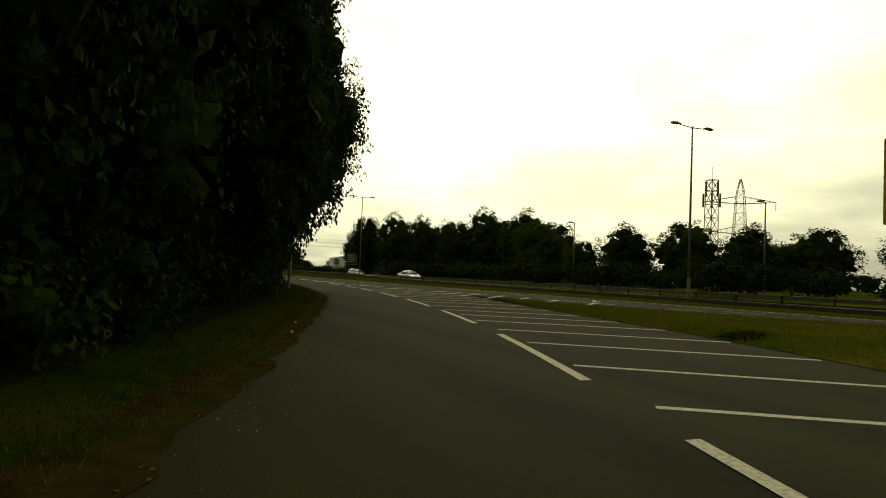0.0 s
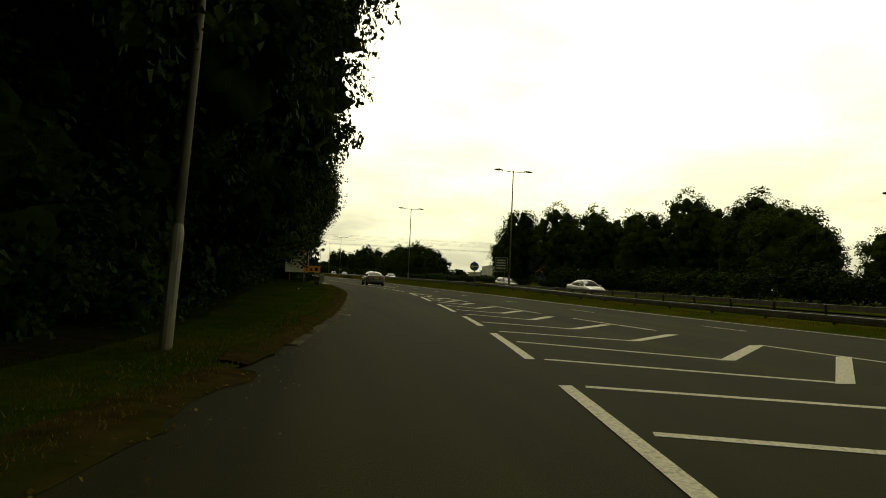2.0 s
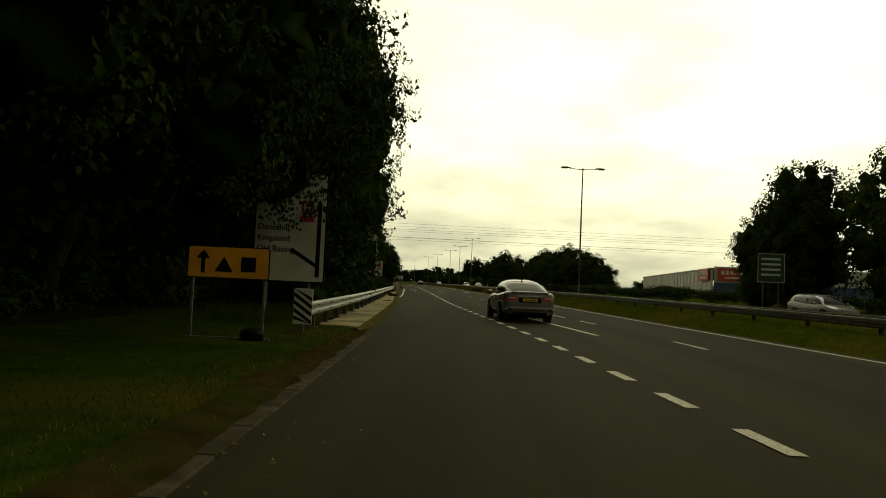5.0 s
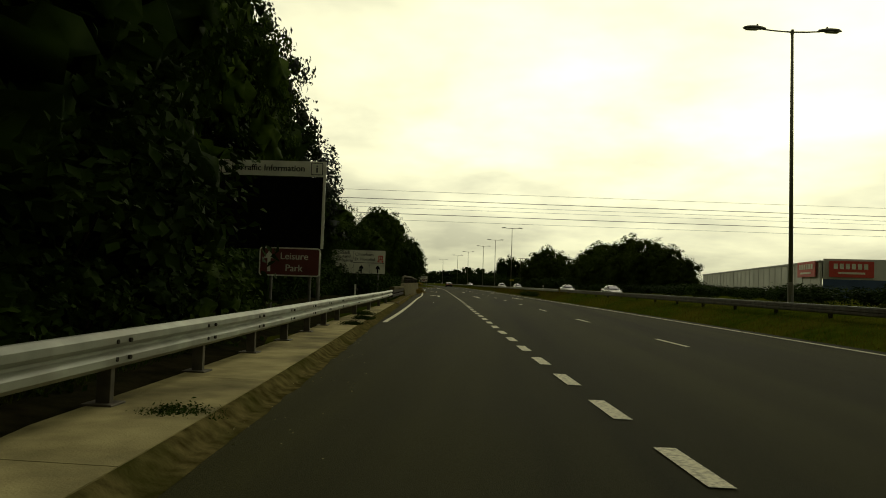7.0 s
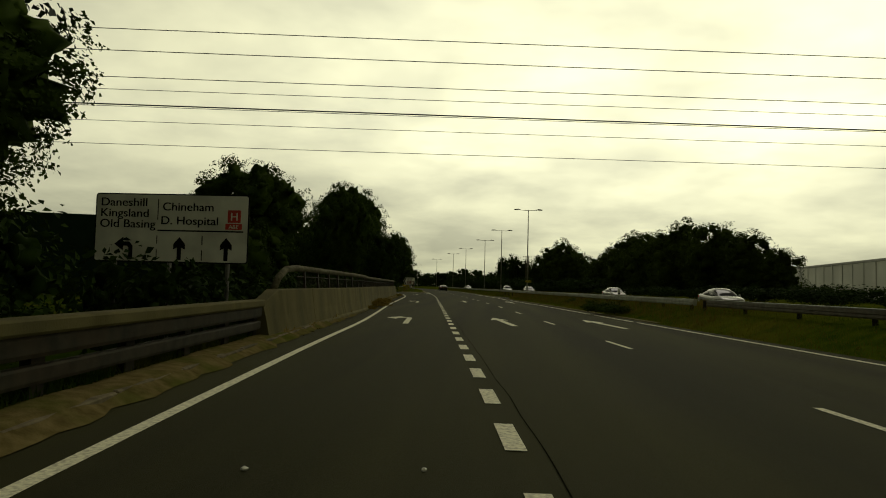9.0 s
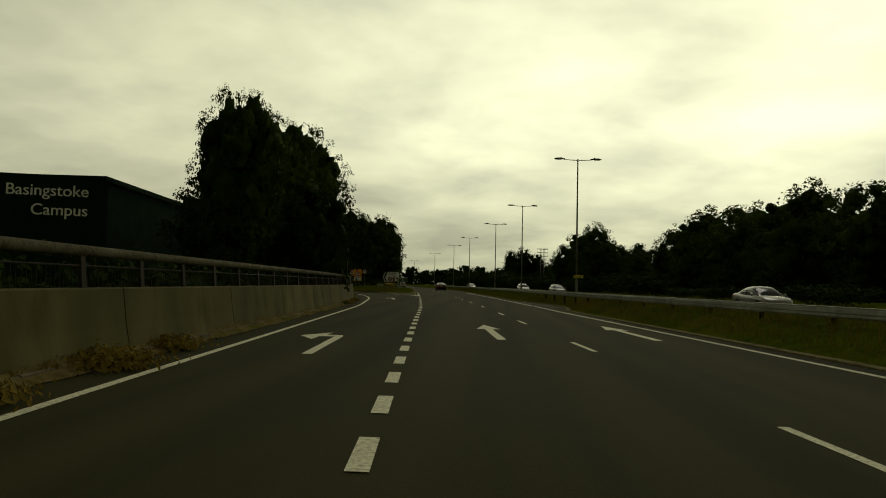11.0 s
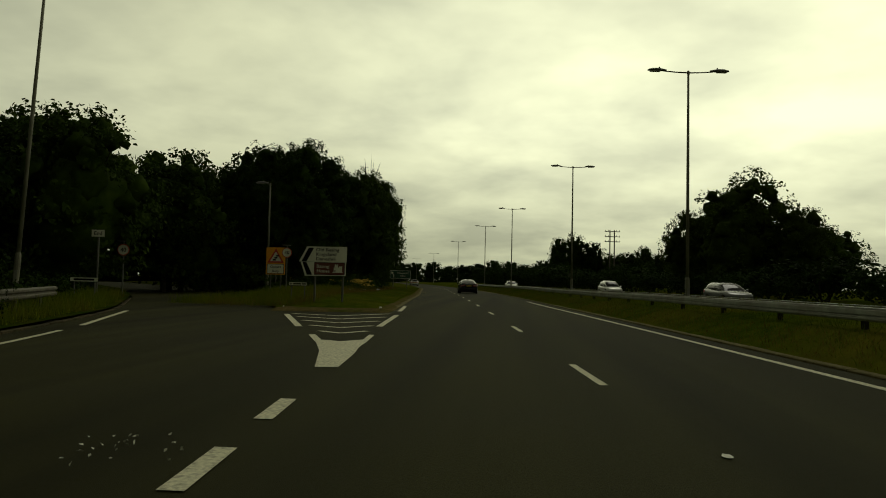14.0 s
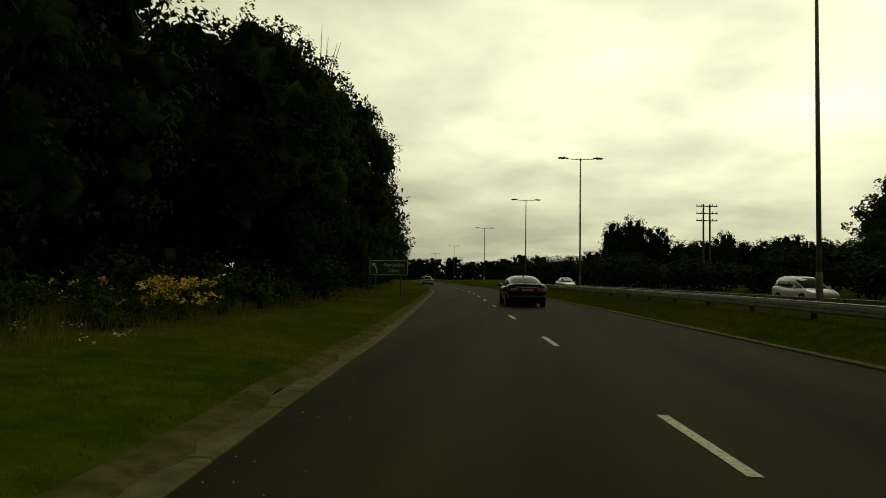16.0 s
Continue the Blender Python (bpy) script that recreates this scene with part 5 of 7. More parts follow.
def lattice(owner, name, levels, mat):
    """A square lattice tower: levels of (z, half width)."""
    bm = bmesh.new()
    for sx, sy in ((-1, -1), (1, -1), (1, 1), (-1, 1)):
        tube(bm, [(sx * w, sy * w, z) for z, w in levels], 0.07, 5)
    for (z0, w0), (z1, w1) in zip(levels, levels[1:]):
        for a, b in (((-1, -1), (1, -1)), ((1, -1), (1, 1)), ((1, 1), (-1, 1)), ((-1, 1), (-1, -1))):
            tube(bm, [(a[0] * w0, a[1] * w0, z0), (b[0] * w1, b[1] * w1, z1)], 0.04, 4)
            tube(bm, [(b[0] * w0, b[1] * w0, z0), (a[0] * w1, a[1] * w1, z1)], 0.04, 4)
            tube(bm, [(a[0] * w1, a[1] * w1, z1), (b[0] * w1, b[1] * w1, z1)], 0.04, 4)
    return part(name, bm, mat, owner)


mast = thing("telecom_mast", "rusty lattice telecom mast with panel antennas", "mast", (81.5, 51.5, 1.0))
lattice(mast, "tower", [(-0.3, 0.75), (2, 0.75), (4, 0.72), (6, 0.7), (8, 0.68), (10, 0.66), (12, 0.64), (14, 0.62), (15.6, 0.6)], RUST)
for a in range(0, 360, 45):
    c, s = math.cos(radians(a)), math.sin(radians(a))
    part("antenna", boxes((1.15 * c - 0.14, 1.15 * c + 0.14, 1.15 * s - 0.1, 1.15 * s + 0.1, 13.2 - (a % 90) / 45 * 1.6, 15.2 - (a % 90) / 45 * 1.6, 0.03)), STEELG, mast)
    part("bracket", tube(bmesh.new(), [(0.4 * c, 0.4 * s, 14.0 - (a % 90) / 45 * 1.6), (1.15 * c, 1.15 * s, 14.0 - (a % 90) / 45 * 1.6)], 0.04, 5), STEELG, mast)
part("whip", tube(bmesh.new(), [(0, 0, 15.4), (0, 0, 17.6)], 0.03, 5), STEELG, mast)
pylon = thing("power_pylon", "tall steel lattice power pylon with crossarms", "pylon", (149, 108.7, -2.6), -35)
lattice(pylon, "tower", [(-0.3, 3.6), (5, 3.0), (10, 2.4), (14, 1.9), (17, 1.6), (20, 1.4), (23, 1.25), (26, 1.1), (29, 0.8), (32, 0.2)], RUST)
for z, w in ((17.5, 7.5), (25.5, 8.8)):
    arm = part("crossarm", boxes((-1.3, 1.3, -0.95, 0.95, z - 0.06, z + 0.06)), RUST, pylon)
    for s in (-1, 1):
        for yy in (-0.9, 0.9):
            part("chord", tube(bmesh.new(), [(s * 1.2, yy, z), (s * w, 0, z + 0.4)], 0.07, 5), RUST, arm)
            part("chord", tube(bmesh.new(), [(s * 1.2, yy, z + 1.8), (s * w, 0, z + 0.4)], 0.07, 5), RUST, arm)
        for k in (0.3, 0.55, 0.8):
            xx = s * (1.2 + (w - 1.2) * k)
            part("strut", tube(bmesh.new(), [(xx, 0.9 * (1 - k), z + 0.4 * k), (xx, 0, z + 1.8 - 1.4 * k)], 0.05, 4), RUST, arm)
        part("insulator", tube(bmesh.new(), [(s * w, 0, z + 0.4), (s * w, 0, z - 1.6)], 0.09, 6), OLDSTEEL, arm)

# ---- buildings ----
def wall_run(name, owner, a, b, z0, z1, thick, mat, label=""):
    a, b = Vector((*a, 0)), Vector((*b, 0))
    d = (b - a).normalized()
    n = Vector((-d.y, d.x, 0)) * thick
    v = [a, b, b + n, a + n]
    verts = [(p.x, p.y, z) for z in (z0, z1) for p in v]
    return raw(name, verts, [(0, 1, 5, 4), (1, 2, 6, 5), (2, 3, 7, 6), (3, 0, 4, 7), (4, 5, 6, 7), (3, 2, 1, 0)], mat, owner, label)


wh = thing("warehouse", "long pale metal-clad warehouse with red sign panels", "warehouse")
side = wall_run("wall", wh, (80, 218), (101, 354), -1, 7.4, -0.4, CLAD)
wall_run("wall", wh, (80.5, 217.6), (150, 207), -1, 4.2, 0.4, CLADB, "dark blue lower cladding")
wall_run("wall", wh, (80.5, 217.5), (150, 206.9), 4.2, 8.0, 0.4, CLAD)
wall_run("roof", wh, (80, 218.5), (101, 354.5), 7.3, 7.7, -60.0, TILE)
for k in range(1, 26):
    p = Vector((80, 218)).lerp(Vector((101, 354)), k / 26)
    part("seam", boxes((p.x - 0.12, p.x + 0.02, p.y - 0.07, p.y + 0.07, 0.0, 7.35)), CLAD, side)
wall_run("gutter", wh, (79.8, 218), (100.8, 354), 7.25, 7.55, -0.5, TILE)
for (a, b), n in ((((79.7, 219.0), (81.2, 229.5)), 1), (((81.2, 217.05), (88.6, 215.95)), 2)):
    sp = wall_run("sign_panel", wh, a, b, 4.6, 7.6, 0.15 if n == 1 else -0.15, RED, "red sign panel with white marks")
    va, vb = Vector(a), Vector(b)
    d = (vb - va).normalized()
    nrm = Vector((-d.y, d.x)) * (0.2 if n == 1 else -0.2)
    for k in range(6):
        p0 = va.lerp(vb, 0.10 + 0.135 * k) + nrm
        p1 = va.lerp(vb, 0.19 + 0.135 * k) + nrm
        wall_run("letter_bar", sp, tuple(p0), tuple(p1), 6.1, 7.1, 0.05 if n == 1 else -0.05, WHITE)
    wall_run("letter_bar", sp, tuple(va.lerp(vb, 0.2) + nrm), tuple(va.lerp(vb, 0.8) + nrm), 5.2, 5.55, 0.05 if n == 1 else -0.05, WHITE)
campus = thing("campus_building", "large dark green metal-clad building", "building")
wall_run("wall", campus, (-18, 217), (-62, 205), -1, 9.8, -0.4, CLADG)
wall_run("wall", campus, (-18, 217.2), (-24, 272), -1, 9.5, 0.4, CLADG)
wall_run("roof", campus, (-18.0, 216.8), (-24.0, 272), 9.5, 9.9, 44.0, CLADG)
wall_run("eave", campus, (-17.8, 217), (-23.8, 272), 9.3, 9.65, -0.3, CLADG)
face_turn = math.degrees(math.atan2(12, 44))
lett = thing("facade_lettering", "white lettering on the dark green facade", "sign", (-33.6, 212.7, 6.85), face_turn)
words("Basingstoke", 14.75, 1.15, 0.96, -0.1, WHITE, lett, "RIGHT", 1.0)
words("Campus", 14.75, -0.50, 0.96, -0.1, WHITE, lett, "RIGHT", 1.0)


# ---- vehicles ----
def loft(bm, rings, closed=True):
    vs = [[bm.verts.new(p) for p in r] for r in rings]
    n = len(vs[0])
    for r0, r1 in zip(vs, vs[1:]):
        for k in range(n if closed else n - 1):
            bm.faces.new((r0[k], r0[(k + 1) % n], r1[(k + 1) % n], r1[k]))
    bm.faces.new(vs[0][::-1])
    bm.faces.new(vs[-1])
    return bm


def body_ring(y, w, zb, belt, tuck=0.86, crown=0.03):
    mid = zb + 0.45 * (belt - zb)
    half = [(0.72 * w, zb), (0.93 * w, zb + 0.05), (0.985 * w, zb + 0.2), (w, mid), (0.985 * w, belt - 0.14), (0.95 * w, belt - 0.05), (tuck * w, belt), (0.4 * w, belt + crown)]
    return [(x, y, z) for x, z in half] + [(-x, y, z) for x, z in half[::-1]]


def car(name, label, paint, at, turn, length=4.8, roof=1.45, estate=False, tail=0.40):
    """A car whose rear bumper stands at its origin and which heads along +y."""
    c = thing(name, label, "car", at, turn)
    L = length
    st = [(0.0, 0.72, 0.40, 0.88), (0.03, 0.82, 0.33, 0.97), (0.10, 0.875, 0.28, 1.03), (0.25, 0.905, 0.25, 1.06), (0.5, 0.915, 0.24, 1.07), (0.95, 0.925, 0.20, 1.04), (1.6, 0.93, 0.20, 0.99),
          (2.6, 0.93, 0.20, 0.96), (3.4, 0.925, 0.20, 0.95), (3.9, 0.915, 0.21, 0.91), (4.35, 0.88, 0.23, 0.80), (4.6, 0.80, 0.27, 0.70), (4.75, 0.66, 0.33, 0.60)]
    k = L / 4.75
    body = part("body", loft(bmesh.new(), [body_ring(y * k, w, zb, b) for y, w, zb, b in st]), paint, c, smooth=True)
    rise = roof - 0.985
    if estate:
        prof = ((0.05, 0.0), (0.13, 0.45), (0.32, 0.86), (0.8, 0.98), (1.5, 1.0), (2.5, 0.99), (2.9, 0.80), (3.3, 0.42), (3.62, 0.0))
    else:
        prof = tuple((1.6 - (1.6 - y) * (1.6 - tail) / 1.2 if y < 1.6 else y, h) for y, h in ((0.40, 0.0), (0.75, 0.33), (1.2, 0.70), (1.6, 0.90), (2.0, 0.99), (2.5, 0.99), (2.9, 0.82), (3.3, 0.43), (3.62, 0.0)))
    f_h = lambda y: np.interp(y, [y for y, _ in prof], [h for _, h in prof])  # noqa: E731
    f_w = lambda y: np.interp(y, (0.0, 0.5, 1.1, 2.0, 2.8, 3.62), (0.68, 0.74, 0.79, 0.82, 0.82, 0.77))  # noqa: E731
    f_b = lambda y: np.interp(y, (0.0, 0.5, 1.2, 2.5, 3.62), (1.055, 1.05, 1.02, 0.98, 0.94))  # noqa: E731
    y_in, y_out = prof[0][0], prof[-1][0]

    def cabin(name, y0, y1, a0, a1, off, mat, label="", ny=16, na=16):
        """A patch of the cabin's skin, between two places along the car and two angles round it."""
        verts = []
        for y in np.linspace(y0, y1, ny):
            w, b, h = float(f_w(y)) + off, float(f_b(y)) - 0.03, max(0.0, float(f_h(y))) * rise + 0.03 + off
            for a in np.radians(np.linspace(a0, a1, na)):
                co, si = math.cos(a), max(0.0, math.sin(a))
                verts.append((math.copysign(abs(co) ** 0.55, co) * w, y * k, b + si ** 0.8 * h))
        faces = [(r * na + q, r * na + q + 1, (r + 1) * na + q + 1, (r + 1) * na + q) for r in range(ny - 1) for q in range(na - 1)]
        return raw(name, verts, faces, mat, c, label, True)

    cabin("window_glass", y_in, y_out, 0, 180, 0.0, GLASS, "dark reflecting window glass", 26, 30)
    cabin("roof", 0.45 if estate else 1.42, 2.74, 30, 150, 0.008, paint)
    for s in (-1, 1):
        def side(a):
            return a if s > 0 else 180 - a
        cabin("roof_rail", y_in + 0.02, y_out - 0.02, side(29), side(39), 0.007, paint, na=4)
        cabin("rear_pillar", y_in, 0.62 if estate else 1.12, side(0), side(32), 0.007, paint, na=8)
        cabin("middle_pillar", 2.02, 2.12, side(0), side(32), 0.006, BLACK, ny=3, na=8)
        cabin("window_trim", y_in + 0.1, y_out - 0.1, side(1), side(6), 0.009, CHROME, na=3)
        mir = bmesh.new()
        bmesh.ops.create_icosphere(mir, subdivisions=2, radius=0.12)
        for v in mir.verts:
            v.co = Vector((s * 1.0 + v.co.x * 0.9, 3.15 * k + v.co.y * 0.7, 1.0 + v.co.z * 0.75))
        part("mirror", mir, paint, c, smooth=True)
        for y in (0.98 * k, 3.78 * k):
            # no well is cut: a black disc paints the shade round the wheel
            part("wheel_arch", tube(bmesh.new(), [(s * 0.80, y, 0.33), (s * 0.936, y, 0.33)], 0.375, 20), BLACK, c)
            wheel = part("wheel", tube(bmesh.new(), [(s * 0.74, y, 0.32), (s * 0.90, y, 0.32), (s * 0.945, y, 0.32)], [0.32, 0.32, 0.295], 22), TYRE, c)
            part("rim", tube(bmesh.new(), [(s * 0.93, y, 0.32), (s * 0.952, y, 0.32)], 0.20, 20), BLACK, wheel)
            spokes = bmesh.new()
            for q in range(5):
                a = q * math.tau / 5
                tube(spokes, [(s * 0.956, y, 0.32), (s * 0.956, y + 0.205 * math.cos(a), 0.32 + 0.205 * math.sin(a))], [0.03, 0.022], 5)
            part("spokes", spokes, RIM, wheel)
        lamp = bmesh.new()
        pts = [(s * 0.46, -0.03, 0.93), (s * 0.48, -0.035, 0.79), (s * 0.82, 0.0, 0.75), (s * 0.925, 0.30, 0.82), (s * 0.92, 0.32, 0.96), (s * 0.82, 0.02, 0.97)]
        loft(lamp, [pts, [(x * 0.90, y + 0.14, z) for x, y, z in pts]])
        part("lamp_band", boxes((min(s * 0.52, s * 0.80), max(s * 0.52, s * 0.80), -0.042, -0.02, 0.84, 0.875)), HEADL, c, "clear band in the tail lamp")
        part("tail_lamp", lamp, TAIL, c, "red tail lamp")
        hl = bmesh.new()
        pts = [(s * 0.46, L - 0.17, 0.66), (s * 0.50, L - 0.12, 0.56), (s * 0.78, L - 0.30, 0.60), (s * 0.84, L - 0.48, 0.76), (s * 0.66, L - 0.32, 0.76)]
        loft(hl, [pts, [(x * 0.95, y - 0.12, z) for x, y, z in pts]])
        part("head_lamp", hl, HEADL, c, "clear head lamp")
    part("bumper", loft(bmesh.new(), [body_ring(y, w, 0.28, 0.56, 0.97, 0.0) for y, w in ((-0.05, 0.70), (-0.01, 0.84), (0.10, 0.905), (0.5, 0.925))]), paint, c, smooth=True)
    part("lower_bumper", boxes((-0.62, 0.62, -0.055, 0.2, 0.24, 0.40, 0.03)), BLACK, c)
    npl = part("number_plate", boxes((-0.26, 0.26, -0.045, 0.03, 0.74, 0.85, 0.004)), NUMBER, c)
    part("plate_bar", boxes((-0.19, 0.19, -0.052, -0.046, 0.782, 0.808)), BLACK, npl)
    part("boot_trim", boxes((-0.46, 0.46, -0.045, 0.05, 0.90, 0.935, 0.008)), CHROME, c)
    part("boot_lip", boxes((-0.66, 0.66, 0.02, 0.16, 1.035, 1.075, 0.015)), paint, c)
    # black box standing proud of the boot, painting the shade of a plate recess
    part("boot_recess", boxes((-0.40, 0.40, -0.022, 0.05, 0.70, 0.87, 0.01)), BLACK, c)
    part("underside", boxes((-0.78, 0.78, 0.25, L - 0.35, 0.16, 0.34)), BLACK, c)
    part("aerial", tube(bmesh.new(), [(0, 1.75 * k, roof + 0.02), (0, 1.62 * k, roof + 0.10)], [0.035, 0.012], 6), BLACK, c)
    return c


SLOPE = lambda f, y: math.degrees(math.atan(-(f(y + 1) - f(y - 1)) / 2))  # noqa: E731
taxi = car("silver_car", "silver five-door car with yellow rear plate", P_SILVER, (21.95, 78.5, 0.0), 5.0, 4.8, 1.50, False, 0.20)
for s in (-1, 1):
    part("door_sticker", boxes((s * 0.937 - 0.004, s * 0.937 + 0.004, 2.55, 2.95, 0.62, 0.82)), PLATEY, taxi, "yellow and white door sticker")
car("black_car", "black saloon car with red tail lamps", P_BLACK, (6.97, 287.2, 0.0), 7.2, 4.96, 1.46)
car("white_car", "white car far ahead on the road", P_WHITE, (-10.4, 372.0, 0.0), 10.5, 4.4, 1.48, True)
for nm, lb, pt, y, off, es_ in (("white_car", "white car on the opposite carriageway", P_WHITE, 66.0, 4.2, False), ("grey_van", "grey van on the opposite carriageway", P_SILVER, 97.0, 8.6, True),
                                ("silver_car", "silver car on the opposite carriageway", P_SILVER, 176.0, 7.8, False), ("silver_car", "silver car on the far carriageway", P_SILVER, 205.0, 7.8, False),
                                ("white_suv", "white estate car on the opposite carriageway", P_WHITE, 299.0, 8.4, True), ("grey_car", "grey estate car on the opposite carriageway", P_GREY, 268.0, 7.8, True),
                                ("white_car", "white car on the far carriageway", P_WHITE, 345.0, 4.2, False)):
    car(nm, lb, pt, (float(LAMP_X(y)) + off, y, 0.05), 180 + SLOPE(LAMP_X, y), 4.3 if nm == "white_suv" else 4.5, 1.62 if nm == "white_suv" else 1.5, es_)

# ---- trees ----
RNG = np.random.default_rng(11)


def leaf_mesh(centres, normals, size, spread=0.7, long=1.5):
    """Folded leaves (two triangles each) at centres, facing roughly along normals."""
    n = len(centres)
    nrm = normals + spread * RNG.normal(size=(n, 3))
    nrm /= np.linalg.norm(nrm, axis=1, keepdims=True) + 1e-9
    ref = RNG.normal(size=(n, 3))
    a = np.cross(nrm, ref)
    a /= np.linalg.norm(a, axis=1, keepdims=True) + 1e-9
    b = np.cross(nrm, a)
    s = size * RNG.uniform(0.6, 1.3, (n, 1))
    fold = 0.18 * s * nrm
    verts = np.stack([centres - a * s * long / 2, centres + b * s * 0.5 + fold, centres + a * s * long / 2, centres - b * s * 0.5 + fold], 1).reshape(-1, 3)
    i = np.arange(n)[:, None] * 4
    faces = np.concatenate([i + [0, 1, 2], i + [0, 2, 3]])
    return verts, faces


def mesh_np(name, verts, faces, mat):
    mesh = bpy.data.meshes.new(name)
    mesh.vertices.add(len(verts))
    mesh.vertices.foreach_set("co", verts.astype(np.float32).ravel())
    k = faces.shape[1]
    mesh.loops.add(faces.size)
    mesh.loops.foreach_set("vertex_index", faces.astype(np.int32).ravel())
    mesh.polygons.add(len(faces))
    mesh.polygons.foreach_set("loop_start", np.arange(0, faces.size, k, dtype=np.int32))
    mesh.update(calc_edges=True)
    mesh.materials.append(mat)
    return mesh


def ico_np(level):
    """A unit icosphere."""
    bm = bmesh.new()
    bmesh.ops.create_icosphere(bm, subdivisions=level, radius=1.0)
    bm.verts.ensure_lookup_table()
    v, f = np.array([p.co[:] for p in bm.verts]), np.array([[p.index for p in q.verts] for q in bm.faces])
    bm.free()
    return v, f


ICO = {2: ico_np(2), 3: ico_np(3)}


def crown_leaves(n, lobes, size, per=18, inner=None, fill=0.46, heart=0):
    """Leaves in small drooping sprays over the lobes; a ragged mass of shaded foliage fills each inner lobe."""
    w = np.array([r ** 2 for _, r in lobes])
    w[(inner or len(lobes)) - heart:(inner or len(lobes))] *= 0.2
    cen, rad = np.array([c for c, _ in lobes]), np.array([r for _, r in lobes])
    k = 3 * (n // per)
    pick = RNG.choice(len(lobes), k, p=w / w.sum())
    d = RNG.normal(size=(k, 3))
    d /= np.linalg.norm(d, axis=1, keepdims=True)
    hub = cen[pick] + d * (rad[pick] * RNG.uniform(0.66, 1.06, k))[:, None] * [1, 1, 0.9]
    # sprays buried deep in a neighbouring lobe give way to outer ones
    outer = (inner or len(lobes)) - heart
    deep = (np.linalg.norm(hub[:, None] - cen[None, :outer], axis=2) / rad[None, :outer]).min(1)
    keep = np.argsort(-np.minimum(deep, 0.85 + 0.15 * RNG.random(k)))[:n // per]
    hub, d, k = hub[keep], d[keep], n // per
    spread = RNG.uniform(-1.7, 1.7, size=(k, per, 3)) * (size * 1.6) * [1, 1, 0.6]
    spread[..., 2] -= 0.25 * np.abs(spread[..., 0] + spread[..., 1])
    p = (hub[:, None] + spread).reshape(-1, 3)
    nrm = np.repeat(d + [0, 0, 0.55], per, 0)
    v, f = leaf_mesh(p, nrm, size, 0.55)
    vs, fs, at = [v], [f], len(v)
    ico_v, ico_f = ICO[3 if n > 9000 else 2]
    last = inner or len(lobes)
    for q, (c, r) in enumerate(zip(cen[:last], rad[:last])):
        # the heart of the crown is close-grown, the outer lobes are looser
        lump = (0.84 if q >= last - heart else fill) * r * (1 + (0.22 if q >= last - heart else 0.40) * RNG.uniform(-1, 1, (len(ico_v), 1)))
        vs.append(c + ico_v * lump * [1, 1, 0.9] + RNG.normal(size=ico_v.shape) * 0.07 * r)
        fs.append(ico_f + at)
        at += len(ico_v)
    return np.concatenate(vs), np.concatenate(fs)


def build_tree(kind, leaves, size, mat, label, height=10.0, radius=4.2, lobes_n=24, low=0.12, sprays=1.0, lean=0.0):
    """A unit tree, 10 m high: tapered trunk, limbs and a lobed crown of single leaves."""
    t = thing("tree", label, "tree", group="roadside trees")
    bm = bmesh.new()
    tube(bm, [(lean, 0, -0.6), (lean * 0.9 + 0.05, 0.03, 1.0), (lean * 0.4 + 0.12, -0.05, height * 0.45), (0.05, 0.1, height * 0.85)], [0.24, 0.19, 0.13, 0.03], 9)
    lobes = []
    zc, hz = height * (low + 0.97) / 2, height * (0.97 - low) / 2
    for i in range(lobes_n):
        u = 1 - 2 * (i + 0.5) / lobes_n
        a = i * 2.39996 + RNG.uniform(-0.45, 0.45)
        lr = radius * RNG.uniform(0.26, 0.44) * (0.8 if u > 0.5 else 1.0)
        w = math.sqrt(max(0.0, 1 - u * u))
        if kind == "pine":
            w *= 0.35 + 0.65 * abs(math.sin(i * 1.9))
            lr *= 0.62
        if kind == "round" and u < 0:
            w = max(w, 0.62)
        rr = max(0.0, (radius - lr) * w * RNG.uniform(0.78, 1.08))
        z = zc + (hz - lr * 0.8) * u + RNG.uniform(-0.3, 0.3)
        lobes.append(((rr * math.cos(a), rr * math.sin(a), z), lr))
        tube(bm, [(0.08, 0, z * 0.55), (rr * 0.5 * math.cos(a), rr * 0.5 * math.sin(a), z * 0.8), (rr * math.cos(a), rr * math.sin(a), z)], [0.08, 0.045, 0.012], 5, False)
    if kind == "round" and leaves < 9000:
        for i in range(5):
            lobes.append(((RNG.uniform(-0.22, 0.22) * radius, RNG.uniform(-0.22, 0.22) * radius, zc + hz * (0.26 * i - 0.60)), radius * (0.50, 0.56, 0.56, 0.50, 0.38)[i]))
    main = list(lobes)
    # ragged sprays beyond the lobes
    for i in range(int(lobes_n * 1.8 * sprays)):
        c, r = main[RNG.integers(lobes_n)]
        d = np.array(c) - [0, 0, zc]
        d = d / (np.linalg.norm(d) + 1e-6) + 0.8 * RNG.normal(size=3)
        d /= np.linalg.norm(d)
        lobes.append((tuple(np.array(c) + d * r * 0.88), r * RNG.uniform(0.22, 0.42)))
    v, f = crown_leaves(leaves, lobes, size, 18, len(main), 0.34 if kind == "pine" else 0.54 if leaves > 9000 else 0.46, 5 if kind == "round" and leaves < 9000 else 0)
    v[:, 2] = np.maximum(v[:, 2], 0.15)
    part("trunk", bm, BARK, t)
    put("crown", mesh_np("crown", v, f, mat), mat, t)
    return t


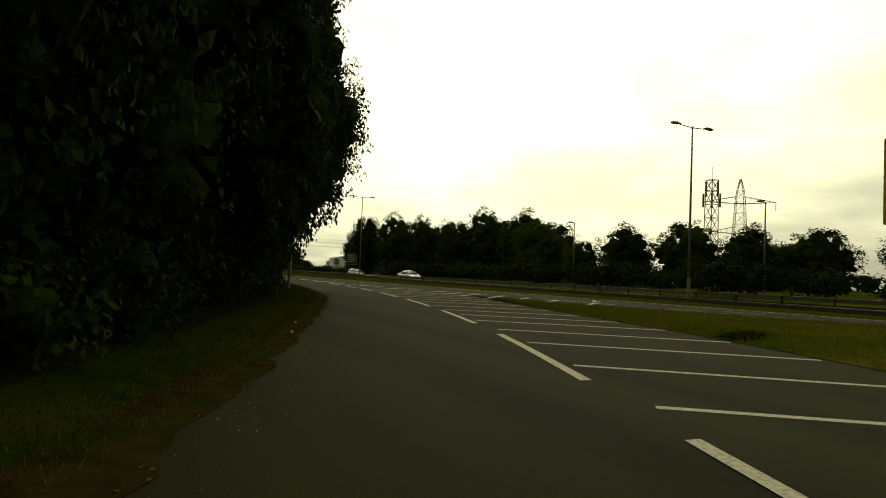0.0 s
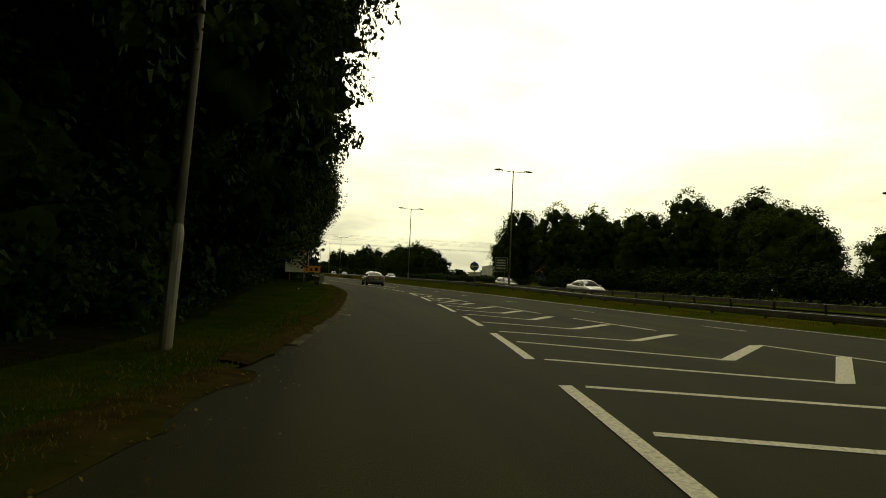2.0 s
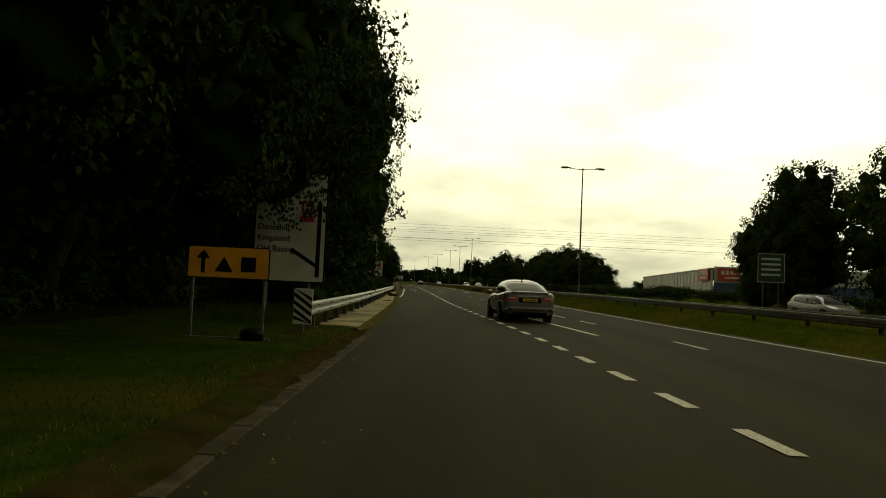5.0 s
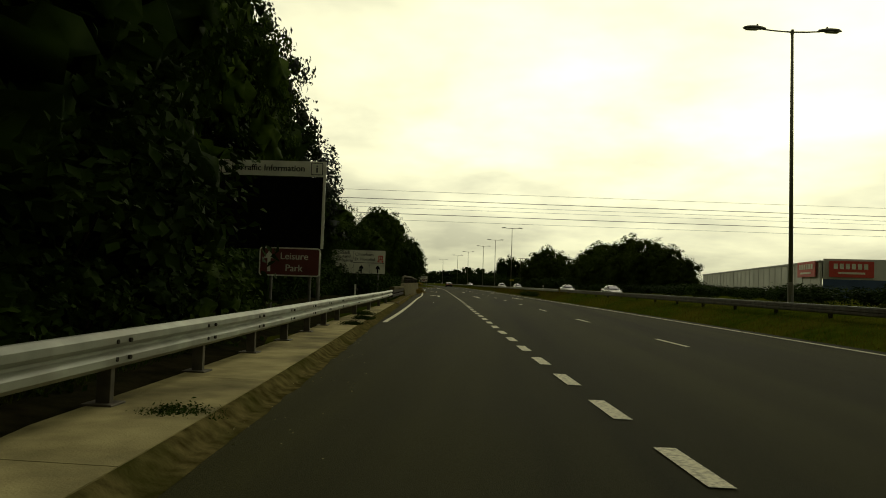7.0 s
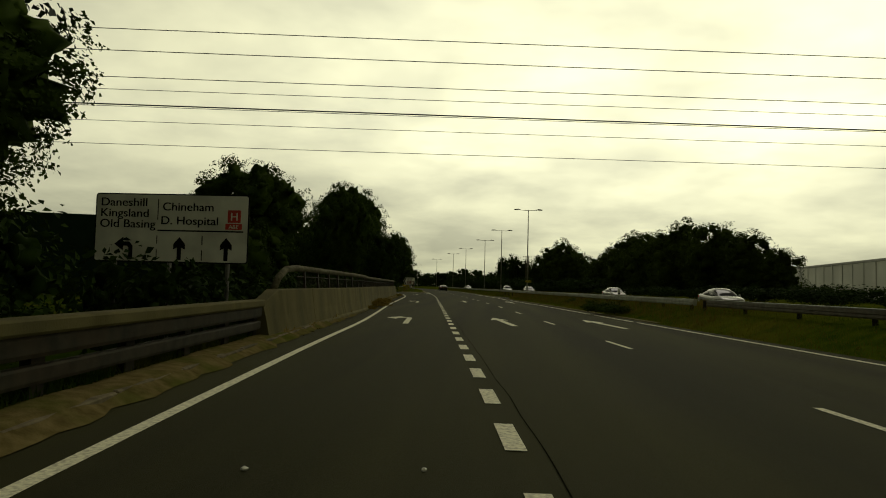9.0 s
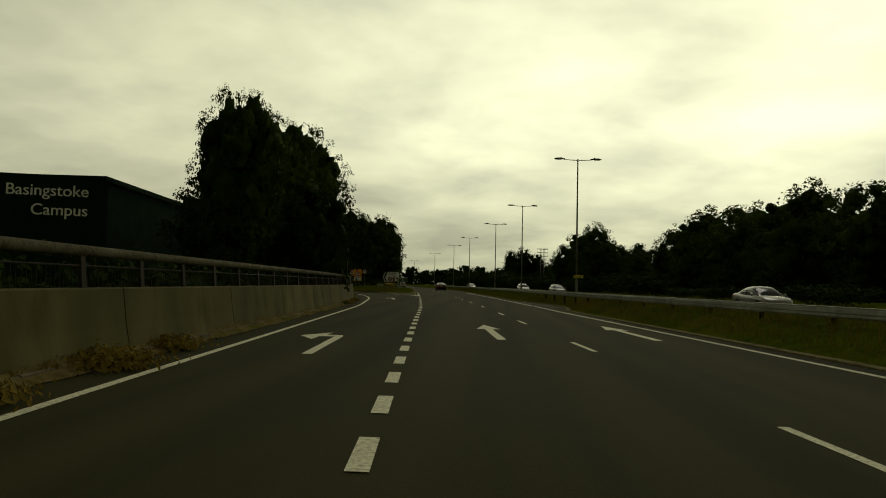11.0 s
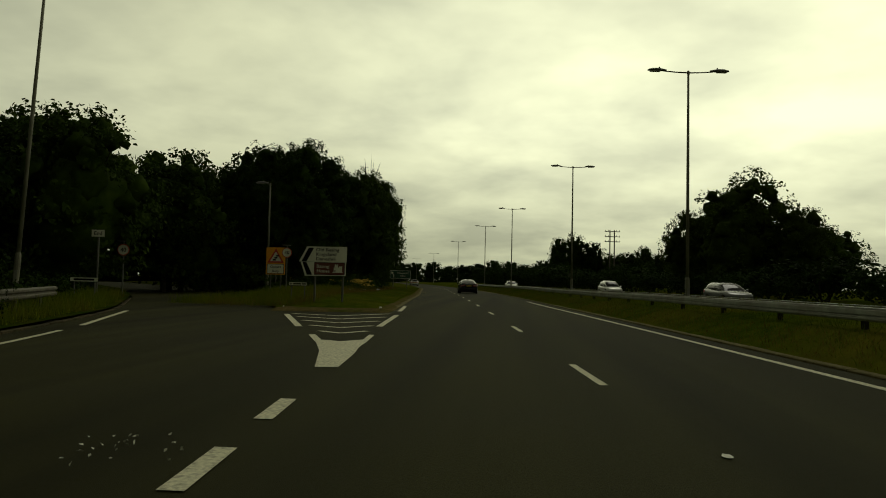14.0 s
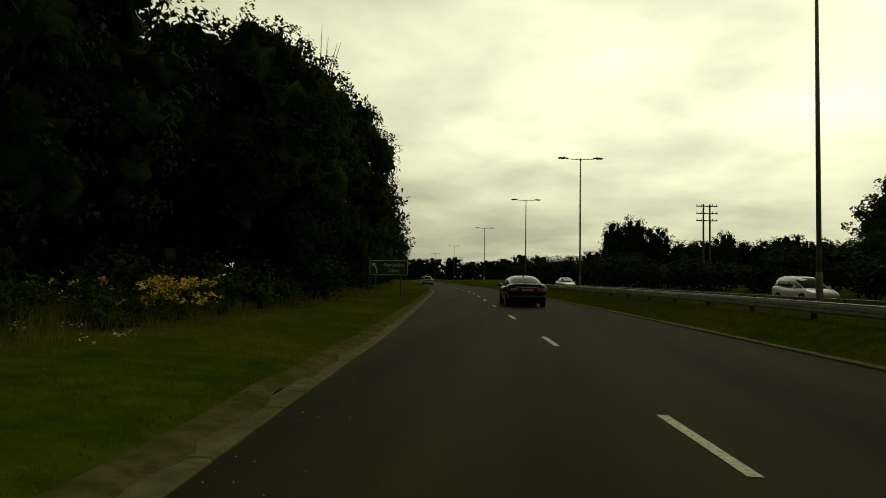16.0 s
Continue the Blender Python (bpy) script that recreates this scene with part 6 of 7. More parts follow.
def build_bush(leaves, size, mat, label, name="shrub", radius=1.6, height=2.2):
    t = thing(name, label, "shrub", group="roadside shrubs")
    lobes = [((RNG.uniform(-1, 1) * radius * 0.7, RNG.uniform(-1, 1) * radius * 0.7, height * RNG.uniform(0.12, 0.74)), radius * RNG.uniform(0.3, 0.55)) for _ in range(14)]
    v, f = crown_leaves(leaves, lobes, size, 9, fill=0.34)
    v[:, 2] = np.maximum(v[:, 2], -0.05)
    bm = bmesh.new()
    for i in range(5):
        a = i * 1.3
        tube(bm, [(0.05 * i, 0, -0.3), (0.5 * radius * math.cos(a), 0.5 * radius * math.sin(a), height * 0.6)], [0.04, 0.01], 5)
    part("woody_base", bm, BARK, t)
    put("foliage", mesh_np("foliage", v, f, mat), mat, t)
    return t


near_a = build_tree("round", 15000, 0.100, LEAF, "dense broadleaf tree overhanging the verge", radius=4.6, low=0.10, lobes_n=40)
near_b = build_tree("round", 15000, 0.098, LEAF_L, "leafy maple with ragged outline beside the road", radius=4.6, low=0.08, lobes_n=42)
near_c = build_tree("round", 15000, 0.098, LEAF_L, "tall maple with clear trunk and overhanging crown", radius=4.6, low=0.27, lobes_n=40, lean=-2.4)
mid_a = build_tree("round", 4800, 0.20, LEAF, "full broadleaf tree with dark foliage", radius=4.6, low=0.06, lobes_n=30, sprays=0.7)
mid_b = build_tree("round", 4800, 0.20, LEAF_L, "broadleaf tree with lighter uneven crown", radius=4.6, low=0.04, lobes_n=30, sprays=0.8)
pine = build_tree("pine", 8000, 0.15, NEEDLE, "dark pine with layered uneven branches", radius=4.6, low=0.25, lobes_n=44)
side_a = build_tree("round", 8900, 0.165, LEAF_R, "broad dense tree with rounded green crown", radius=4.6, low=0.03, lobes_n=34, sprays=0.7)
side_b = build_tree("round", 8900, 0.165, LEAF_R, "spreading tree with uneven leafy crown", radius=4.6, low=0.05, lobes_n=28, sprays=1.2)
far_a = build_tree("round", 1800, 0.33, LEAF, "distant rounded tree in a belt of woodland", radius=4.6, low=0.02, lobes_n=18, sprays=0.5)
bush = build_bush(1200, 0.12, LEAF, "dark tangled shrub under the trees")
bush_l = build_bush(1300, 0.11, LEAF_L, "leafy green shrub at the roadside")
bush_f = build_bush(1300, 0.12, LEAF, "low hedge shrub beyond the far carriageway")
USED = set()


def grow(src, x, y, height, radius=None, z=0.1):
    """Sets a copy of a model tree to a height and a crown radius."""
    base_r = 4.6
    sz = height / 10.0
    sr = (radius / base_r) if radius else sz
    turn = (x * 37.7 + y * 91.3) % 360 if src is not near_c else 20 * math.sin(y)
    m = pose(x, y, z, 0, 0, turn)
    if src not in USED:
        USED.add(src)
        src.matrix_world = m @ Matrix.Diagonal((sr, sr, sz, 1))
        return src
    ob = src
    made = copy_thing(ob, m)
    made.scale = (sr, sr, sz)
    return made


def jit(i, a, b):
    return a + (b - a) * ((math.sin(i * 12.9898) * 43758.5453) % 1)


# woodland on the nearside, up to the guard rail
def curve(*pairs):
    ys, vs = zip(*pairs)
    return lambda y: float(np.interp(y, ys, vs))


OVER = curve((-40, 0.2), (-10, 0.5), (5, 1.2), (16, 2.6), (22, 1.5), (30, 0.5), (37, -0.1), (45, -0.9), (56, -0.4), (72, 0.3), (88, 0.5), (97, -0.5))
TALL = curve((-40, 15), (8, 16), (16, 15.5), (23, 13.2), (29, 12.0), (45, 11.8), (60, 11.6), (75, 12.2), (88, 13.4), (97, 14.5))
WOOD_EDGE = curve((-40, 1.9), (1, 1.7), (21, 2.1), (27, 2.9), (39, 4.4), (50, 5.0), (60, 5.5), (77, 5.0), (81, 1.6), (88, 0.9), (122, 0.9), (139, 0.9))
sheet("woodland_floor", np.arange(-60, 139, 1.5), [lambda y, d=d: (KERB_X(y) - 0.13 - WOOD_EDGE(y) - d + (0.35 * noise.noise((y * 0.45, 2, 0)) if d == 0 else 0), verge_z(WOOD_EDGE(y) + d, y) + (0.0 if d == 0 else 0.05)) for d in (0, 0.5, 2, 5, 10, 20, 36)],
      LITTER, "leaf litter under roadside trees, darkened for their shade", "woodland floor")
i = 0
y = -40.0
while y < 97:
    i += 1
    k = float(KERB_X(y))
    r = jit(i, 4.5, 5.3)
    clear = 9 < y < 22 or 48 < y < 84
    grow(far_a if y < -27 else near_c if clear else near_a if i % 2 else near_b, k + OVER(y) - r, y, TALL(y) * jit(i + 50, 0.95, 1.06), r)
    grow(mid_a if y > -16 else far_a, k - jit(i + 9, 9.0, 11.5), y + 2, TALL(y) * jit(i + 70, 0.9, 1.05), 5.2)
    if i % 2:
        grow(far_a, k - 17, y + 1, 14, 6.5)
    y += 6.1
y = -30.0
while y < 98:
    i += 1
    k = float(KERB_X(y))
    s = jit(i, 0.55, 0.95)
    e = WOOD_EDGE(y)
    grow(bush if i % 3 else bush_l, k - e - jit(i + 3, 1.2, 1.9), y, 10 * s, 4.6 * s)
    s = jit(i + 7, 1.1, 1.6)
    grow(bush, k - e - jit(i + 4, 3.0, 4.0), y + 1, 12 * s, 5.2 * s)
    if i % 2:
        grow(mid_a, k - e - jit(i + 6, 2.8, 4.2), y, jit(i, 4.5, 6.5), 2.9)
    y += 2.5
# behind the guard rail
for x, y, h, r in ((6.8, 100, 16, 4.8), (3.5, 108, 17.5, 5.4), (6.0, 113, 15, 4.2), (1.0, 117, 17, 5.4), (4.0, 122, 14.5, 4.8), (-3, 128, 14, 5.5), (-6, 112, 15, 6), (-8, 136, 13, 6), (-2, 140, 9, 4.5)):
    grow(near_b if x > 4.5 else near_a if x > 0 else mid_a, x, y, h, r)
grow(pine, 2.4, 127.5, 18.5, 5.0)
grow(pine, 5.0, 133.0, 11.5, 4.6)
grow(near_c, 4.7, 135.0, 7.8, 4.2)
for y in np.arange(100, 137, 2.6):
    i += 1
    grow(bush, float(KERB_X(y)) - jit(i, 5.2, 7.0), float(y), jit(i, 9, 14), jit(i, 4, 6))
for y in np.arange(125, 150, 1.9):
    i += 1
    grow(bush, jit(i, 4.0, 8.8) if y < 127 or y > 143 else jit(i, 1.0, 4.6), float(y), jit(i, 8, 12), jit(i, 4.5, 6.5), -0.2 if y < 139 else -1.1)
# beyond the parapet
for src, x, y, h, r in ((near_c, 4.3, 157.0, 8.2, 3.4), (near_b, 3.9, 152.5, 5.8, 2.2), (mid_b, 6.8, 150.5, 4.4, 2.0), (near_c, 2.5, 193.5, 11.6, 2.6), (mid_a, 4.2, 201.0, 8.2, 3.0), (near_b, 1.0, 206, 12.0, 3.5),
                        (near_c, -3.7, 220.5, 16.8, 6.0), (mid_a, -2.5, 207, 12.5, 4.0), (mid_a, -5.5, 223, 13.5, 5.0), (mid_b, -2.7, 227.5, 9.2, 3.6), (mid_b, -11.4, 251, 10.4, 4.2), (mid_a, -7.5, 216, 10.5, 4.4),
                        (mid_a, -10.5, 233, 11, 4.2), (mid_b, -15, 252.5, 11.0, 4.4), (mid_a, -20, 258, 11.6, 4.8), (mid_b, -24.5, 265, 13, 5), (mid_a, -30, 272, 15, 6), (mid_a, -38, 282, 16, 7),
                        (mid_a, -16.5, 246, 10.5, 4.6), (mid_a, -27, 256, 12, 5.5), (mid_b, -6.5, 233, 6.0, 2.6)):
    grow(src, x, y, h, r, -0.6 if 139 < y < 222 else 0.1)
for y in np.arange(141, 222, 3.4):
    i += 1
    grow(bush, float(WALL_X(y)) - jit(i, 3.2, 4.6), float(y), jit(i, 12, 15), jit(i, 4.6, 6.0), -1.1)
# woodland on the exit nose and along the road ahead
for src, x, y, h, r in ((near_a, -6.4, 271.0, 12.9, 5.3), (near_b, -3.6, 280.5, 11.6, 4.6), (mid_a, -11, 275, 13.0, 5.2), (mid_b, -13.5, 266, 10.4, 4.4), (mid_a, -17.5, 272, 12.4, 5.0), (mid_b, -9.0, 282, 13.2, 5.0), (near_a, -7.4, 288, 13.4, 5.0), (near_b, -6.8, 303.5, 16.0, 4.4), (mid_a, -13, 292, 16.4, 5.4),
                        (mid_a, -14, 264.5, 9.5, 4.2), (mid_a, -20, 285, 11.5, 5.5), (mid_b, -9.5, 306, 14, 4.6), (mid_a, -22, 300, 16, 6), (mid_a, -30, 312, 13, 6), (mid_a, -42, 318, 13, 6), (mid_a, -54, 330, 13, 6),
                        (mid_a, -50, 305, 12, 6), (mid_b, -9.5, 318, 12.5, 4.4)):
    grow(src, x, y, h, r)
dead = thing("dead_branches", "bare dead twigs standing out of a tree top", "branches", (-4.6, 292, 0.2))
for k in range(7):
    a = 0.9 * math.sin(k * 2.1)
    part("twig", tube(bmesh.new(), [(0.3 * a, 0, 6.0), (0.7 * a, 0.3 * math.cos(k), 12.6), (1.1 * a + 0.15, 0.6 * math.cos(k), 14.0 + 0.35 * (k % 4))], [0.06, 0.03, 0.008], 5), BARK, dead)
for x, y, s in ((-7.5, 266.5, 1.3), (-9, 269.5, 1.3), (-4.5, 268, 1.1), (-3.0, 272, 1.0), (-1.6, 276, 1.0), (-2.4, 283, 1.0), (-4.0, 290, 1.2), (-6.5, 296, 1.2), (-6.2, 303, 1.2), (-8, 279, 1.4), (-10, 283, 1.4), (-6, 276, 1.3), (-11, 272, 1.4), (-13, 268, 1.3), (-16, 280, 1.5),
                (-4.5, 266, 0.6), (-2.6, 263, 0.5), (-8.5, 239, 1.0), (-6.6, 236.5, 1.0), (-4.5, 234, 1.0), (-3.2, 231, 0.9), (-10.5, 244, 1.0), (-13, 249, 1.1), (-16, 254, 1.2), (-20, 260, 1.3), (-24, 266, 1.4), (-29, 273, 1.4)):
    grow(bush if int(y) % 2 else bush_l, x, y, 10 * s, 4.6 * s)
for k, (x, y) in enumerate(((-0.9, 264.6), (-1.6, 265.8), (-2.6, 264.4), (-3.4, 266.0), (-0.7, 267.6), (-1.5, 268.6), (-2.4, 267.2), (-0.5, 269.2), (-1.3, 270.6), (-4.4, 264.8), (-3.6, 268.6), (-5.4, 266.6), (-0.6, 271.6), (-2.0, 272.4), (-1.2, 275), (-2.2, 263.2),
                            (-3.6, 262.6), (-0.2, 266.4), (-1.9, 278), (-5.6, 263.6))):
    s = jit(k + 40, 0.36, 0.56)
    grow(bush_l if k % 3 else bush, x, y, 10 * s, 4.0 * s, 0.25)
for k, (x, y) in enumerate(((0.2, 226.5), (-0.6, 229), (-1.6, 231.5), (-2.9, 234.5), (-4.0, 237.0), (-5.6, 240.2), (-7.2, 243.5), (-1.9, 228.6), (-3.4, 232), (-5.0, 236))):
    s = jit(k + 60, 0.4, 0.65)
    grow(bush_l if k % 2 else bush, x, y, 10 * s, 4.4 * s)
for k, y in enumerate(np.arange(326, 560, 10.0)):
    grow(mid_a if k % 2 else mid_b, float(MAIN_L(y)) - jit(k, 7.5, 10), float(y), jit(k + 5, 10.5, 14), 5.4)
    grow(far_a, float(MAIN_L(y)) - jit(k, 16, 20), float(y) + 4, 14, 6.5)
for k, (x, y) in enumerate(((23.4, 160.5), (22.9, 163.2), (23.6, 165.6), (24.4, 156.8), (22.6, 170.0))):
    s = jit(k + 11, 0.22, 0.32)
    grow(bush_l, x, y, 10 * s, 6.0 * s, 0.2)
for k, (x, y) in enumerate(((21.75, 158.2), (22.0, 157.4), (22.35, 157.9), (22.3, 156.7), (22.7, 157.2), (22.6, 155.9), (23.1, 156.4), (23.0, 155.2), (23.4, 158.6))):
    s = jit(k + 21, 0.19, 0.27)
    grow(bush_l, x, y, 10 * s, 5.4 * s, 0.16)
# far side of the opposite carriageway
for src, x, y, h, r in ((side_b, 46.0, 114.5, 9.6, 3.0), (side_b, 47.0, 109.5, 13.2, 4.6), (side_a, 51, 103, 13.2, 5.0), (side_a, 54.5, 97, 12.5, 5.2), (side_b, 58, 91, 12.1, 5.2), (side_a, 62.5, 86, 13.9, 5.8), (side_a, 65.5, 78, 13.2, 5.8), (side_b, 63.5, 69.5, 11.2, 5.2),
                        (side_a, 61.5, 63, 8.1, 3.3), (side_b, 58.5, 51, 6.8, 3.1), (side_a, 62, 46, 8.8, 4.2), (side_b, 67, 41, 9.5, 4.6), (side_a, 72, 36, 8.8, 4.4), (side_b, 77, 30.5, 8.8, 4.6), (side_a, 79.5, 40, 7.3, 4.8), (side_a, 83, 22, 10.6, 5.2), (side_b, 86, 13, 11.9, 5.4),
                        (side_a, 88, 4, 9.4, 5.2), (side_a, 92, -5, 8.8, 5.2), (mid_a, 70, 92, 12.7, 5.7), (mid_a, 64, 100, 11.0, 5.7), (mid_a, 74, 82, 12.1, 5.7), (mid_a, 98, 30, 8.8, 6.2), (mid_a, 95, 48, 8.2, 6.2),
                        (side_b, 42.6, 260.5, 10.6, 4.2), (side_a, 44, 253, 12.6, 5.8), (side_b, 46.0, 243, 12.4, 5.8), (side_a, 47.4, 232, 13.0, 6.0), (side_b, 49.4, 222.5, 12.0, 5.6), (side_a, 51.4, 215, 9.8, 4.6), (side_b, 53, 209.5, 7.4, 3.2),
                        (side_a, 43.0, 324, 13.6, 6.4), (side_a, 34.9, 288.8, 13.6, 6.0), (side_b, 30.8, 293.0, 10.2, 3.6), (side_b, 38.6, 284.5, 9.8, 3.6), (side_b, 36.8, 317, 6.4, 3.2), (side_a, 52.0, 326, 11.0, 6.0), (mid_a, 54, 336, 13.5, 6.0), (mid_b, 62, 330, 12, 6.0),
                        (mid_a, 24.6, 401, 14.6, 3.6), (mid_b, 28.8, 404, 16.0, 4.0), (mid_a, 33.0, 401, 13.4, 4.4), (mid_b, 38.5, 400, 10.2, 4.6), (mid_a, 43.0, 403, 10.6, 4.4), (mid_b, 46.8, 400, 12.4, 3.8), (mid_a, 51.0, 402, 10.4, 4.4),
                        (mid_b, 55.5, 399, 11.0, 4.6), (mid_a, 60.0, 401, 11.8, 4.6), (mid_b, 64.5, 398, 10.8, 4.8), (mid_a, 70.0, 399, 10.0, 5.0), (mid_b, 76.0, 398, 10.0, 5.4), (mid_a, 20.5, 404, 8.0, 3.4), (mid_b, 16.0, 408, 6.4, 3.4), (mid_a, 11.0, 412, 5.6, 3.4),
                        (far_a, 30, 413, 11.0, 6.0), (far_a, 40, 412, 10.0, 6.0), (far_a, 50, 410, 10.4, 6.0), (far_a, 60, 410, 10.4, 6.0), (far_a, 70, 408, 10.0, 6.0)):
    grow(src, x, y, h * 0.97, r * 0.96)
for k in range(9):
    grow(mid_a if k % 2 else mid_b, 42.6 + 1.25 * k, 260 - 6.0 * k, jit(k, 4.6, 6.2) - 0.15 * k, 4.2)
for k, y in enumerate(np.arange(-36, 440, 5.5)):
    s = jit(k, 0.9, 1.6) * (1.0 if y < 86 or y > 240 else 0.5) * (1.9 if y > 345 else 1.25 if y > 290 else 1.0)
    grow(bush_f, float(LAMP_X(y)) + jit(k + 2, 13.5, 17), float(y), 10 * s, 6.5 * s ** 0.7, 0.4)
    if 90 < y < 250:
        grow(bush_f, float(LAMP_X(y)) + jit(k + 2, 22, 30), float(y), 12 * s, 9, 0.4)
# belts of woodland in the distance
for k in range(46):
    a = -62 + k * 3.5
    far = jit(k, 430, 560) if k > 15 else jit(k, 330, 420)
    x, y = 15 + far * math.sin(radians(a)), 140 + far * math.cos(radians(a))
    if abs(x - float(LAMP_X(min(y, 610)))) > 26:
        grow(far_a, x, y, jit(k + 3, 10, 15), jit(k, 9, 13), -1.2)
for k in range(13):
    grow(far_a, -92 + 9.5 * k, 628 + 8 * math.sin(k), jit(k, 11, 16), 7.5, 0.0)


# ---- grass and weeds ----
def blades(name, n, place, length, width, mat, label, lean=0.45):
    pts = np.array([place() for _ in range(n)])
    a = RNG.uniform(0, math.tau, n)
    s = np.stack([np.cos(a), np.sin(a), np.zeros(n)], 1)
    ln = length * RNG.uniform(0.5, 1.25, (n, 1))
    tip = pts + np.concatenate([lean * ln * RNG.normal(size=(n, 2)), ln], 1)
    w = width * RNG.uniform(0.7, 1.3, (n, 1))
    verts = np.stack([pts - s * w, pts + s * w, tip], 1).reshape(-1, 3)
    faces = np.arange(3 * n).reshape(-1, 3)
    return tagged(put(name, mesh_np(name, verts, faces, mat), mat), label, "grass", kind="stuff")


def left_spot(d0, d1, y0, y1, power=1.0):
    def at():
        y = RNG.uniform(y0, y1)
        d = d0 + (min(d1, WOOD_EDGE(y) + 0.5 if y < 140 else 99) - d0) * RNG.random() ** power
        return float(KERB_X(y)) - 0.14 - d, y, verge_z(d, y) - 0.01
    return at


def nose_spot(y0, y1, d0, d1):
    def at():
        y = RNG.uniform(y0, y1)
        d = RNG.uniform(d0, d1)
        x = float(MAIN_L(y)) - 0.14 - d
        x0, x1 = float(EXIT_R(y)) + 0.13, float(MAIN_L(y)) - 0.13
        k = min(1, max(0, (x - x0) / max(0.1, x1 - x0)))
        return x, y, 0.09 + min(0.35, 0.03 * (y - 241)) * math.sin(math.pi * k)
    return at


def median_spot(y0, y1, d0, d1):
    def at():
        y = RNG.uniform(y0, y1)
        d = RNG.uniform(d0 + (0.24 if y > 150 and d0 < 0.24 else 0.0), d1)
        return road_right(y) + d, y, median_z(d, y) - 0.02
    return at


def island_spot():
    y = RNG.uniform(-24, 7.0)
    k = RNG.random()
    return float(NOSE_L(y)) * (1 - k) + max(float(NOSE_R(y)), float(NOSE_L(y)) + 0.15) * k, y, 0.04


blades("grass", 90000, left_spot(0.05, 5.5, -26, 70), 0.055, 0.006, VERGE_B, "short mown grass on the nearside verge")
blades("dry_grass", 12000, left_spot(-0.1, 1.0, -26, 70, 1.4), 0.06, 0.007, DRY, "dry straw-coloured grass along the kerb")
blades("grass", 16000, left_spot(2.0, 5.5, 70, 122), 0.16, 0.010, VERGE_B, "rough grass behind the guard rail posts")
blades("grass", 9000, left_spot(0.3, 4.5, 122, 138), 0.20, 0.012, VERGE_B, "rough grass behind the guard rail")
blades("grass", 80000, nose_spot(243.6, 325, 0.10, 5.5), 0.06, 0.007, BLADE, "mown grass on the exit nose verge")
blades("long_grass", 30000, nose_spot(244, 300, 3.9, 9.0), 0.42, 0.009, BLADE, "long seeding grass on the exit nose", 0.3)
blades("dry_grass", 9000, nose_spot(243, 300, 2.8, 7.0), 0.36, 0.007, DRY, "dry seed stalks in long grass", 0.25)
blades("long_grass", 9000, left_spot(0.2, 4.0, 223, 250), 0.50, 0.012, BLADE, "long grass beside the slip road", 0.3)
blades("grass", 80000, median_spot(-30, 330, 0.0, 2.6), 0.12, 0.008, BLADE, "uncut grass on the central reserve", 0.35)
blades("dry_grass", 30000, median_spot(-10, 330, 0.0, 1.3), 0.12, 0.008, DRY, "dry tufts along the reserve edge", 0.35)
blades("dry_grass", 14000, median_spot(146, 215, 0.2, 4.5), 0.30, 0.010, DRY, "long dry grass on the central reserve", 0.3)
blades("grass", 16000, median_spot(60, 330, 2.4, 5.5), 0.28, 0.018, BLADE, "rank grass between the barriers", 0.35)
blades("grass", 16000, island_spot, 0.16, 0.012, BLADE, "weedy grass on the island tip", 0.4)
blades("dry_grass", 6000, island_spot, 0.20, 0.012, DRY, "dry weeds on the island tip", 0.4)


def wall_foot():
    y = RNG.uniform(139, 222)
    y += 1.2 * math.sin(y * 1.7)
    return float(KERB_X(y)) - RNG.uniform(0.1, 0.5) * abs(math.sin(y * 0.8)), y, 0.06


blades("weeds", 5000, wall_foot, 0.16, 0.012, DRY, "dry weeds along the foot of the parapet", 0.5)


def weed(name, x, y, z, size, label, mat):
    n = 900
    d = np.abs(RNG.normal(size=(n, 3))) * [1, 1, 0.40] * np.sign(RNG.normal(size=(n, 3)) * [1, 1, 0] + [0, 0, 1])
    v, f = leaf_mesh(d * size * 0.30 * [1, 1, 0.7], d + [0, 0, 0.6], size * 0.05, 0.8, 2.2)
    ob = put(name, mesh_np(name, v, f, mat), mat)
    ob.matrix_world = pose(x, y, z)
    return tagged(ob, label, "weed", "roadside weeds", "stuff")


for k, (x, y, z, s) in enumerate(((15.5, 92.3, 0.10, 0.30), (15.62, 92.35, 0.09, 0.34), (15.74, 92.4, 0.08, 0.26), (14.75, 103.4, 0.13, 0.4), (18.6, -12.0, 0.05, 0.7), (19.6, -11.4, 0.05, 0.6), (21.6, 1.6, 0.05, 0.45), (22.9, 9.5, 0.05, 0.4), (23.2, 11.2, 0.05, 0.4),
                                  (23.3, 160.5, 0.2, 0.8), (22.9, 163.5, 0.2, 0.8), (24.4, 149.0, 0.3, 0.6), (10.3, 159, 0.05, 0.5), (9.5, 166, 0.05, 0.4), (6.9, 197.5, 0.05, 0.5), (5.6, 207.5, 0.05, 0.45), (14.6, 105.8, 0.13, 0.5), (14.2, 108.2, 0.13, 0.5))):
    weed("weed", x, y, z, s, "low green weed at the road edge", LEAF_L)
# ragwort in flower
FLOWER = material("ragwort_yellow", (0.55, 0.36, 0.02), (0.72, 0.50, 0.04), 0.7, 6, translucent=0.2)
WHITEF = material("white_petals", (0.5, 0.5, 0.45), (0.65, 0.65, 0.58), 0.7, 6, translucent=0.2)


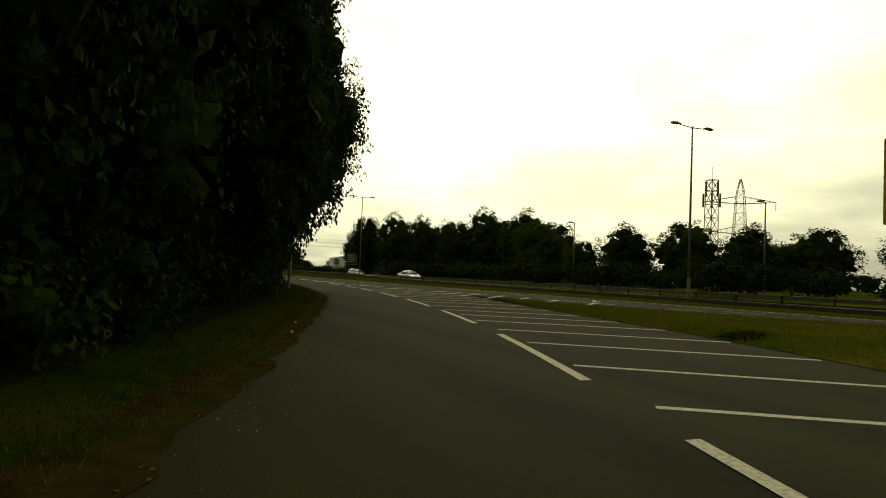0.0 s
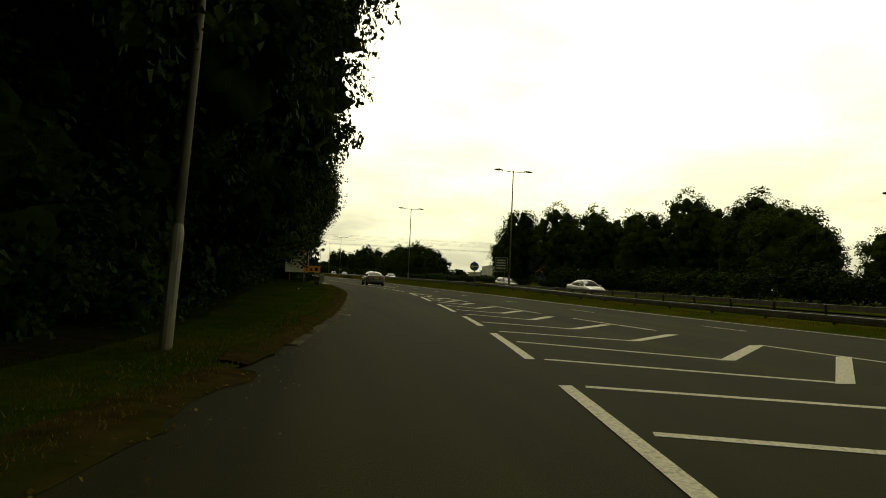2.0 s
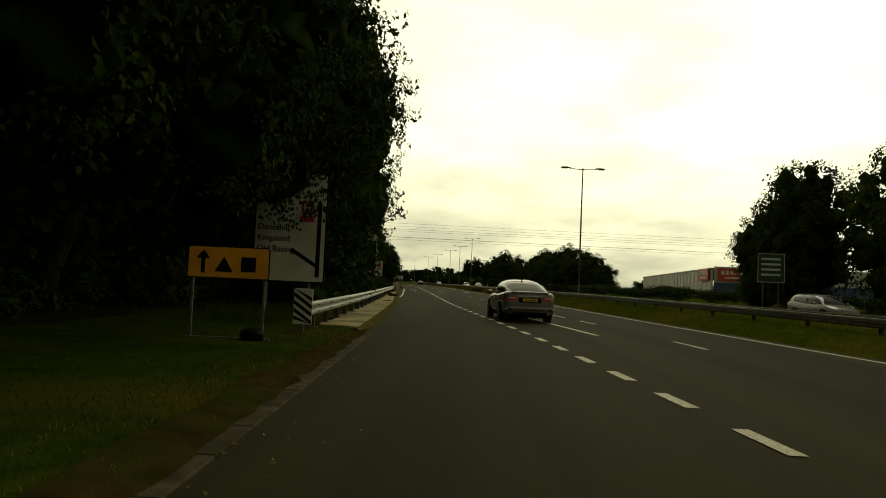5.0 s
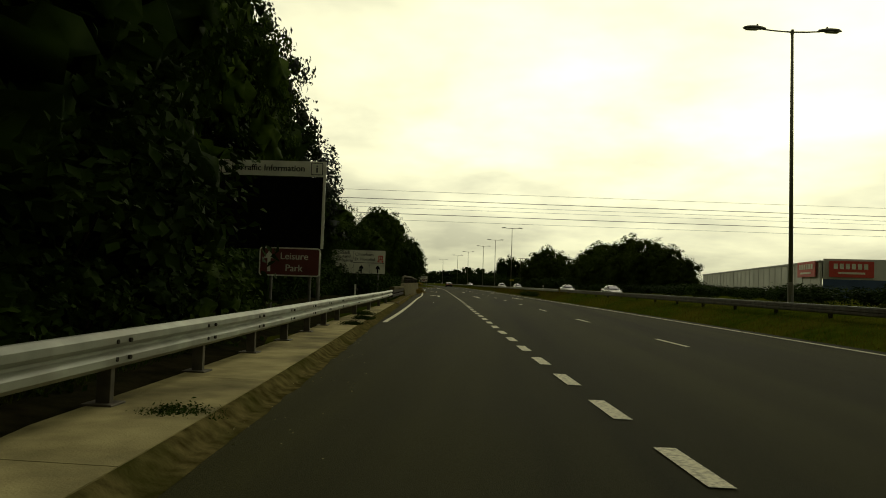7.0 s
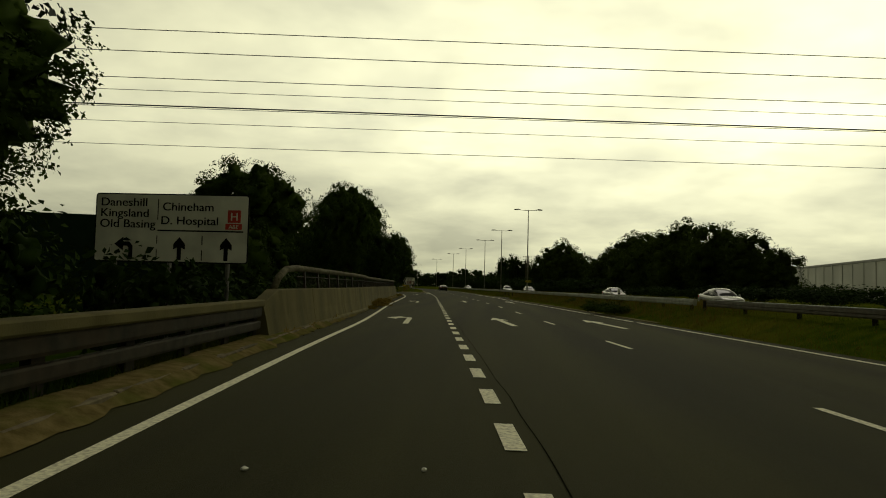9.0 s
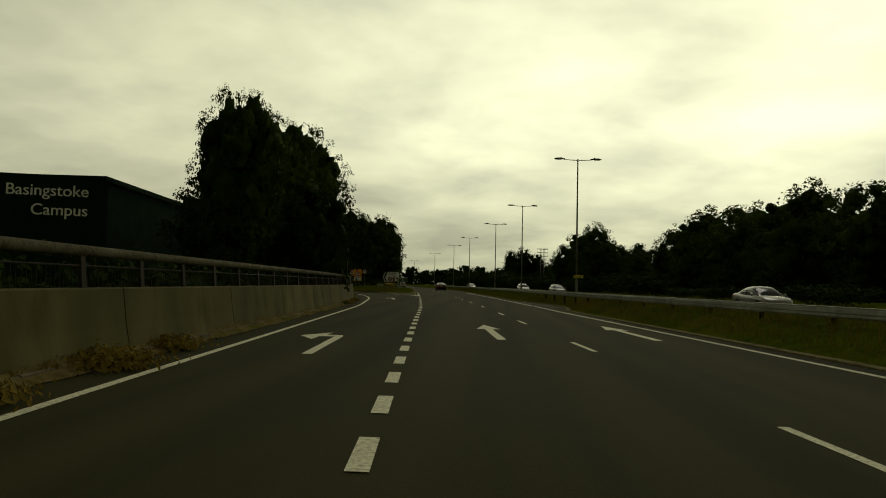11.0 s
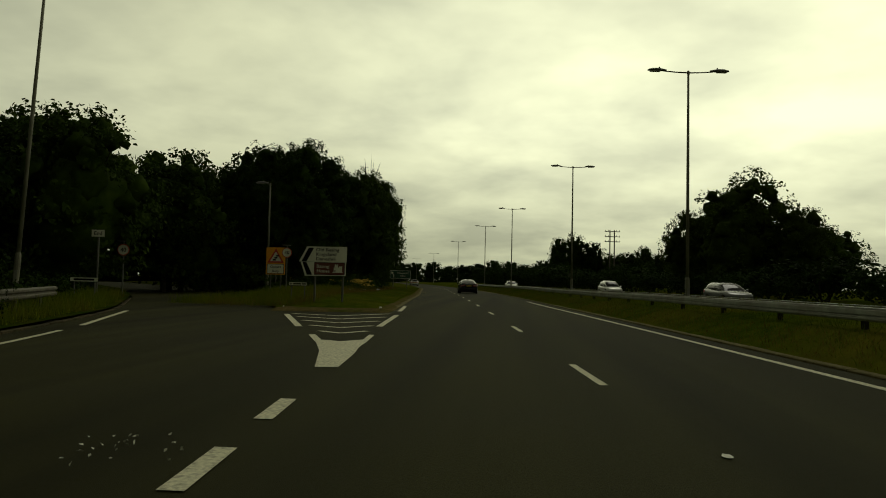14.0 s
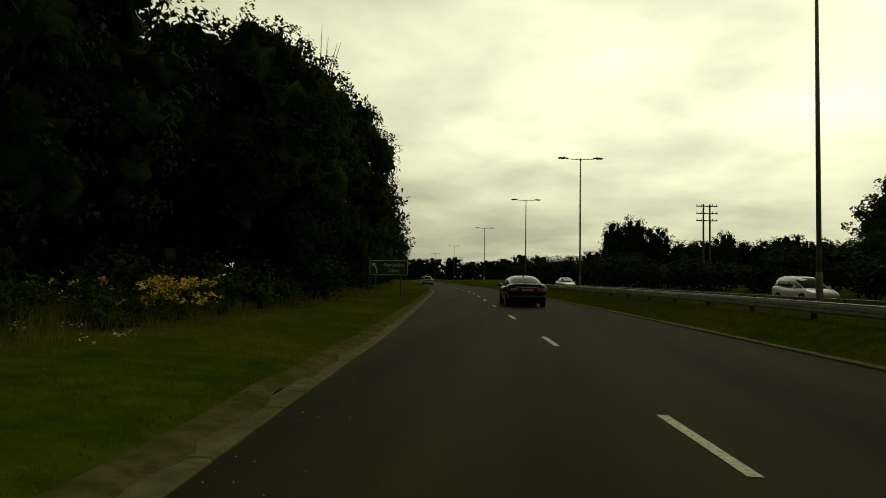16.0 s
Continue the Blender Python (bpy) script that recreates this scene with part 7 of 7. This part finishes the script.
def flowers(name, cx, cy, rx, ry, n, h, mat, label, size=0.035):
    heads = np.stack([cx + rx * RNG.normal(size=n // 6 + 1), cy + ry * RNG.normal(size=n // 6 + 1), 0.30 + h * RNG.uniform(0.45, 1.1, n // 6 + 1)], 1)
    p = heads[RNG.integers(len(heads), size=n)] + RNG.normal(size=(n, 3)) * [0.06, 0.06, 0.025]
    v, f = leaf_mesh(p, np.tile([0, -0.3, 1.0], (n, 1)), size, 0.6, 1.1)
    foot = heads * [1, 1, 0] + [0, 0, 0.1] + RNG.normal(size=heads.shape) * [0.12, 0.12, 0]
    stalk = np.stack([heads - [0.005, 0, 0], heads + [0.005, 0, 0], foot], 1).reshape(-1, 3)
    ob = tagged(put(name, mesh_np(name, v, f, mat), mat), label, "flowers", kind="stuff")
    put("stalks", mesh_np("stalks", stalk, np.arange(len(stalk)).reshape(-1, 3), BLADE), BLADE, ob)
    return ob


for cx, cy, n in ((-0.6, 269.6, 620), (-2.2, 269.0, 200), (-3.9, 268.5, 120), (-1.2, 271.5, 90), (0.2, 268.0, 90), (-5.2, 267.5, 80)):
    flowers("ragwort", cx, cy, 0.36, 0.4, n, 0.85, FLOWER, "yellow ragwort heads above long grass", 0.07)
for cx, cy in ((-1.0, 263.5), (-2.5, 262.5), (0.8, 262.5), (-0.2, 265)):
    flowers("daisies", cx, cy, 0.7, 0.7, 50, 0.3, WHITEF, "white wild flowers in the verge", 0.045)


# ---- litter, chippings and drain covers ----
def chips(name, spots, n, spread, size, mat, label):
    c = np.array(spots)[RNG.integers(len(spots), size=n)]
    pts = np.concatenate([c + RNG.normal(size=(n, 2)) * spread, np.full((n, 1), 0.022)], 1)
    v, f = leaf_mesh(pts, np.tile([0.0, 0.0, 1.0], (n, 1)), size, 0.5, 1.3)
    return tagged(put(name, mesh_np(name, v, f, mat), mat), label, "litter", kind="stuff")


chips("litter", [(8.3, 221.6), (8.2, 221.9), (8.4, 222.1)], 26, 0.22, 0.028, WHITE, "white broken chippings on the asphalt")
chips("road_grit", [(float(KERB_X(y)) + 0.35, y) for y in np.arange(-20, 106, 2.5)], 1600, 0.45, 0.016, SLAB, "pale grit along the road edge")
chips("road_grit", [(float(MAIN_L(y)) + 0.45, y) for y in np.arange(242, 300, 2.0)], 700, 0.25, 0.016, SLAB, "pale grit below the exit nose kerb")
chips("dead_leaves", [(float(KERB_X(y)) - 0.1, y) for y in np.arange(-22, 60, 1.1)], 1500, 0.35, 0.035, DRY, "brown fallen leaves along the kerb")
chips("dead_leaves", [(float(KERB_X(y)) + 0.05, y) for y in np.arange(139, 222, 1.1)], 1500, 0.16, 0.03, SOIL, "dead leaves and soil at the parapet foot")
chips("dead_leaves", [(float(RAIL_X(y)) - 0.25, y) for y in np.arange(72, 122, 0.8)], 1300, 0.22, 0.05, DIRT, "dead leaves and twigs behind the guard rail")
for x, y, z, w, h in ((14.74, 48.6, 0.12, 0.13, 0.06), (8.89, -9.15, 0.10, 0.07, 0.05), (8.39, -11.3, 0.10, 0.07, 0.05), (12.55, 222.4, 0.0, 0.11, 0.02), (15.99, 127.85, 0.0, 0.05, 0.03), (14.82, 127.7, 0.0, 0.05, 0.03), (26.6, 4.5, 0.10, 0.30, 0.14), (5.95, 243.75, 0.10, 0.16, 0.07), (2.2, 243.2, 0.10, 0.10, 0.05)):
    bm = bmesh.new()
    bmesh.ops.create_icosphere(bm, subdivisions=2, radius=0.5)
    for v in bm.verts:
        v.co = Vector((v.co.x * w, v.co.y * w * 0.7, h * 0.5 + v.co.z * h)) * (1 + 0.5 * noise.noise(v.co * 5))
    ob = part("litter", bm, WHITE)
    ob.matrix_world = pose(x, y, z, 0, 0, x * 50)
    tagged(ob, "crumpled white scrap of litter", "litter", "scraps of litter")
for x, y, turn in ((17.62, 50.0, 2), (16.55, 27.0, -5), (7.75, 196.0, 7)):
    dr = thing("drain_cover", "dark iron gully grate beside the kerb", "drain cover", (x, y, 0.006), turn, "gully grates")
    part("frame", boxes((-0.24, 0.24, -0.24, -0.19, -0.05, 0.012), (-0.24, 0.24, 0.19, 0.24, -0.05, 0.012), (-0.24, -0.19, -0.19, 0.19, -0.05, 0.012), (0.19, 0.24, -0.19, 0.19, -0.05, 0.012)), OLDSTEEL, dr)
    for k in range(7):
        part("grate_bar", boxes((-0.19, 0.19, -0.17 + 0.052 * k, -0.145 + 0.052 * k, -0.03, 0.008)), OLDSTEEL, dr)
# sealed crack along the lane line
sheet("crack_seal", np.arange(126, 152, 0.5), [lambda y: (DROP_X(y) + 0.24 + 0.05 * noise.noise((y * 0.5, 1, 1)), 0.004), lambda y: (DROP_X(y) + 0.252 + 0.05 * noise.noise((y * 0.5, 1, 1)), 0.004)],
             TAR, "dark sealed joint in the asphalt", "road joint")
# hedge that closes the view at the end of the road
n = 5000
hx = RNG.uniform(-130, 70, n)
hz = 6.5 * RNG.random(n) ** 1.2 * (0.8 + 0.35 * np.sin(hx * 0.21) + 0.2 * np.sin(hx * 0.63)) - 0.5
v, f = leaf_mesh(np.stack([hx, 604 + 6 * np.sin(hx * 0.05) + RNG.normal(size=n), hz], 1), np.tile([0.0, -1.0, 0.3], (n, 1)), 1.1, 0.6, 1.3)
tagged(put("far_hedge", mesh_np("far_hedge", v, f, LEAF), LEAF), "dense dark hedge at the far end of the road", "hedge", kind="stuff")
for x, y, z_ in ((10.35, 161.5, 1.2), (9.75, 166.5, 1.0), (9.45, 169.5, 1.2), (9.2, 172.0, 0.9), (10.85, 156.0, 0.7), (6.9, 199.0, 0.8), (6.3, 203.5, 0.8)):
    weed("weed", x, y, 0.05, z_, "dry brown weeds at the parapet foot", DRY)
